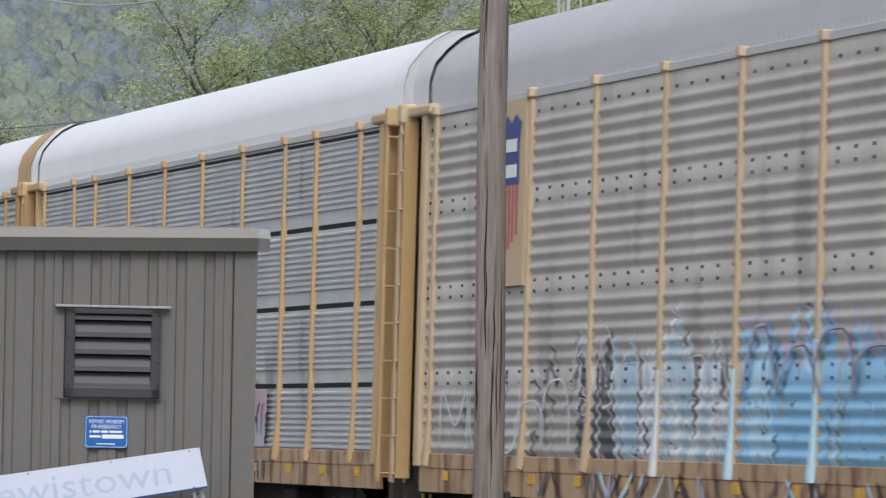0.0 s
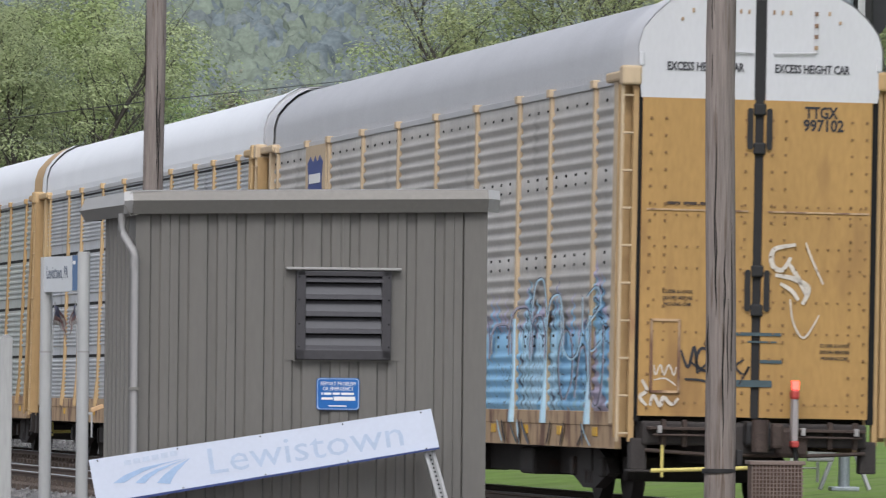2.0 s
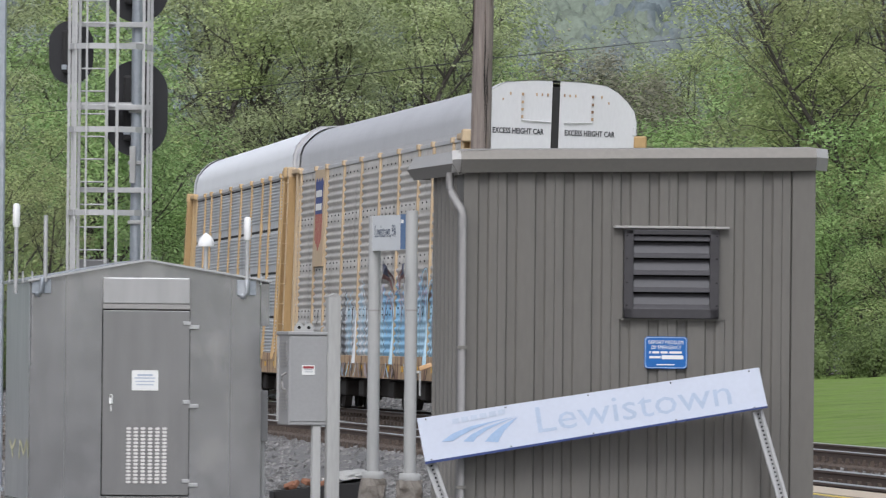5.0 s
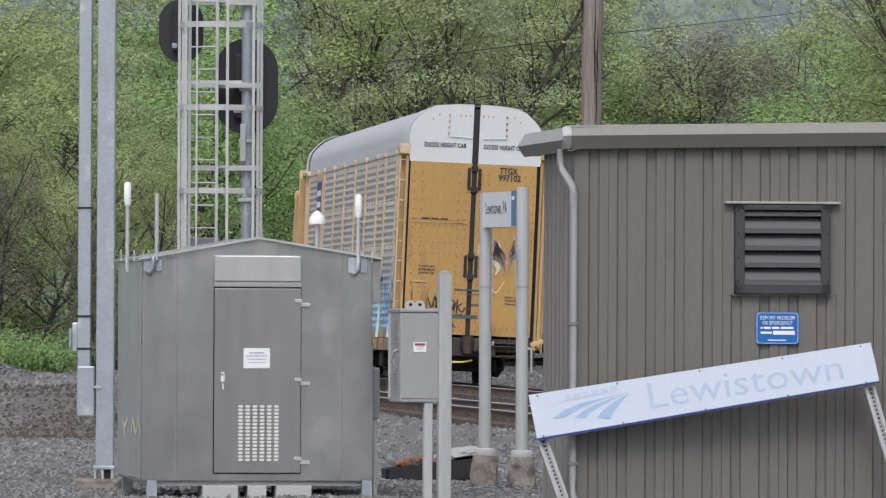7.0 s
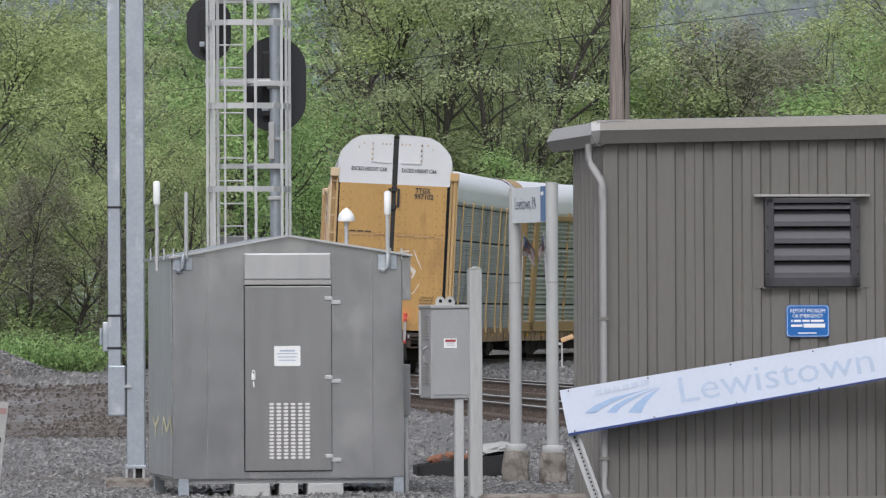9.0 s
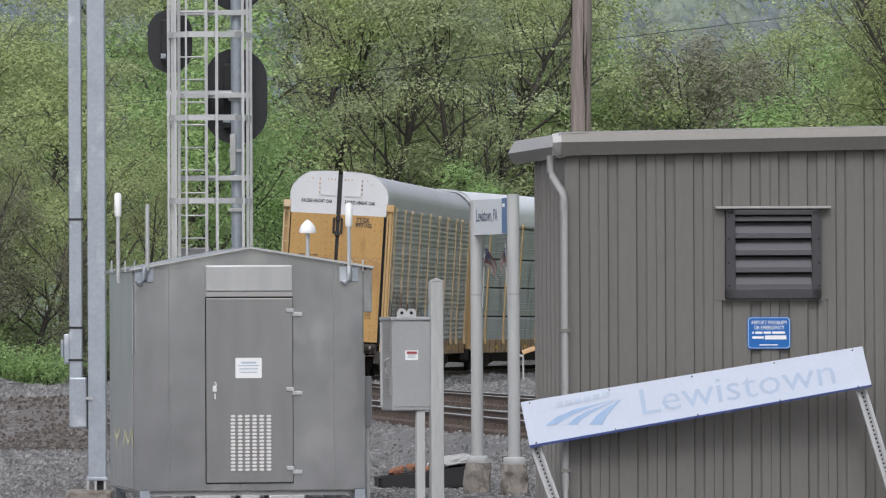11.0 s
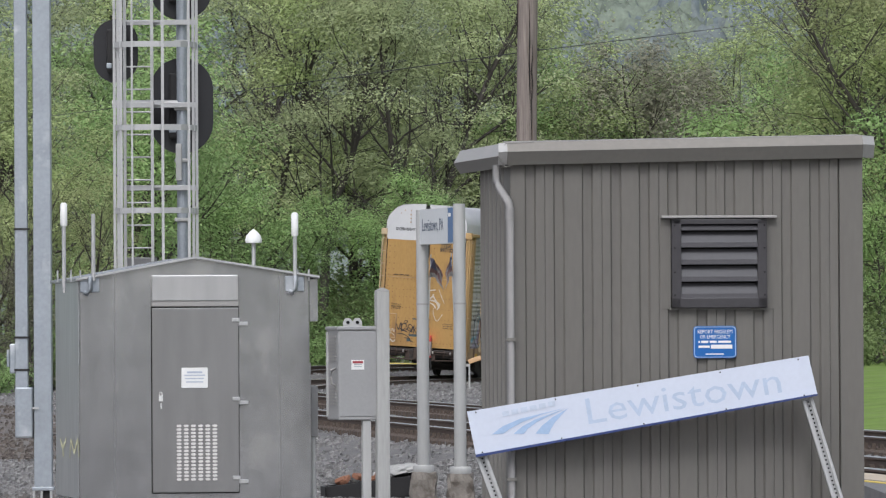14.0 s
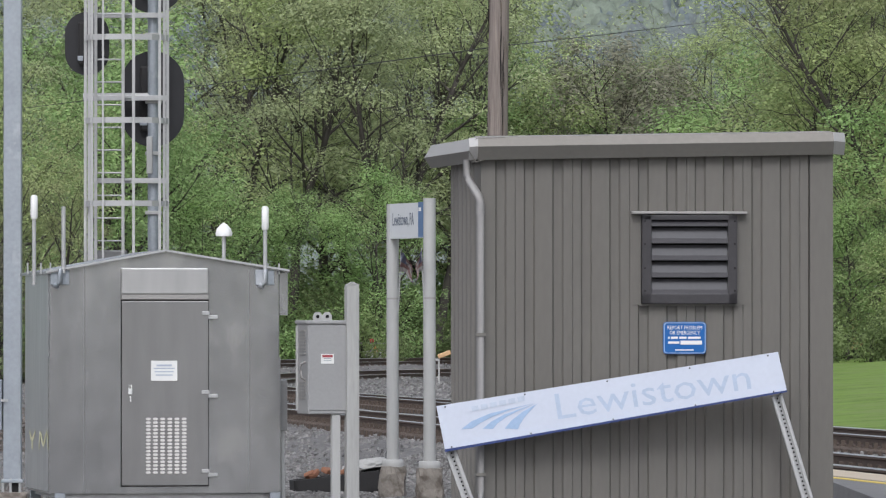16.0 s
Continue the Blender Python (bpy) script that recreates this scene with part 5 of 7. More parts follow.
# ---- the signal cabinet ----
def make_cabinet():
    at = Matrix.Translation((-4.12, 72.3, -0.39)) @ pose(0, 0, 0, 0, 0, 9.6)
    e = thing("signal_cabinet", "bare aluminium railway signal house with a gabled roof and one door", "cabinet", at)
    W, D, H = 2.43, 2.43, 2.36
    part("body", boxed(0.0, W, 0.0, D, 0.0, H, 0.012), STAINLESS, e)
    part("side_panel", boxed(-0.012, -0.002, 0.12, D - 0.1, 0.03, H - 0.05, 0.003), SIDE_LIGHTENED, e, "aluminium side, its colour lightened for reflected light")
    for a, b in ((-0.01, 0.20), (W - 0.145, W + 0.01)):
        part("corner_panel", boxed(a, b, -0.005, 0.1, 0.02, 1.44), STAINLESS, e)
    for x in (0.36, W - 0.32):
        part("panel_seam", boxed(x - 0.0025, x + 0.0025, -0.004, 0.0, 0.03, H), STAINLESS_DARK, e)
    bm = bmesh.new()
    prism(bm, [(-0.05, -0.05, H - 0.02), (W * 0.5, -0.05, H + 0.21), (W + 0.10, -0.05, H - 0.0), (W + 0.10, -0.05, H - 0.03), (W * 0.5, -0.05, H + 0.18), (-0.05, -0.05, H - 0.05)], (0, D + 0.12, 0))
    part("roof", bm, STAINLESS, e)
    bm = bmesh.new()
    prism(bm, [(-0.05, -0.062, H - 0.018), (W * 0.5, -0.062, H + 0.212), (W + 0.10, -0.062, H + 0.002), (W + 0.10, -0.062, H - 0.018), (W * 0.5, -0.062, H + 0.192), (-0.05, -0.062, H - 0.038)], (0, 0.01, 0))
    part("roof_edge", bm, GALV_LIGHT, e, "bright folded roof edge")
    bm = bmesh.new()
    prism(bm, [(0, 0, H - 0.02), (W * 0.5, 0, H + 0.185), (W, 0, H - 0.02)], (0, 0.02, 0))
    part("gable", bm, STAINLESS, e)
    part("side_shade", boxed(W + 0.0, W + 0.09, 0.0, D, 1.88, H - 0.03, 0.004), STAINLESS, e)
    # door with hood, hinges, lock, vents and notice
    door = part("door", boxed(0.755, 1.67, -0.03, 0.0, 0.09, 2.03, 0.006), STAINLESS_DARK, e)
    part("hood", boxed(0.75, 1.665, -0.06, 0.0, 2.10, 2.375, 0.012), HOOD_METAL, e)
    part("hood_lip", boxed(0.75, 1.67, -0.05, 0.0, 2.045, 2.10, 0.006), TRIM_LIGHT, e)
    bm = bmesh.new()
    for a in ((0.746, 0.754, 0.08, 2.04), (1.671, 1.677, 0.08, 2.04), (0.746, 1.677, 0.080, 0.088), (0.746, 1.677, 2.032, 2.040)):
        box(bm, a[0], a[1], -0.008, 0.0, a[2], a[3])
    part("door_frame", bm, SHADOW_GAP, e)
    for z in (1.86, 1.03, 0.20):
        bm = boxed(1.60, 1.68, -0.045, -0.02, z + 0.02, z + 0.06, 0.005)
        box(bm, 1.67, 1.77, -0.035, 0.0, z - 0.02, z + 0.02, 0.005)
        part("hinge", bm, GALV_LIGHT, door)
    bm = tube(bmesh.new(), [(0.84, -0.05, 1.05), (0.84, -0.05, 1.11)], 0.022, 8)
    tube(bm, [(0.825, -0.05, 1.11), (0.83, -0.05, 1.145), (0.85, -0.05, 1.145), (0.855, -0.05, 1.11)], 0.006, 6)
    tube(bm, [(0.84, -0.05, 1.03), (0.845, -0.05, 0.97)], 0.008, 6)
    part("padlock", bm, WHITE, door)
    slot = ob_mesh("vent_slot", prism(bmesh.new(), [(0.0, -0.004, 0.0), (0.007, -0.004, -0.010), (0.018, -0.004, -0.0135), (0.037, -0.004, -0.0135), (0.048, -0.004, -0.010), (0.055, -0.004, 0.0), (0.048, -0.004, 0.010), (0.037, -0.004, 0.0135), (0.018, -0.004, 0.0135), (0.007, -0.004, 0.010)], (0, 0.008, 0)), PALE_SLOT, door)
    for i in range(6):
        for k in range(16):
            t = new("vent_slot", slot.data) if i + k else slot
            t.parent = door
            t.location = (1.005 + i * 0.076, -0.033, 0.2275 + k * 0.0375)
    note = part("notice", boxed(1.06, 1.34, -0.036, -0.028, 1.19, 1.405, 0.012), WHITE, door, "white warning notice")
    bm = bmesh.new()
    for k, w in enumerate((0.16, 0.22, 0.20, 0.18)):
        box(bm, 1.2 - w / 2, 1.2 + w / 2, -0.039, -0.035, 1.35 - 0.035 * k - (0.008 if k == 0 else 0), 1.362 - 0.035 * k)
    part("writing", bm, PALE_PRINT, note)
    for a in (((0.5, 0.64), (0.62, 0.55), (0.78, 0.65)), ((0.62, 0.55), (0.64, 0.45)), ((0.95, 0.45), (1.0, 0.64), (1.15, 0.51), (1.3, 0.65), (1.36, 0.47))):
        part("spray_stroke", stroke(bmesh.new(), smooth_line(a, 3), 0.05, Matrix(((0, 0, -1, -0.014), (-2.1, 0, 0, 2.9), (0, 1, 0, 0), (0, 0, 0, 1)))), PALE_YELLOW, e, "pale yellow sprayed mark")
    # base frame, feet and blocks
    bm = bmesh.new()
    for y in (0.05, D - 0.1):
        box(bm, 0.15, W - 0.1, y, y + 0.06, -0.045, 0.03)
    for x in (0.1, W - 0.16):
        box(bm, x, x + 0.06, 0.05, D - 0.05, -0.045, 0.03)
    part("base_frame", bm, GALV_LIGHT, e)
    for x in (0.05, W - 0.1):
        for y in (0.0, D - 0.08):
            part("foot", boxed(x, x + 0.11, y, y + 0.08, -0.22, 0.06, 0.004), GALV, e)
    for x, w in ((0.64, 0.38), (1.12, 0.20), (1.42, 0.38)):
        part("block", boxed(x, x + w, 0.02, 0.42, -0.22, -0.045, 0.012), CONCRETE_PALE, e, "pale concrete block")
    # masts, dome and whips on the roof
    def whip(x, y, z0, z1, tip, r=0.022):
        bm = tube(bmesh.new(), [(x, y, z0), (x, y, z1)], r, 8)
        w = part("antenna", bm, GALV_LIGHT, e)
        if tip:
            part("antenna_tip", tube(bmesh.new(), [(x, y, z1 - 0.22), (x, y, z1 - 0.2), (x, y, z1 + 0.01), (x, y, z1 + 0.03)], [0.03, 0.038, 0.038, 0.02], 8), WHITE, w)
        return w
    whip(-0.115, 0.5, 2.2, 3.12, True)
    whip(0.135, -0.05, 2.32, 3.02, False)
    whip(2.27, -0.05, 2.36, 3.0, True)
    whip(1.92, 0.6, 2.3, 2.74, False)
    bm = tube(bmesh.new(), [(1.92, 0.6, 2.72), (1.92, 0.6, 2.75), (1.92, 0.6, 2.80), (1.92, 0.6, 2.84), (1.92, 0.6, 2.865)], [0.085, 0.092, 0.075, 0.04, 0.005], 12)
    part("dome_antenna", bm, WHITE, e, "white dome antenna")
    for x in (0.10, 2.27):
        bm = boxed(x - 0.10, x + 0.10, -0.03, 0.0, 2.20, 2.36, 0.006)
        tube(bm, [(x, -0.06, 2.36), (x, -0.09, 2.22), (x - 0.03, -0.09, 2.18), (x - 0.06, -0.07, 2.2)], 0.026, 8)
        part("mast_clamp", bm, GALV, e)
    for x in (-0.24, 0.0, 2.42, 2.3, -0.1):
        part("roof_bolt", tube(bmesh.new(), [(x, -0.03, H - 0.05), (x, -0.03, H + 0.07)], 0.010, 5), GALV_LIGHT, e)
    # side box
    bm = boxed(W, W + 0.10, 0.1, 0.5, 0.66, 1.20, 0.01)
    part("side_box", bm, GREY_BOX_DARK, e)
    part("conduit", tube(bmesh.new(), [(W + 0.05, 0.15, 0.66), (W + 0.06, 0.15, -0.2)], 0.025, 8), GREY_POST, e)


HOOD_METAL = mat("pale_aluminium_hood", (0.47, 0.465, 0.455), 0.42, 0.6, 0.1, 1, 8, streak=4)
PALE_SLOT = mat("pale_vent_slot", (0.62, 0.60, 0.58), 0.6)
PALE_PRINT = mat("faded_blue_print", (0.42, 0.47, 0.55), 0.6)
# Lighter base than the body: brightness the side would reflect, put into colour.
SIDE_LIGHTENED = mat("lightened_aluminium_side", (0.64, 0.65, 0.66), 0.30, 0.9, 0.15, 1.0, 8, 0.03, streak=5)
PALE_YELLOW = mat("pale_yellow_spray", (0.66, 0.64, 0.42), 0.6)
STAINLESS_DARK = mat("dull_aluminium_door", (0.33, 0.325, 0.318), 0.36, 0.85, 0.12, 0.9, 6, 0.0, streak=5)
CONCRETE_PALE = mat("pale_concrete", (0.40, 0.40, 0.385), 0.9, 0.0, 0.12, 4, 40, 0.2)
GREY_BOX_DARK = mat("dark_grey_steel", (0.20, 0.20, 0.20), 0.5, 0.2, 0.1)
make_cabinet()


# ---- masts, posts and boxes along the line ----
def oval_plate(bm, cx, cz, w, h, y0, y1):
    """An upright plate with round ends."""
    pts, r = [], w / 2
    for k in range(13):
        a = math.pi * k / 12
        pts.append((cx + r * math.cos(a), cz + h / 2 - r + r * math.sin(a)))
    for k in range(13):
        a = math.pi + math.pi * k / 12
        pts.append((cx + r * math.cos(a), cz - h / 2 + r + r * math.sin(a)))
    return prism(bm, [(x, y0, z) for x, z in pts], (0, y1 - y0, 0))


def make_signal(x, y, base, top, heads, label, mirror=1, panel=False):
    """A signal mast with a caged ladder; x, y: the mast's foot."""
    e = thing("signal_mast", label, "railway signal", Matrix.Translation((x, y, 0)) @ Matrix.Diagonal((1, 1, 1, 1)), group="signal masts")
    k = mirror
    bm = tube(bmesh.new(), [(0, 0, base), (0, 0, top)], 0.08, 12)
    box(bm, -0.2, 0.2, -0.2, 0.2, base - 0.02, base + 0.04, 0.01)
    part("mast", bm, GALV, e)
    lad = part("ladder", bmesh.new(), GALV_LIGHT, e)
    bm = bmesh.new()
    for lx in (-0.767, -0.40):
        box(bm, k * lx - 0.02, k * lx + 0.02, -0.28, -0.22, base + 0.1, top)
    bm.to_mesh(lad.data)
    bm.free()
    z = base + 0.3
    while z < top - 0.1:
        part("rung", tube(bmesh.new(), [(k * -0.767, -0.25, z), (k * -0.40, -0.25, z)], 0.013, 6), GALV_LIGHT, lad)
        z += 0.305
    cage = part("cage", boxed(k * -0.645 - 0.013, k * -0.645 + 0.013, -0.786, -0.774, base + 2.2, top), GALV_LIGHT, e, "pale galvanised safety cage")
    for cx, cy in ((-0.905, -0.30), (-0.80, -0.62), (-0.235, -0.78), (0.105, -0.55), (0.20, -0.25), (-0.85, -0.42), (0.16, -0.40)):
        part("cage_bar", boxed(k * cx - 0.019, k * cx + 0.019, cy - 0.006, cy + 0.006, base + 2.2, top), GALV_LIGHT, cage)
    z = 3.04
    while z < top:
        line = [(-0.905, -0.2), (-0.88, -0.45), (-0.78, -0.66), (-0.6, -0.79), (-0.28, -0.79), (0.0, -0.68), (0.14, -0.48), (0.21, -0.2)]
        hoop = ribbon([(k * q[0], q[1]) for q in line], z - 0.038, z + 0.038, 0.01)
        part("hoop", hoop, GALV_LIGHT, cage)
        bm = boxed(*sorted((k * -0.80, k * 0.20)), -0.16, -0.10, z + 0.28, z + 0.35, 0.005)
        tube(bm, [(k * -0.40, -0.2, z + 0.32), (0, 0, z + 0.32)], 0.02, 6)
        part("ladder_stay", bm, GALV_LIGHT, e)
        z += 1.115
    part("cross_arm", tube(bmesh.new(), [(k * -0.95, 0.0, 4.49), (0.05, 0.0, 4.49)], 0.055, 10), GALV_LIGHT, e)
    for z in (4.40, 3.7, 5.3, 2.9):
        part("mast_clamp", boxed(-0.11, 0.11, -0.11, 0.11, z, z + 0.05, 0.01), GREY_POST, e)
    bm = bmesh.new()
    box(bm, k * -0.05 - 0.04, k * -0.05 + 0.04, -0.14, -0.08, 3.45, 3.95, 0.01)
    part("cable_box", bm, GREY_POST, e)
    for hx, hz, w, h in heads:
        bm = oval_plate(bmesh.new(), hx, hz, w, h, 0.22, 0.26)
        head = part("signal_head", bm, HEAD_BLACK, e, "black round-ended signal backplate")
        bm = boxed(hx - w * 0.2, hx + w * 0.2, 0.10, 0.22, hz - h * 0.34, hz + h * 0.34, 0.03)
        part("lamp_housing", bm, BLACK, head)
        part("latch", boxed(hx - w * 0.2, hx - w * 0.08, 0.085, 0.10, hz - h * 0.28, hz - h * 0.2, 0.01), GALV, head)
    if panel:
        part("equipment_panel", boxed(-0.62, -0.24, -0.92, -0.82, 0.35, 2.62, 0.02) if k > 0 else boxed(-0.52, -0.14, -0.95, -0.85, 0.35, 2.62, 0.02), GREY_BOX, e)
        for d in (-0.35, 0.35):
            part("foot_brace", tube(bmesh.new(), [(d, -0.1, base), (0, 0, base + 0.9)], 0.035, 6), GALV_LIGHT, e)
    else:
        part("junction_box", boxed(-0.78, -0.36, -0.1, 0.15, 2.05, 2.42, 0.02), GREY_BOX_DARK, e)
    return e


HEAD_BLACK = mat("matt_black_backplate", (0.020, 0.020, 0.022), 0.6, 0.0, 0.15)
make_signal(-3.905, 93.0, -0.5, 8.6, ((-0.91, 5.22, 0.60, 0.86), (-0.02, 4.47, 0.85, 1.30), (-0.02, 6.38, 0.85, 1.5)), "pale galvanised signal mast with a caged ladder and black heads")
make_signal(10.56, 97.0, -0.05, 9.0, ((-0.84, 5.35, 0.60, 0.90), (0.2, 6.9, 0.86, 1.2)), "galvanised signal mast with caged ladder beside the lawn", 1, True)


def make_gantry_leg():
    """A thick square mast on a concrete pad, and a thinner one with a box at its foot strapped to it."""
    e = thing("square_steel_mast", "thick galvanised square mast on a concrete pad", "mast")
    Y = 80.7
    part("shaft", boxed(-5.147, -4.937, Y, Y + 0.21, -0.42, 9.5, 0.012), GALV, e)
    part("base_plate", boxed(-5.17, -4.915, Y - 0.03, Y + 0.24, -0.45, -0.41, 0.006), GALV, e)
    for x in (-5.15, -5.06, -4.95):
        part("anchor_bolt", tube(bmesh.new(), [(x, Y - 0.01, -0.58), (x, Y - 0.01, -0.40)], 0.018, 6), GALV_LIGHT, e)
    part("grout_pad", boxed(-5.08, -4.97, Y + 0.03, Y + 0.2, -0.58, -0.45), BLACK, e)
    part("footing", boxed(-5.38, -4.86, Y - 0.2, Y + 0.6, -0.75, -0.56, 0.03), CONCRETE, e, "concrete footing")
    e2 = thing("square_steel_mast", "thinner galvanised square mast with a box at its foot", "mast")
    part("shaft", boxed(-5.365, -5.215, Y + 0.02, Y + 0.17, 0.5, 9.5, 0.01), GALV, e2)
    part("foot_box", boxed(-5.368, -5.160, Y - 0.02, Y + 0.2, 0.165, 0.76, 0.02), GALV, e2)
    for z in (0.95, 1.33, 2.6):
        part("strap", boxed(-5.375, -5.205, Y + 0.01, Y + 0.18, z, z + 0.025), BLACK, e2)
    bm = boxed(-5.43, -5.36, Y + 0.02, Y + 0.16, 0.92, 1.27, 0.015)
    tube(bm, [(-5.45, Y + 0.05, 1.0), (-5.45, Y + 0.05, 1.2)], 0.02, 6)
    part("side_bracket", bm, GALV, e2)
    bm = boxed(-5.17, -5.09, Y - 0.03, Y + 0.0, 0.50, 0.53)
    part("tie_clamp", bm, GALV_LIGHT, e2)


make_gantry_leg()


def make_meter_box():
    e = thing("electrical_box", "grey steel electrical box on a post and leg", "electrical box", Matrix.Translation((-1.5, 71.5, 0)) @ pose(0, 0, 0, 0, 0, 12))
    part("body", boxed(0.10, 0.52, 0.0, 0.62, 0.46, 1.42, 0.012), GREY_BOX, e)
    part("lid", boxed(0.085, 0.535, -0.02, 0.64, 1.395, 1.435, 0.010), GREY_BOX, e)
    part("front_panel", boxed(0.115, 0.505, -0.008, 0.0, 0.50, 1.385, 0.004), GREY_BOX, e)
    for z in [0.62 + 0.034 * k for k in range(6)] + [1.08 + 0.034 * k for k in range(8)]:
        part("vent_slot", boxed(0.088, 0.10, 0.10, 0.44, z, z + 0.016), TRIM_LIGHT, e)
    part("side_door", boxed(0.082, 0.10, 0.54, 0.58, 0.5, 1.38), GREY_POST, e)
    bm = tube(bmesh.new(), [(0.09, 0.12, 1.0), (0.05, 0.10, 0.98), (0.04, 0.10, 0.90), (0.05, 0.10, 0.84), (0.09, 0.12, 0.82)], 0.014, 6)
    part("handle", bm, TRIM_LIGHT, e)
    note = part("notice", boxed(0.237, 0.372, -0.014, -0.006, 0.985, 1.085), WHITE, e, "small red and white warning label")
    part("heading", boxed(0.25, 0.36, -0.017, -0.013, 1.05, 1.075), RED_DARK, note)
    bm = bmesh.new()
    for k in (0.0, 0.022):
        box(bm, 0.265, 0.345, -0.017, -0.013, 1.012 + k, 1.02 + k)
    part("writing", bm, GALV, note)
    for x in (0.224, 0.324):
        bm = bmesh.new()
        prism(bm, [(x - 0.05, 0.1, 1.43), (x + 0.05, 0.1, 1.43), (x + 0.05, 0.1, 1.485), (x + 0.025, 0.1, 1.52), (x - 0.025, 0.1, 1.52), (x - 0.05, 0.1, 1.485)], (0, 0.012, 0))
        lug = part("lifting_lug", bm, GREY_POST, e)
        part("lug_hole", tube(bmesh.new(), [(x, 0.094, 1.475), (x, 0.1, 1.475)], 0.018, 8), SHADOW_GAP, lug)
    part("leg", boxed(0.36, 0.45, 0.02, 0.11, -0.62, 0.46, 0.008), GREY_POST, e)
    bm = boxed(0.50, 0.635, -0.06, 0.08, -0.62, 1.80, 0.012)
    prism(bm, [(0.50, -0.06, 1.80), (0.635, -0.06, 1.80), (0.635, -0.06, 1.805), (0.57, -0.06, 1.835)], (0, 0.14, 0))
    part("post", bm, PALE_POST, e, "pale weathered square post")


RED_DARK = mat("dull_red_print", (0.30, 0.05, 0.06), 0.5)
PALE_POST = mat("weathered_pale_post", (0.36, 0.36, 0.345), 0.8, 0.0, 0.15, 4, 40, 0.2, streak=8)
make_meter_box()


def crumbled(x, y):
    """A worn concrete block with broken edges."""
    bm = boxed(x - 0.13, x + 0.13, y - 0.13, y + 0.13, -0.66, -0.20)
    bmesh.ops.subdivide_edges(bm, edges=bm.edges[:], cuts=5, use_grid_fill=True)
    for v in bm.verts:
        k = 0.035 * noise.noise(v.co * 9) + 0.02 * noise.noise(v.co * 23)
        v.co.x += k + (0.05 * (-0.2 - v.co.z) * (1 if v.co.x > x else -1))
        v.co.y += k
        v.co.z += 0.5 * k
    return bm


def make_station_sign():
    e = thing("station_sign", "white station name sign between two pale grey posts on concrete", "sign")
    Y0, Y1 = 77.6, 76.6
    for x, y, top in ((-0.567, Y0, 2.75), (-0.150, Y1, 2.80)):
        bm = tube(bmesh.new(), [(x, y, -0.13), (x, y, top)], 0.069, 12)
        p = part("post", bm, GREY_POST, e)
        part("collar", tube(bmesh.new(), [(x, y, -0.21), (x, y, -0.19), (x, y, -0.13), (x, y, -0.12)], [0.12, 0.125, 0.125, 0.11], 14), GREY_POST, p)
        part("band", tube(bmesh.new(), [(x, y, 1.68), (x, y, 1.70)], 0.073, 12), TRIM_LIGHT, p)
        part("footing", crumbled(x, y), CONCRETE, e, "crumbling concrete footing")
    a = Vector((-0.567, Y0, 0))
    b = Vector((-0.150, Y1, 0))
    w = (b - a).normalized()
    nrm = Vector((w.y, -w.x, 0))
    m = Matrix(((w.x, 0, -nrm.x * -1, a.x), (w.y, 0, nrm.y, a.y), (0, 1, 0, 0), (0, 0, 0, 1)))
    L = (b - a).length
    board = part("board", boxed(0.02, L - 0.02, 2.36, 2.755, -0.03, 0.05, m=m), SIGN_GREY, e)
    part("blue_end", boxed(L - 0.20, L - 0.03, 2.37, 2.76, 0.048, 0.055, m=m), SIGN_BLUE, board)
    part("emblem", boxed(L - 0.18, L - 0.11, 2.66, 2.70, 0.054, 0.058, m=m), WHITE, board)
    lettering("Lewistown, PA", 0.20, m @ Matrix.Translation((L * 0.40, 2.57, 0.052)), DARK_LETTER, board, width=0.62, depth=0.001)
    for x, y in ((-0.50, 77.5), (-0.21, 76.5)):
        flag = thing("small_flag", "small faded striped flag drooping on the sign post", "flag", group="flags")
        bm = bmesh.new()
        rows = []
        sgn = 1 if x < -0.4 else -1
        for i in range(7):
            f = i / 6
            rows.append([bm.verts.new((x + sgn * (0.02 + f * (0.14 if x < -0.4 else 0.07) + 0.012 * math.sin(5 * g + f * 9)), y - 0.05 - 0.04 * math.sin(f * 6 + g * 3), 2.21 - f * f * 0.20 - g * (0.22 - 0.05 * f))) for g in (0, 0.25, 0.5, 0.75, 1)])
        for p, q in zip(rows, rows[1:]):
            for j in range(4):
                fc = bm.faces.new((p[j], p[j + 1], q[j + 1], q[j]))
                fc.material_index = 0 if (rows.index(p) < 3 and j < 2) else 1 + j % 2
        bmesh.ops.solidify(bm, geom=bm.faces[:], thickness=0.004)
        part("cloth", bm, [NAVY_PALE, STRIPE_PALE, CLOTH], flag)
        part("stick", tube(bmesh.new(), [(x, y - 0.03, 1.55), (x + sgn * 0.03, y - 0.05, 2.25)], 0.007, 5), PALE_POST, flag)


SIGN_GREY = mat("pale_grey_sign_face", (0.56, 0.58, 0.59), 0.4, 0.0, 0.05)
SIGN_BLUE = mat("slate_blue_sign_end", (0.10, 0.17, 0.30), 0.5)
DARK_LETTER = mat("slate_lettering", (0.10, 0.12, 0.16), 0.5)
CLOTH = mat("faded_white_cloth", (0.36, 0.34, 0.32), 0.9)
NAVY_PALE = mat("faded_navy_cloth", (0.17, 0.175, 0.24), 0.9)
STRIPE_PALE = mat("faded_red_cloth", (0.27, 0.17, 0.16), 0.9)
make_station_sign()


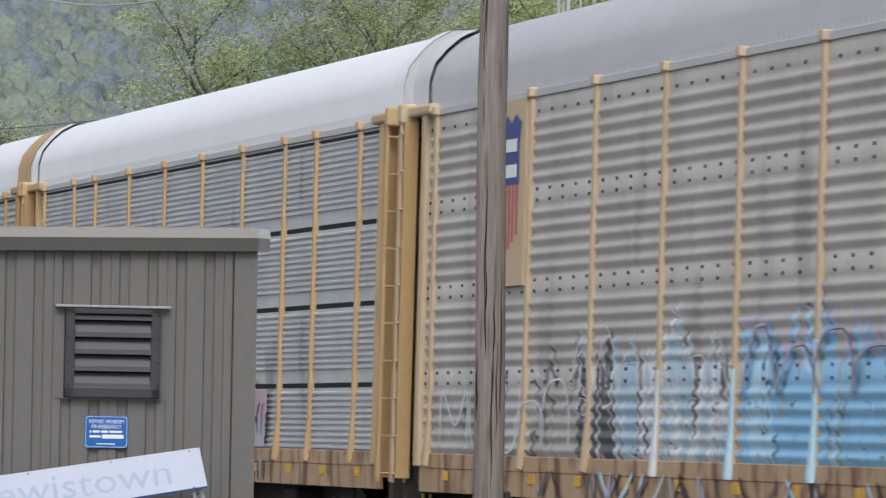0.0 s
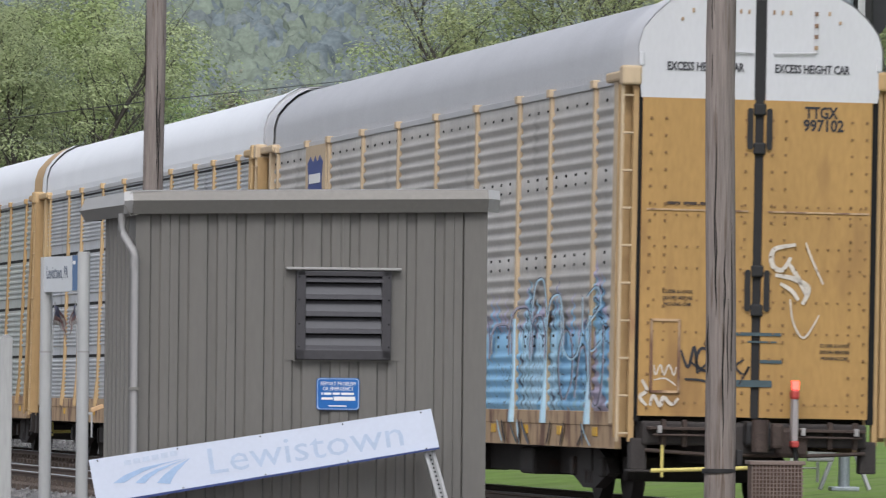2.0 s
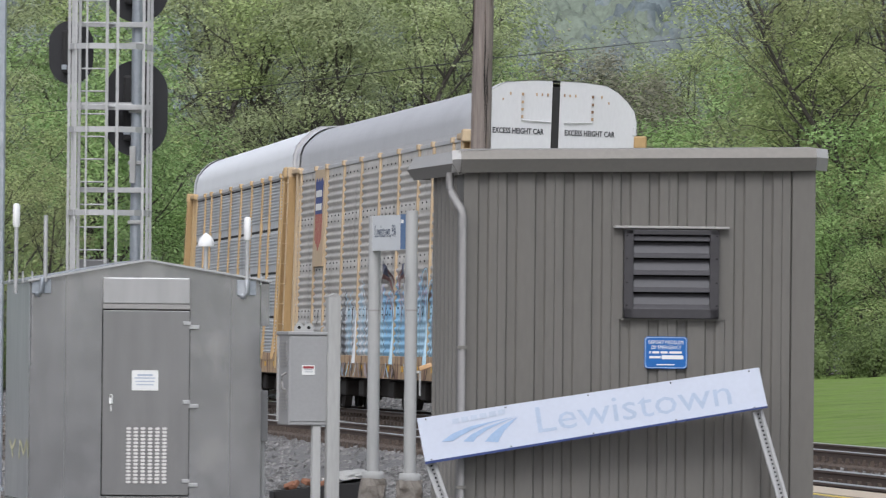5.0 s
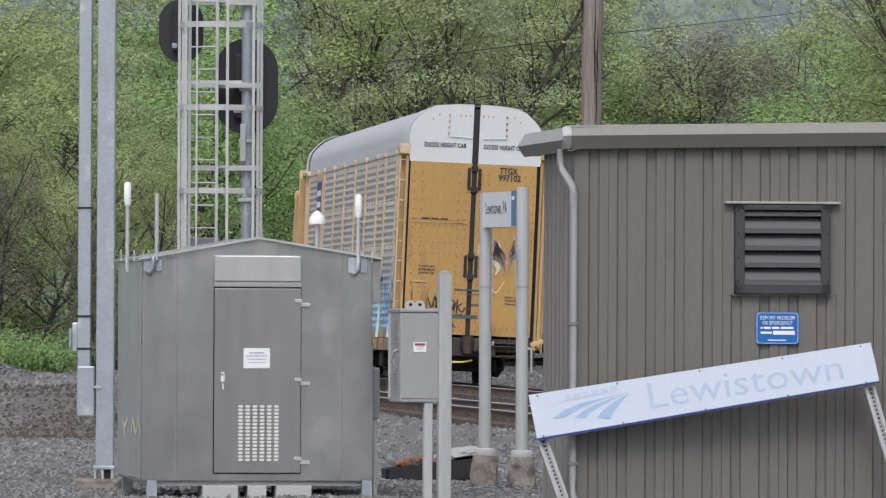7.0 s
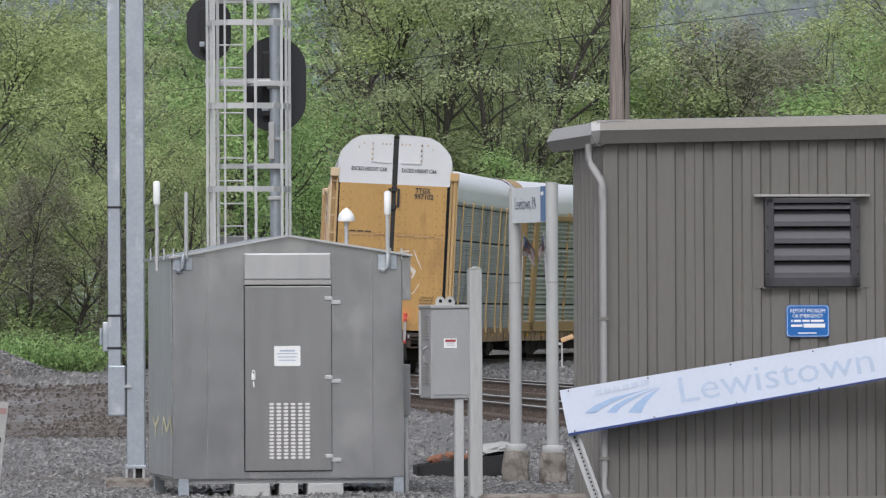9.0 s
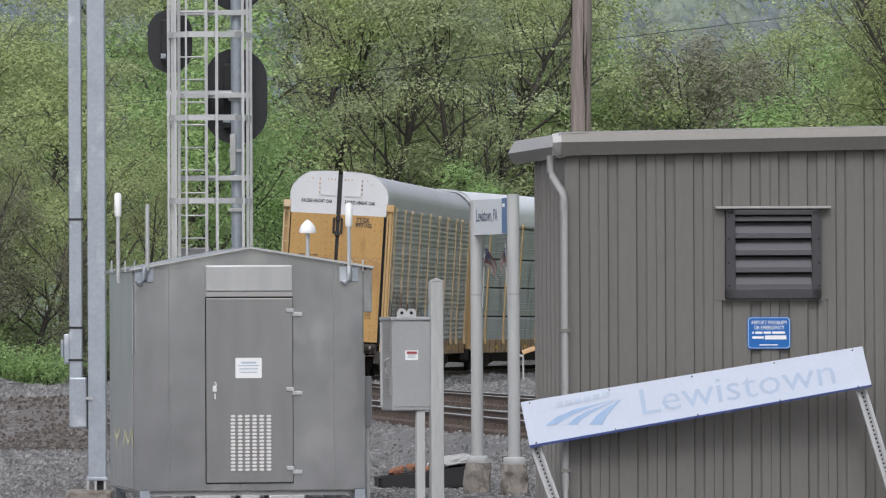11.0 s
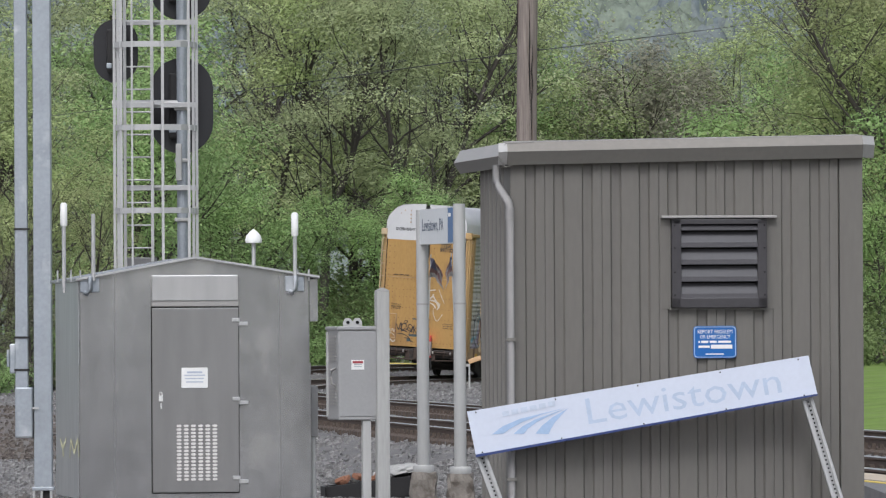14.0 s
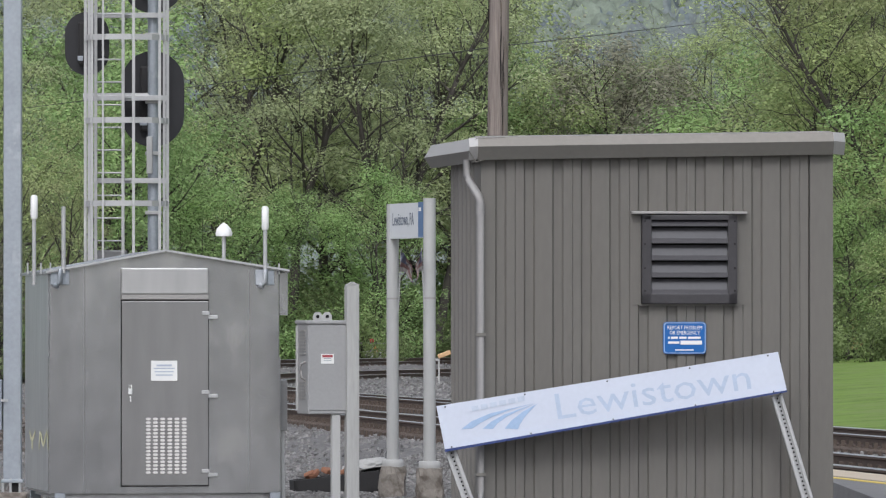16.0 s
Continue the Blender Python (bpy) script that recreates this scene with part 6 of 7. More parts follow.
def make_pole(x, y, top, r0, r1, label):
    e = thing("utility_pole", label, "utility pole", group="utility poles")
    bm = bmesh.new()
    zs = np.linspace(-0.8, top, 24)
    tube(bm, [(x + 0.012 * math.sin(z * 1.3), y, z) for z in zs], [r0 + (r1 - r0) * k / 23 for k in range(24)], 20)
    for v in bm.verts:
        v.co += 0.006 * Vector((noise.noise(v.co * 9), noise.noise(v.co * 9 + Vector((5, 0, 0))), 0))
    part("shaft", bm, POLE_WOOD, e)
    # long drying cracks
    bm = bmesh.new()
    rnd = random.Random(int(x * 10))
    for k in range(14):
        a, z0, l = rnd.uniform(math.pi * 1.05, math.pi * 1.95), rnd.uniform(0, top - 2), rnd.uniform(0.4, 1.6)
        pts = []
        for i in range(7):
            z = z0 + l * i / 6
            r = r0 + (r1 - r0) * (z + 0.8) / (top + 0.8) + 0.003
            b = a + 0.05 * math.sin(i * 1.7 + k)
            pts.append((x + r * math.cos(b), y + r * math.sin(b), z))
        tube(bm, pts, [0.001, 0.004, 0.006, 0.006, 0.005, 0.003, 0.001], 4, False)
    ob = part("cracks", bm, SHADOW_GAP, e)
    ob["kind"] = "stuff"
    return e


p1 = make_pole(4.80, 53.0, 8.5, 0.122, 0.105, "weathered grey-brown wooden utility pole beside the platform")
part("band", tube(bmesh.new(), [(4.80, 53.0, 0.68), (4.80, 53.0, 0.70), (4.80, 53.0, 0.715)], [0.128, 0.131, 0.128], 16), BLACK, p1, "black strap round the pole")
part("bracket", boxed(4.93, 4.98, 52.95, 53.05, 0.74, 0.86, 0.01), BLACK, p1)
make_pole(0.70, 87.0, 12.0, 0.135, 0.118, "weathered grey-brown wooden utility pole behind the shed")


def make_mesh_bin():
    e = thing("mesh_equipment_box", "rusty expanded-metal equipment box by the utility pole", "box")
    x0, x1, y0, y1, z0, z1 = 5.07, 5.48, 53.2, 53.6, 0.0, 0.765
    part("core", boxed(x0 + 0.01, x1 - 0.01, y0 + 0.01, y1, z0, z1 - 0.02, 0.01), RUST, e)
    bm = bmesh.new()
    for k in range(15):
        x = x0 + 0.01 + k * 0.0275
        box(bm, x - 0.004, x + 0.004, y0 - 0.004, y0 + 0.006, z0, z1)
    for k in range(26):
        z = z0 + 0.01 + k * 0.0295
        box(bm, x0, x1, y0 - 0.006, y0 + 0.004, z - 0.004, z + 0.004)
    ob = part("mesh", bm, RUST_LIGHT, e)
    part("rim", boxed(x0 - 0.012, x1 + 0.012, y0 - 0.012, y1, z1 - 0.02, z1 + 0.01, 0.005), RUST_LIGHT, e)


RUST_LIGHT = mat("brown_grey_mesh_steel", (0.22, 0.17, 0.145), 0.8, 0.2, 0.2, 8, 40)
make_mesh_bin()


def make_trough():
    """A black rubber trough with rusty scrap in it, lying on the stones."""
    e = thing("cable_trough", "black trough of rust-coloured scrap lying on the ballast", "trough", Matrix.Translation((-1.30, 80.0, -0.60)) @ pose(0, 0, 0, 0, -4, 8))
    bm = bmesh.new()
    for a in ((-0.42, 0.62, 0.0, 0.04, 0.0, 0.25), (-0.42, 0.62, 0.42, 0.46, 0.0, 0.25), (-0.42, -0.38, 0, 0.46, 0, 0.25), (0.58, 0.62, 0, 0.46, 0, 0.25), (-0.42, 0.62, 0, 0.46, 0, 0.04)):
        box(bm, *a, 0.006)
    for v in bm.verts:
        v.co.z += 0.03 * math.sin(v.co.x * 4)
    part("tub", bm, BLACK, e)
    rnd = random.Random(4)
    for k in range(11):
        x = rnd.uniform(-0.35, 0.3)
        bm = boxed(-0.07, 0.07, -0.05, 0.05, -0.03, 0.03, 0.015)
        s = thing("scrap_lump", "rust-orange scrap lump in the trough" if k < 8 else "pale stone lump in the trough", "scrap", group="lumps in the trough")
        s.matrix_basis = Matrix.Translation((-1.30 + x, 80.1 + rnd.uniform(0, 0.25), -0.34 + rnd.uniform(0, 0.05) + x * 0.07)) @ pose(0, 0, 0, rnd.uniform(-30, 30), rnd.uniform(-30, 30), rnd.uniform(0, 180))
        part("lump", bm, BRICK_RED if k < 8 else BALLAST, s)
    f = thing("rubber_strip", "bent black rubber strip beside the trough", "rubber strip", Matrix.Translation((-0.72, 80.3, -0.52)) @ pose(0, 0, 0, 0, -12, 10))
    part("strip", boxed(-0.18, 0.22, 0, 0.3, 0.0, 0.26, 0.01), BLACK, f)
    rag = thing("crumpled_sheet", "crumpled dull white plastic sheet lying on the trough", "plastic sheet", Matrix.Translation((-0.86, 80.25, -0.26)) @ pose(0, 0, 0, 0, -10, 10))
    bm = bmesh.new()
    bmesh.ops.create_icosphere(bm, subdivisions=3, radius=1.0)
    for v in bm.verts:
        v.co = Vector((v.co.x * 0.30, v.co.y * 0.16, max(v.co.z, -0.1) * 0.10)) * (1 + 0.35 * noise.noise(v.co * 2.4) + 0.15 * noise.noise(v.co * 6))
    part("sheet", bm, PALE_POST, rag)


make_trough()


def make_marker():
    e = thing("hanging_tag", "small orange-tipped tag clipped to the sign post", "tag")
    part("clip", boxed(-0.10, -0.035, 76.58, 76.62, 0.99, 1.02, 0.004), GREY_POST, e)
    part("strap", boxed(-0.055, -0.035, 76.585, 76.61, 0.74, 1.02, 0.004), GREY_POST, e)
    part("blade", boxed(-0.075, 0.075, -0.035, 0.035, -0.026, 0.026, 0.010, m=Matrix.Translation((0.015, 76.6, 1.065)) @ pose(0, 0, 0, 0, -20, 0)), ORANGE_PALE, e)


ORANGE_PALE = mat("faded_orange_blade", (0.60, 0.38, 0.20), 0.5)
make_marker()


def make_warning_sign():
    """A folding warning board at the edge of the yard."""
    at = Matrix.Translation((-4.73, 55.0, -0.45)) @ pose(0, 0, 0, 0, 0, 4)
    e = thing("folding_warning_sign", "white folding warning board with red ring, on the gravel", "sign", at)
    m = pose(0, 0, 0, -8, 0, 0) @ pose(0, 0, 0, 0, 6, 0)
    part("board", boxed(-0.45, 0.16, -0.01, 0.01, 0.0, 1.12, 0.006, m=m), WHITE_DULL, e)
    face = m @ Matrix(((1, 0, 0, 0), (0, 0, -1, -0.011), (0, 1, 0, 0), (0, 0, 0, 1)))
    part("red_band", boxed(-0.44, 0.15, 1.02, 1.07, 0, 0.002, m=face), STRIPE_PALE, e)
    lettering("NO", 0.19, face @ Matrix.Translation((-0.02, 0.92, 0)), SPRAY_BLACK, e, width=0.2, depth=0.002)
    part("writing", boxed(-0.40, 0.13, 0.79, 0.83, 0, 0.002, m=face), SPRAY_BLACK, e)
    bm = bmesh.new()
    ring = [(0.27 * math.cos(a), 0.27 * math.sin(a)) for a in np.linspace(0, 2 * math.pi, 30)]
    stroke(bm, [(-0.17 + x, 0.45 + y) for x, y in ring], 0.06, face, 0.003)
    part("red_ring", bm, STRIPE_PALE, e)
    part("lower_writing", boxed(-0.40, 0.10, 0.10, 0.13, 0, 0.002, m=face), SPRAY_BLACK, e)
    part("back_leg", boxed(-0.45, 0.16, 0.25, 0.27, 0.0, 1.08, 0.006, m=pose(0, 0, 0, 6, 0, 0)), WHITE_DULL, e)


WHITE_DULL = mat("dull_white_board", (0.29, 0.285, 0.27), 0.6, 0.0, 0.15, 4, 30)
make_warning_sign()


def make_far_blocks():
    """Pale concrete blocks with a pipe railing behind them, past the outer track."""
    rnd = random.Random(3)
    spots = [(-3.30 + 0.30 * k, 268.0) for k in range(5)] + [(-5.55, 268.0), (-5.22, 268.2), (-4.95, 268.0), (-4.62, 268.1)]
    for x, y in spots:
        h = rnd.uniform(0.62, 0.80)
        t = thing("concrete_block", "pale weathered concrete block beyond the far rails", "concrete block", Matrix.Translation((x, y, ground_z(x, y) + 0.02)) @ pose(0, 0, 0, 0, 0, rnd.uniform(-12, 12)), group="blocks beyond the rails")
        bm = boxed(-0.14, 0.14, -0.15, 0.15, -0.1, h, 0.04)
        for v in bm.verts:
            v.co.x += 0.02 * noise.noise(v.co * 5 + Vector((x, 0, 0)))
        part("block", bm, CONCRETE_PALE, t)
    rail = thing("pipe_railing", "grey pipe railing behind the concrete blocks", "railing")
    z = ground_z(-2.7, 268.8)
    for x in (-3.3, -2.75, -2.05):
        part("post", tube(bmesh.new(), [(x, 268.8, z - 0.1), (x, 268.8, z + 1.0)], 0.025, 6), GREY_POST, rail)
    for h in (0.98, 0.72):
        part("pipe", tube(bmesh.new(), [(-3.3, 268.8, z + h), (-2.05, 268.8, z + h)], 0.02, 6), GREY_POST, rail)
    t = thing("orange_marker", "orange and red marker leaning on the blocks", "marker", Matrix.Translation((-2.66, 267.75, ground_z(-2.66, 267.75))))
    part("staff", tube(bmesh.new(), [(0.10, 0, -0.1), (-0.02, 0.05, 0.95)], 0.035, 6), ORANGE, t)
    part("arm", tube(bmesh.new(), [(-0.02, 0.05, 0.9), (0.16, 0.05, 0.62)], 0.03, 6), ORANGE, t)
    part("ball", tube(bmesh.new(), [(-0.10, 0.05, 0.98), (-0.10, 0.05, 1.03), (-0.10, 0.05, 1.12), (-0.10, 0.05, 1.16)], [0.02, 0.08, 0.08, 0.02], 8), RED, t)


make_far_blocks()


def make_wires():
    for a, b, sag, label in (((-19.3, 232, 8.3), (0.70, 87.0, 4.92), 0.05, "thin black overhead wire"), ((0.70, 87.0, 4.92), (10.5, 215, 11.3), 0.02, "thin black overhead wire"),
                             ((0.70, 87.0, 7.4), (4.80, 53.0, 6.2), 1.18, "sagging twisted pale grey wire"), ((-24.0, 236, 12.5), (0.70, 87.0, 7.6), 0.6, "thin black overhead wire")):
        pts = []
        for i in range(25):
            f = i / 24
            pts.append(tuple(a[c] + (b[c] - a[c]) * f - (sag * 4 * f * (1 - f) if c == 2 else 0) for c in range(3)))
        w = ob_mesh("overhead_wire", tube(bmesh.new(), pts, 0.010 if "twisted" in label else 0.007, 5), GREY_POST if "twisted" in label else BLACK)
        tagged(w, label + " strung over the tracks", "wire", "overhead wires")


make_wires()


# ---- stones ----
def heap_z(x, y):
    return 1.0 * math.exp(-3.2 * (x * x + y * y)) - 0.1


def make_stones():
    """Loose ballast stones where the yard and the bed lie nearest."""
    rnd = np.random.default_rng(7)
    # a crushed stone: a rough three-sided foot under a smaller twisted top
    foot = np.array([(math.cos(q), math.sin(q), -0.5) for q in (0.0, 2.1, 4.2)])
    lid = np.array([(0.72 * math.cos(q), 0.72 * math.sin(q), 0.55) for q in (0.6, 2.7, 4.8)])
    base = np.concatenate([foot, lid])
    tri = np.array([(0, 1, 4), (0, 4, 3), (1, 2, 5), (1, 5, 4), (2, 0, 3), (2, 3, 5), (3, 4, 5)])
    spots = []
    for x0, x1, y0, y1, n in ((-6.6, -0.2, 50, 92, 9000), (-2.5, 4.5, 70, 112, 5000), (-9.0, -2.0, 92, 140, 5000), (2.5, 8.0, 60, 108, 3000), (-8.5, 1.5, 150, 262, 5000), (-16, -5.2, 90, 200, 4500), (-2.7, 0.8, 72, 92, 17000), (-6.2, -3.6, 58, 72, 6000), (-10, -4.4, 56, 110, 10000)):
        for _ in range(n):
            spots.append((rnd.uniform(x0, x1), rnd.uniform(y0, y1)))
    heap = []
    for _ in range(2600):
        u, v = rnd.uniform(-0.9, 0.9, 2)
        heap.append((-16.8 + 3.4 * u, 192 + 3.0 * v, ground_z(-16.8, 192) + heap_z(u, v) + 0.06))
    vs, fs = [], []
    for x, y, z in heap:
        r = rnd.uniform(0.04, 0.09)
        fs.append(tri + 6 * len(vs))
        vs.append(base * r * rnd.uniform(0.7, 1.3, (6, 1)) + rnd.normal(0, r * 0.15, (6, 3)) + (x, y, z))
    clods_v, clods_f = [], []
    for k, (x, y) in enumerate(spots):
        if y < 66 and x > -1.8 and y < 51:
            continue
        r = rnd.uniform(0.017, 0.042) * (1.2 if y > 92 else 1.0) * (1.5 if y > 150 else 1.0)
        turn = rnd.uniform(0, 6.28)
        spin = np.array([(math.cos(turn), -math.sin(turn), 0), (math.sin(turn), math.cos(turn), 0), (0, 0, 1)])
        p = (base * (1, rnd.uniform(0.6, 1.0), rnd.uniform(0.7, 1.2)) * r * rnd.uniform(0.75, 1.25, (6, 1)) + rnd.normal(0, r * 0.13, (6, 3))) @ spin.T
        p += (x, y, sheet_z(x, y) + r * 0.4)
        if x < -5.0 and 107 < y < 172 and beside(x, y) < -7.0:
            clods_f.append(tri + 6 * len(clods_v))
            clods_v.append(p)
            continue
        fs.append(tri + 6 * len(vs))
        vs.append(p)
    me = bpy.data.meshes.new("dirt_clods")
    me.from_pydata(np.concatenate(clods_v).tolist(), [], np.concatenate(clods_f).tolist())
    me.materials.append(CLOD)
    tagged(new("dirt_clods", me), "loose brown dirt clods and stones in the yard", "dirt", kind="stuff")
    me = bpy.data.meshes.new("ballast_stones")
    me.from_pydata(np.concatenate(vs).tolist(), [], np.concatenate(fs).tolist())
    me.materials.append(STONE)
    tagged(new("ballast_stones", me), "loose grey crushed ballast stones", "ballast", kind="stuff")


CLOD = mat("brown_dirt_clod", (0.13, 0.112, 0.098), 0.95, 0.0, 0.45, 3, 20, 0.3, island=1.0)
STONE = mat("crushed_stone", (0.24, 0.235, 0.229), 0.9, 0.0, 0.45, 3, 20, 0.3, island=1.2)
make_stones()


def make_gravel_heap():
    bm = bmesh.new()
    bmesh.ops.create_grid(bm, x_segments=60, y_segments=40, size=1.0)
    for v in bm.verts:
        r = v.co.x ** 2 + v.co.y ** 2
        v.co = Vector((v.co.x * 3.4, v.co.y * 3.0, 1.0 * math.exp(-3.2 * r) - 0.1 + 0.08 * noise.noise(v.co * 6) + 0.09 * random.random()))
    ob = ob_mesh("gravel_heap", bm, GRAVEL, None, Matrix.Translation((-16.8, 192, ground_z(-16.8, 192))))
    tagged(ob, "heap of grey gravel at the edge of the yard", "gravel heap", kind="stuff")


make_gravel_heap()


# ---- woods ----
def branch_paths(rnd, h, spread, limbs, start):
    """The lines of a trunk, its limbs and twigs, with their thickness."""
    out = []
    trunk = [np.array([0.0, 0.0, -0.3])]
    n = 9
    d = np.array([rnd.normal(0, 0.05), rnd.normal(0, 0.05), 1.0])
    for i in range(n):
        d = d + np.array([rnd.normal(0, 0.10), rnd.normal(0, 0.10), 0])
        trunk.append(trunk[-1] + d / np.linalg.norm(d) * h * 0.88 / n)
    r0 = h * 0.0135
    out.append((trunk, [r0 * (1 - 0.88 * i / n) for i in range(n + 1)], 0))
    for k in range(limbs):
        f = start + (0.97 - start) * (k + rnd.uniform(0, 1)) / limbs
        i = min(int(f * n), n - 1)
        p = trunk[i] + (trunk[i + 1] - trunk[i]) * (f * n - i)
        a = k * 2.4 + rnd.normal(0, 0.4)
        up = rnd.uniform(0.35, 0.95) + 0.5 * f
        length = spread * (1.05 - 0.62 * abs(f - 0.45) - 0.25 * f) * rnd.uniform(0.75, 1.15)
        d = np.array([math.cos(a), math.sin(a), up])
        line = [p]
        for j in range(6):
            d = d + rnd.normal(0, 0.16, 3) + np.array([0, 0, 0.06])
            line.append(line[-1] + d / np.linalg.norm(d) * length / 6)
        rl = r0 * (1 - 0.80 * f) * 0.5
        out.append((line, [rl * (1 - 0.85 * j / 6) for j in range(7)], 1))
        for q in range(6):
            j = rnd.integers(1, 6)
            d2 = (line[j + 1] - line[j]) / np.linalg.norm(line[j + 1] - line[j]) + rnd.normal(0, 0.65, 3)
            sub = [line[j]]
            for w in range(4):
                d2 = d2 + rnd.normal(0, 0.25, 3) + np.array([0, 0, 0.08])
                sub.append(sub[-1] + d2 / np.linalg.norm(d2) * length * 0.13)
            out.append((sub, [rl * 0.42 * (1 - 0.2 * w) * 0.8 for w in range(5)], 2))
            for u in range(1):
                w = rnd.integers(1, 4)
                d3 = d2 + rnd.normal(0, 0.8, 3)
                tw = [sub[w]]
                for _ in range(2):
                    d3 = d3 + rnd.normal(0, 0.25, 3)
                    tw.append(tw[-1] + d3 / np.linalg.norm(d3) * length * 0.10)
                out.append((tw, [rl * 0.2, rl * 0.15, rl * 0.08], 3))
    return out


def leaf_cards(rnd, centres, sizes, hub=None, wild=0.55):
    """Small pointed leaf sprays that face up and outwards from the hub."""
    n = len(centres)
    out = np.zeros((n, 3)) if hub is None else centres - hub
    out /= np.linalg.norm(out, axis=1)[:, None] + 1e-6
    nrm = out * 0.75 + (0, 0, 0.7) + rnd.normal(0, wild, (n, 3))
    nrm /= np.linalg.norm(nrm, axis=1)[:, None]
    u = np.cross(nrm, rnd.normal(size=(n, 3)))
    u /= np.linalg.norm(u, axis=1)[:, None]
    v = np.cross(nrm, u)
    a = (sizes * rnd.uniform(0.7, 1.3, n))[:, None]
    p = np.stack([centres - u * a - v * a * 0.6, centres + u * a - v * a * 0.5, centres + v * a + u * a * 0.1], 1).reshape(-1, 3)
    f = np.arange(3 * n).reshape(-1, 3)
    return p, f


def mesh_from(name, p, f, material):
    me = bpy.data.meshes.new(name)
    me.vertices.add(len(p))
    me.vertices.foreach_set("co", np.asarray(p, np.float32).ravel())
    k = f.shape[1]
    me.loops.add(f.size)
    me.loops.foreach_set("vertex_index", f.astype(np.int32).ravel())
    me.polygons.add(len(f))
    me.polygons.foreach_set("loop_start", np.arange(0, f.size, k, dtype=np.int32))
    me.update(calc_edges=True)
    me.validate()
    me.materials.append(material)
    return me


def make_tree(seed, h, spread, limbs, start, clumps, leaves, size, material, label, pad=(0.62, 0.26), low=0.0):
    """A trunk with limbs and twigs; the leaves hang in flat sprays round the twig ends."""
    rnd = np.random.default_rng(seed)
    e = thing("tree", label, "tree", group="trees of the wood")
    paths = branch_paths(rnd, h, spread, limbs, start)
    bm = bmesh.new()
    for pts, radii, level in paths:
        if level < 3:
            tube(bm, [tuple(p) for p in pts], [max(r, 0.007) for r in radii], (7, 4, 3)[level], False)
    part("trunk", bm, BARK, e, "grey-brown trunk and limbs")
    tips = np.array([p for pts, _, level in paths if level >= 2 for p in pts[2:]] + [pts[-1] for pts, _, level in paths if level == 1])
    tips = tips[tips[:, 2] > low]
    hubs = tips[rnd.choice(len(tips), clumps, replace=clumps > len(tips))] + rnd.normal(0, 0.15, (clumps, 3))
    scale = rnd.uniform(0.5, 1.6, clumps)
    share = scale ** 2 / np.sum(scale ** 2)
    pick = rnd.choice(clumps, leaves, p=share)
    d = rnd.normal(0, 1, (leaves, 3)) * (pad[0], pad[0], pad[1]) * 0.48 * scale[pick][:, None]
    # a spray droops a little towards its rim
    d[:, 2] -= 0.28 * (d[:, 0] ** 2 + d[:, 1] ** 2) / (pad[0] * scale[pick])
    c = hubs[pick] + d
    p, f = leaf_cards(rnd, c, size * rnd.uniform(0.7, 1.25, leaves), hubs[pick] - (0, 0, 0.5), 0.28)
    ob = new("crown", mesh_from("crown", p, f, material))
    ob.parent = e
    return e


def make_bush(seed, r, h, leaves, size, material, label):
    rnd = np.random.default_rng(seed)
    e = thing("bush", label, "bush", group="bushes at the wood's edge")
    bm = bmesh.new()
    tips = []
    for k in range(14):
        a, s = rnd.uniform(0, 6.28), rnd.uniform(0.3, 1.0)
        pts = [(0.1 * math.cos(a), 0.1 * math.sin(a), -0.1)]
        for j in range(1, 5):
            f = j / 4
            pts.append((r * s * f * math.cos(a) + rnd.normal(0, 0.08), r * s * f * math.sin(a) + rnd.normal(0, 0.08), h * (1 - 0.5 * s) * f ** 0.8))
            tips.append(pts[-1])
        tube(bm, pts, [0.03, 0.025, 0.02, 0.012, 0.006], 4, False)
    part("brushwood", bm, BARK, e)
    tips = np.array(tips)
    c = tips[rnd.choice(len(tips), leaves)] + rnd.normal(0, 0.32, (leaves, 3)) * (r * 0.7, r * 0.7, h * 0.3)
    c[:, 2] = np.abs(c[:, 2])
    p, f = leaf_cards(rnd, c, np.full(leaves, size), np.array((0, 0, h * 0.3)))
    ob = new("leaves", mesh_from("leaves", p, f, material))
    ob.parent = e
    return e


# Tree greens paled and greyed: some of the haze is put into them.
LEAF_YELLOW = leaf_mat("spring_yellow_green_leaves", (0.30, 0.37, 0.165), (0.50, 0.57, 0.28))
LEAF_OLIVE = leaf_mat("olive_spring_leaves", (0.31, 0.36, 0.20), (0.50, 0.555, 0.31))
LEAF_BRIGHT = leaf_mat("bright_green_leaves", (0.25, 0.38, 0.155), (0.45, 0.60, 0.26))
LEAF_BROWN = leaf_mat("brown_green_needles", (0.235, 0.23, 0.18), (0.35, 0.345, 0.25), 0.35)
LEAF_BUD = leaf_mat("tan_green_buds", (0.31, 0.345, 0.175), (0.45, 0.495, 0.25))
LEAF_UNDER = leaf_mat("dull_green_undergrowth", (0.17, 0.225, 0.10), (0.30, 0.375, 0.165))

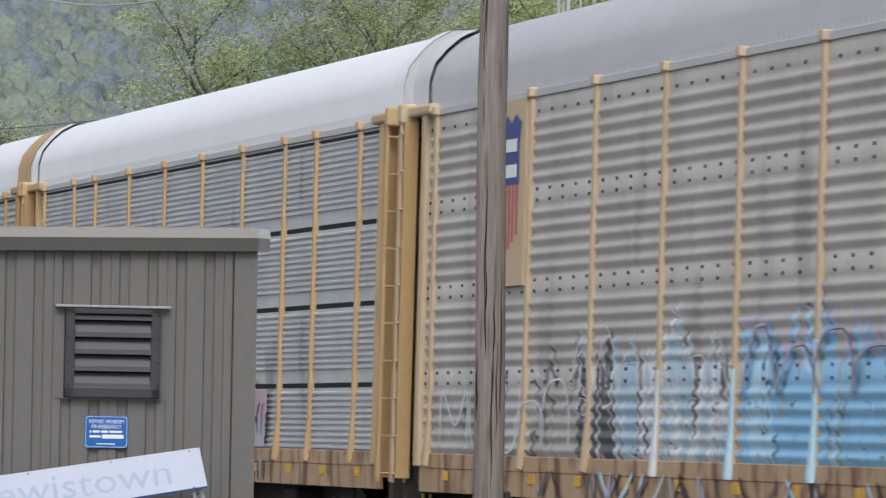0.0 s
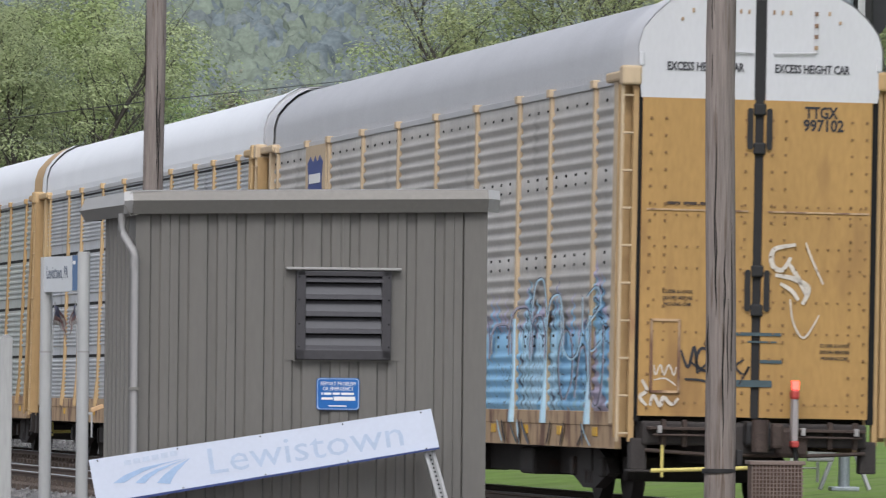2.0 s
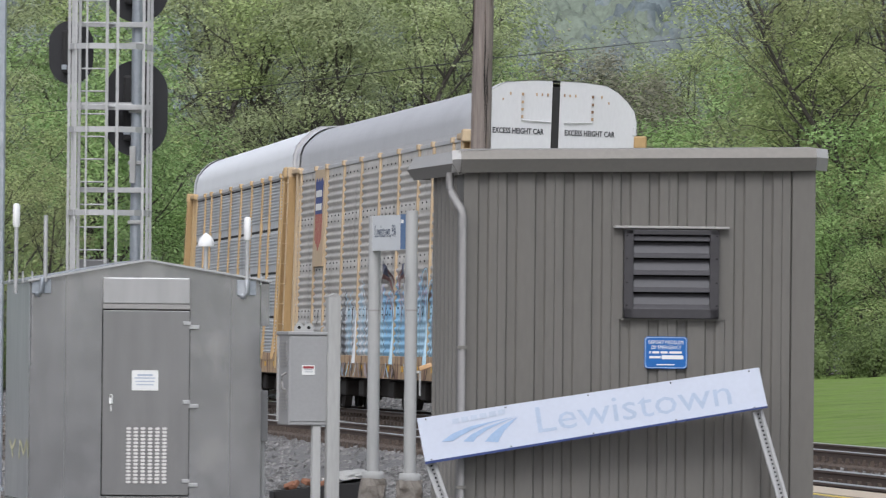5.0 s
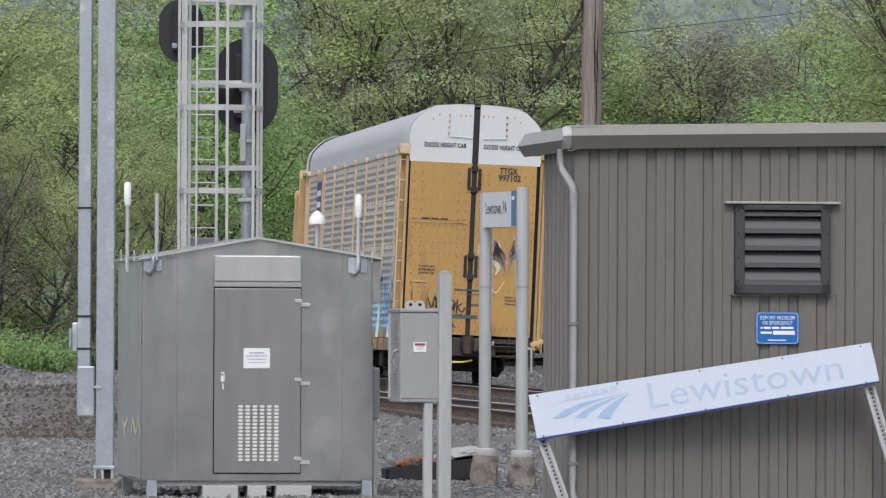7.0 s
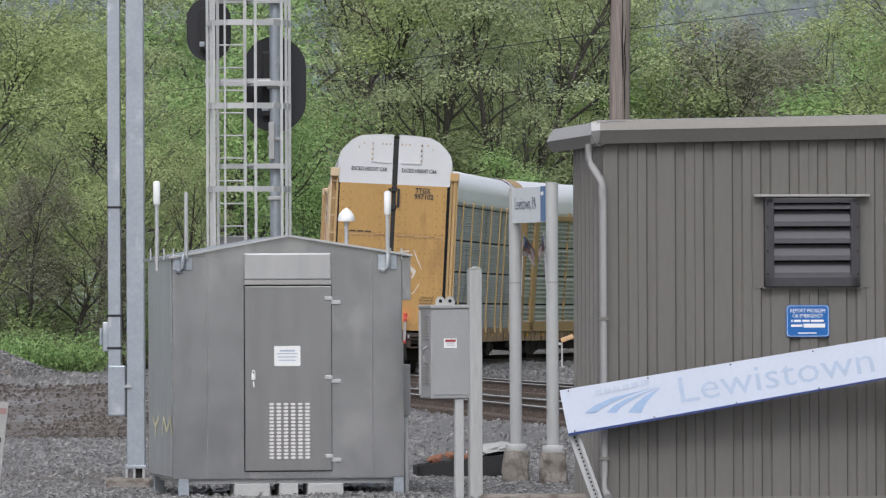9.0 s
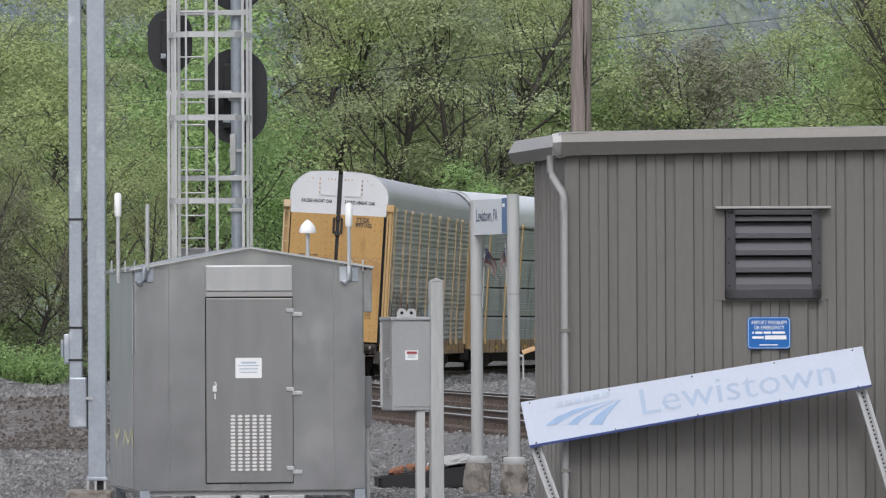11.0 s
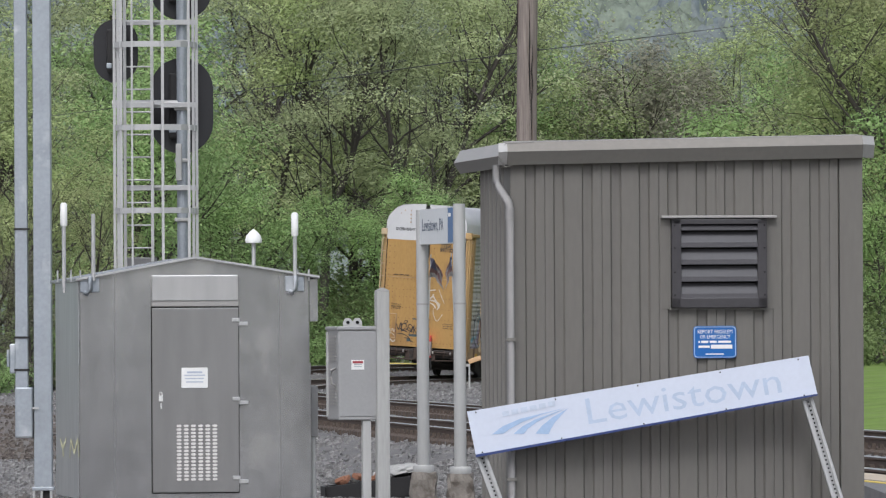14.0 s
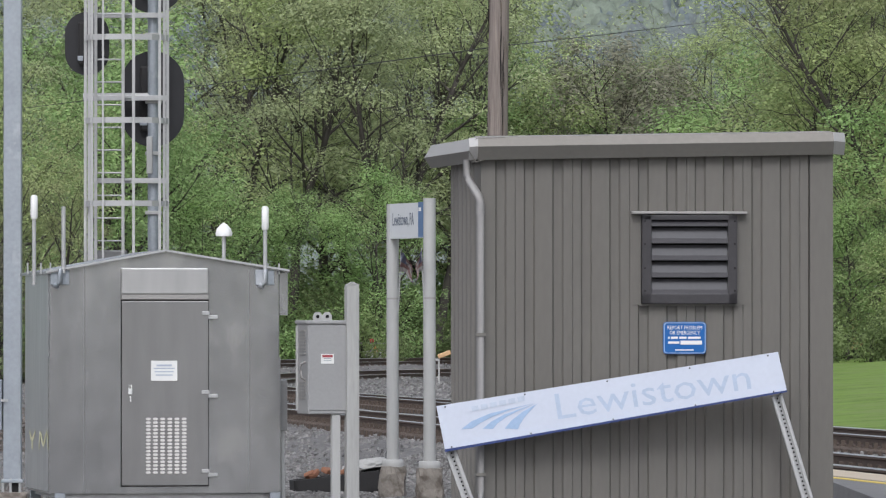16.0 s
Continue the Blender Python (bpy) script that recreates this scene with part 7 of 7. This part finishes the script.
KINDS = {
    "yellow": make_tree(11, 13.5, 4.4, 24, 0.16, 75, 20640, 0.056, LEAF_YELLOW, "tall tree in fresh yellow-green leaf", (1.0, 0.40)),
    "yellow2": make_tree(12, 12.0, 4.2, 22, 0.10, 75, 19780, 0.056, LEAF_YELLOW, "spreading tree in fresh yellow-green leaf", (1.0, 0.40)),
    "olive": make_tree(13, 18.0, 4.6, 24, 0.26, 62, 17200, 0.054, LEAF_OLIVE, "tall tree with dark limbs and olive spring leaves", (1.15, 0.32)),
    "olive2": make_tree(14, 17.0, 4.4, 22, 0.30, 56, 15480, 0.054, LEAF_OLIVE, "tall open tree with olive spring leaves", (1.15, 0.32)),
    "bright": make_tree(15, 11.0, 3.8, 24, 0.06, 75, 20640, 0.056, LEAF_BRIGHT, "bright green leafy tree", (0.95, 0.50)),
    "brown": make_tree(16, 11.5, 3.6, 30, 0.05, 110, 20640, 0.057, LEAF_BROWN, "dense brown-green evergreen tree", (0.75, 0.6)),
    "bud": make_tree(17, 17.0, 4.8, 26, 0.14, 170, 14620, 0.053, LEAF_BUD, "twiggy tree only just in leaf", (0.62, 0.28)),
}
BUSHES = {
    "bright": make_bush(21, 2.2, 3.0, 2500, 0.078, LEAF_BRIGHT, "bright green bush at the wood's edge"),
    "olive": make_bush(22, 2.4, 3.4, 2400, 0.078, LEAF_UNDER, "olive-green bush at the wood's edge"),
    "yellow": make_bush(23, 1.8, 2.4, 2000, 0.078, LEAF_UNDER, "yellow-green bush at the wood's edge"),
}
USED = set()


def plant(table, kind, x, y, k=1.0, turn=0.0):
    m = Matrix.Translation((x, y, ground_z(x, y) - 0.1)) @ pose(0, 0, 0, 0, 0, turn) @ Matrix.Diagonal((k, k, k, 1))
    ob = table[kind]
    if ob.name in USED:
        ob = copy_thing(ob, Matrix())
    USED.add(ob.name)
    ob.matrix_basis = m
    return ob


def plant_woods():
    rnd = random.Random(5)
    # bearing in degrees, distance, kind, size
    rows = (
        (-4.75, 222, "yellow2", 0.95), (-4.2, 230, "yellow", 0.84), (-3.95, 214, "yellow2", 0.75), (-3.45, 226, "yellow", 0.90), (-2.95, 240, "bright", 1.05), (-4.5, 250, "olive", 0.72),
        (-2.6, 262, "bright", 1.15), (-2.3, 276, "olive", 0.95), (-1.9, 268, "bright", 0.8), (-1.75, 288, "yellow", 1.28), (-1.35, 280, "olive2", 0.98), (-1.0, 296, "bud", 1.05), (-0.75, 282, "olive", 1.02),
        (-0.55, 292, "olive2", 1.1), (-0.1, 284, "olive", 0.95), (-0.2, 300, "yellow", 1.30), (-0.5, 272, "bright", 0.72), (-1.55, 270, "bright", 0.62), (-0.6, 310, "olive2", 1.15),
        (0.72, 300, "bright", 1.32), (1.05, 312, "yellow2", 1.30), (1.3, 330, "yellow2", 1.30), (2.0, 326, "bright", 1.38), (2.8, 300, "yellow", 1.22), (0.95, 292, "brown", 0.78), (1.35, 296, "brown", 1.10), (1.75, 290, "brown", 1.30), (2.15, 296, "brown", 1.28), (2.5, 292, "brown", 1.2), (1.7, 318, "bright", 1.28), (2.35, 312, "yellow", 1.28),
        (3.35, 258, "olive", 0.85), (3.55, 240, "yellow2", 1.2), (3.75, 222, "bud", 0.95), (2.75, 250, "bright", 1.2), (3.05, 236, "yellow2", 1.3), (3.95, 230, "bud", 1.05), (4.15, 212, "bud", 0.92), (4.3, 226, "bud", 1.05), (4.7, 214, "bud", 1.05),
        (5.1, 224, "bud", 1.08), (5.5, 210, "bud", 1.0), (5.9, 220, "bud", 1.05), (6.4, 212, "olive2", 1.0), (6.9, 220, "bud", 1.05), (7.4, 210, "olive2", 1.02), (7.9, 218, "bud", 1.05), 
        (3.7, 250, "bright", 1.0), (4.1, 248, "bright", 1.1), (4.9, 246, "olive", 1.05), (5.7, 246, "olive2", 1.1), (6.6, 244, "bud", 1.2), (7.6, 240, "olive", 1.1),
        (3.35, 212, "bright", 0.50), (3.9, 206, "yellow2", 0.55), (4.45, 203, "bright", 0.62), (4.95, 206, "olive", 0.50), (5.4, 203, "yellow2", 0.62), (6.0, 205, "bright", 0.6), (6.7, 204, "olive2", 0.5), (7.3, 204, "bright", 0.55),
        (-4.9, 207, "bud", 0.50), (-4.55, 205, "brown", 0.55), (-4.1, 206, "bud", 0.44), (-3.7, 205, "brown", 0.42), (-3.3, 207, "bud", 0.42),
        (-5.3, 215, "yellow", 0.9))
    back = ((3.2, 222, "yellow2", 1.0), (3.62, 214, "bright", 0.85), (2.95, 228, "bright", 0.75), (0.75, 288, "bright", 1.12), (1.15, 289, "bright", 1.0), (0.42, 290, "yellow2", 1.1), (-0.24, 276, "olive2", 0.9), (-5.0, 262, "yellow2", 1.2), (-4.3, 270, "bright", 1.2), (-3.6, 268, "yellow", 1.12), (-3.1, 286, "bright", 1.3), (-2.4, 304, "olive", 1.1), (-2.0, 312, "yellow", 1.45),
            (-1.55, 306, "olive2", 1.15), (-1.1, 318, "olive", 1.15), (-0.4, 322, "olive", 1.15), (0.15, 306, "yellow", 1.4))
    for a, y, kind, k in rows + back:
        k *= 1.12 if -3.2 < a < 0.2 and y > 255 else 1.06 if a < -3.2 and y > 212 else 1.0
        plant(KINDS, kind, y * math.tan(radians(a)), y, k * rnd.uniform(0.96, 1.04), rnd.uniform(0, 360))
    for a, y, kind, k in ((-1.45, 280, "olive", 1.0), (-1.2, 275, "bright", 0.95), (-1.02, 279, "olive", 1.1), (-0.82, 273, "bright", 0.9), (-0.55, 277, "olive", 1.0), (-0.3, 275, "olive", 0.9)):
        plant(BUSHES, kind, y * math.tan(radians(a)), y, k, rnd.uniform(0, 360))
    for a in (-4.72, -4.5, -4.34, -4.15, -3.98):
        plant(BUSHES, "bright", 199 * math.tan(radians(a)), 199, rnd.uniform(0.35, 0.5), rnd.uniform(0, 360))
    for i in range(16):
        y = rnd.uniform(288, 302)
        plant(BUSHES, rnd.choice(("olive", "bright")), y * math.tan(radians(-2.9 + 0.22 * i)), y, rnd.uniform(1.2, 1.7), rnd.uniform(0, 360))
    for i in range(44):
        a = -5.2 + i * 0.30 + rnd.uniform(-0.08, 0.08)
        y = 208 if a < -3.0 else 258 if a < -0.2 else 278 if a < 2.6 else 198
        if -3.0 < a < -0.2:
            y += 6 + 2 * rnd.random()
        for row in (0, 1):
            yy = y + row * 9 + rnd.uniform(-3, 5)
            plant(BUSHES, rnd.choice(("bright", "olive", "olive", "yellow") if a < 2.6 else ("yellow", "olive", "olive")), yy * math.tan(radians(a)), yy, rnd.uniform(0.35, 0.85) * (1 + 0.3 * row), rnd.uniform(0, 360))


plant_woods()


# ---- the far hillside ----
def make_hillside():
    """A wooded ridge across the valley: a slope and the crowns on it."""
    def hill_z(x, y):
        f = min(max((y - 1300) / 620, 0), 1)
        return -2 + 215 * f ** 1.25 * (0.94 + 0.10 * math.sin(x * 0.006 + 1.0)) + 5 * noise.noise(Vector((x * 0.012, y * 0.012, 0)))
    xs, ys = np.linspace(-1200, 1400, 105), np.linspace(1150, 2900, 72)
    v = [(x, y, hill_z(x, y)) for y in ys for x in xs]
    f = [(j * 105 + i, j * 105 + i + 1, (j + 1) * 105 + i + 1, (j + 1) * 105 + i) for j in range(71) for i in range(104)]
    me = bpy.data.meshes.new("hillside")
    me.from_pydata(v, [], f)
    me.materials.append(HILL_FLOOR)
    tagged(new("hillside", me), "wooded hillside across the valley", "hillside", kind="structure")
    # the closed canopy: round crowns of many sizes pushed into one another
    rnd = np.random.default_rng(9)
    gx, gy = np.arange(-150, 262, 0.95), np.arange(1400, 1790, 1.25)
    X, Y = np.meshgrid(gx, gy)
    base = -2 + 215 * np.clip((Y - 1300) / 620, 0, 1) ** 1.25 * (0.94 + 0.10 * np.sin(X * 0.006 + 1.0))
    top = np.zeros_like(X)
    kind = np.zeros(X.shape, int)
    for _ in range(12000):
        cx, cy, r = rnd.uniform(-150, 262), rnd.uniform(1400, 1790), 1.4 + 2.8 * rnd.uniform(0, 1) ** 2
        i0, i1 = np.searchsorted(gx, (cx - r, cx + r))
        j0, j1 = np.searchsorted(gy, (cy - r, cy + r))
        if i1 <= i0 or j1 <= j0:
            continue
        q = ((X[j0:j1, i0:i1] - cx) ** 2 + (Y[j0:j1, i0:i1] - cy) ** 2) / r ** 2
        dome = (rnd.uniform(0.5, 2.2) + 1.1 * r * np.sqrt(np.clip(1 - q, 0, 1))) * (q < 1)
        win = dome > top[j0:j1, i0:i1]
        top[j0:j1, i0:i1][win] = dome[win]
        w = 0.6 * noise.noise(Vector((cx * 0.02, cy * 0.02, 7))) + rnd.normal(0, 0.25)
        kind[j0:j1, i0:i1][win] = 0 if w > 0.1 else 1 if w < -0.04 else 2
    Z = base + top + rnd.normal(0, 0.55, X.shape) + 1.0
    nx, ny = len(gx), len(gy)
    idx = np.arange(nx * ny).reshape(ny, nx)
    quads = np.stack([idx[:-1, :-1], idx[:-1, 1:], idx[1:, 1:], idx[1:, :-1]], -1).reshape(-1, 4)
    which = kind[:-1, :-1].ravel()
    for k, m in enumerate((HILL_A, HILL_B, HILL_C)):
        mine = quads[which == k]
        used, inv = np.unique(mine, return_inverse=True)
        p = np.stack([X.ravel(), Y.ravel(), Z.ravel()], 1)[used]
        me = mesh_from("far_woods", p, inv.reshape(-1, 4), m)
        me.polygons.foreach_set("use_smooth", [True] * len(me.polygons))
        tagged(new("far_woods", me), "spring crowns of the far hillside woods, haze in their colour", "woods", kind="stuff")


# Distance haze is put into these greyed, bluish colours.
HILL_FLOOR = mat("hazed_hillside_floor", (0.18, 0.21, 0.19), 0.95, 0.0, 0.2, 0.02, 0.2)
HILL_A = mat("hazed_green_far_leaves", (0.172, 0.203, 0.163), 0.95, 0.0, 0.42, 0.13, 0.9, 0.0, spec=0.0)
HILL_B = mat("hazed_blue_green_far_leaves", (0.152, 0.182, 0.190), 0.95, 0.0, 0.42, 0.13, 0.9, 0.0, spec=0.0)
HILL_C = mat("hazed_grey_far_buds", (0.163, 0.188, 0.186), 0.95, 0.0, 0.42, 0.13, 0.9, 0.0, spec=0.0)
make_hillside()


# ---- motion ----
TRAIN = ((0.0, -3.9), (1.0, 10.2), (2.5, 31.4), (3.0, 38.6), (3.5, 45.6), (4.0, 52.6), (4.5, 59.6), (5.0, 66.6), (6.2, 83.2), (7.5, 101.0), (8.0, 107.9),
         (8.5, 114.8), (9.0, 121.8), (10.2, 138.2), (11.5, 155.8), (12.0, 162.4), (12.5, 168.5), (13.0, 174.4), (13.5, 180.3), (14.0, 186.5), (14.5, 192.7), (15.0, 199.2), (16.0, 212.0))


def car_pose(s):
    """The pose of a car whose rear end is s metres along the track."""
    ax, ay, _ = on_track(s + 4.1)
    bx, by, _ = on_track(s + CAR_L - 4.1)
    way = Vector((bx - ax, by - ay, 0)).normalized()
    base = Vector((ax, ay, RAIL_Z)) - 4.1 * way
    return Matrix.Translation(base) @ pose(0, 0, 0, 0, 0, math.degrees(math.atan2(way.y, way.x))) @ pose(0, 0, 0, cant(s + 2), 0, 0)


def motions():
    ts, ss = [a for a, _ in TRAIN], [b for _, b in TRAIN]
    for k, car in enumerate(CARS):
        rows = [(t, car_pose(float(np.interp(t, ts, ss)) + 0.5 + PITCH * k)) for t in np.arange(0, 16.01, 0.5)]
        walk(car, rows)
    # the flasher's lit side comes round to the rear once
    turns = ((0.0, 150), (1.6, 150), (1.8, 80), (1.95, 8), (2.12, -8), (2.25, -80), (2.45, -150), (16.0, -150))
    walk(FLASHER, [(t, pose(-0.20, -0.435, 1.45, 0, 0, a)) for t, a in turns])


motions()
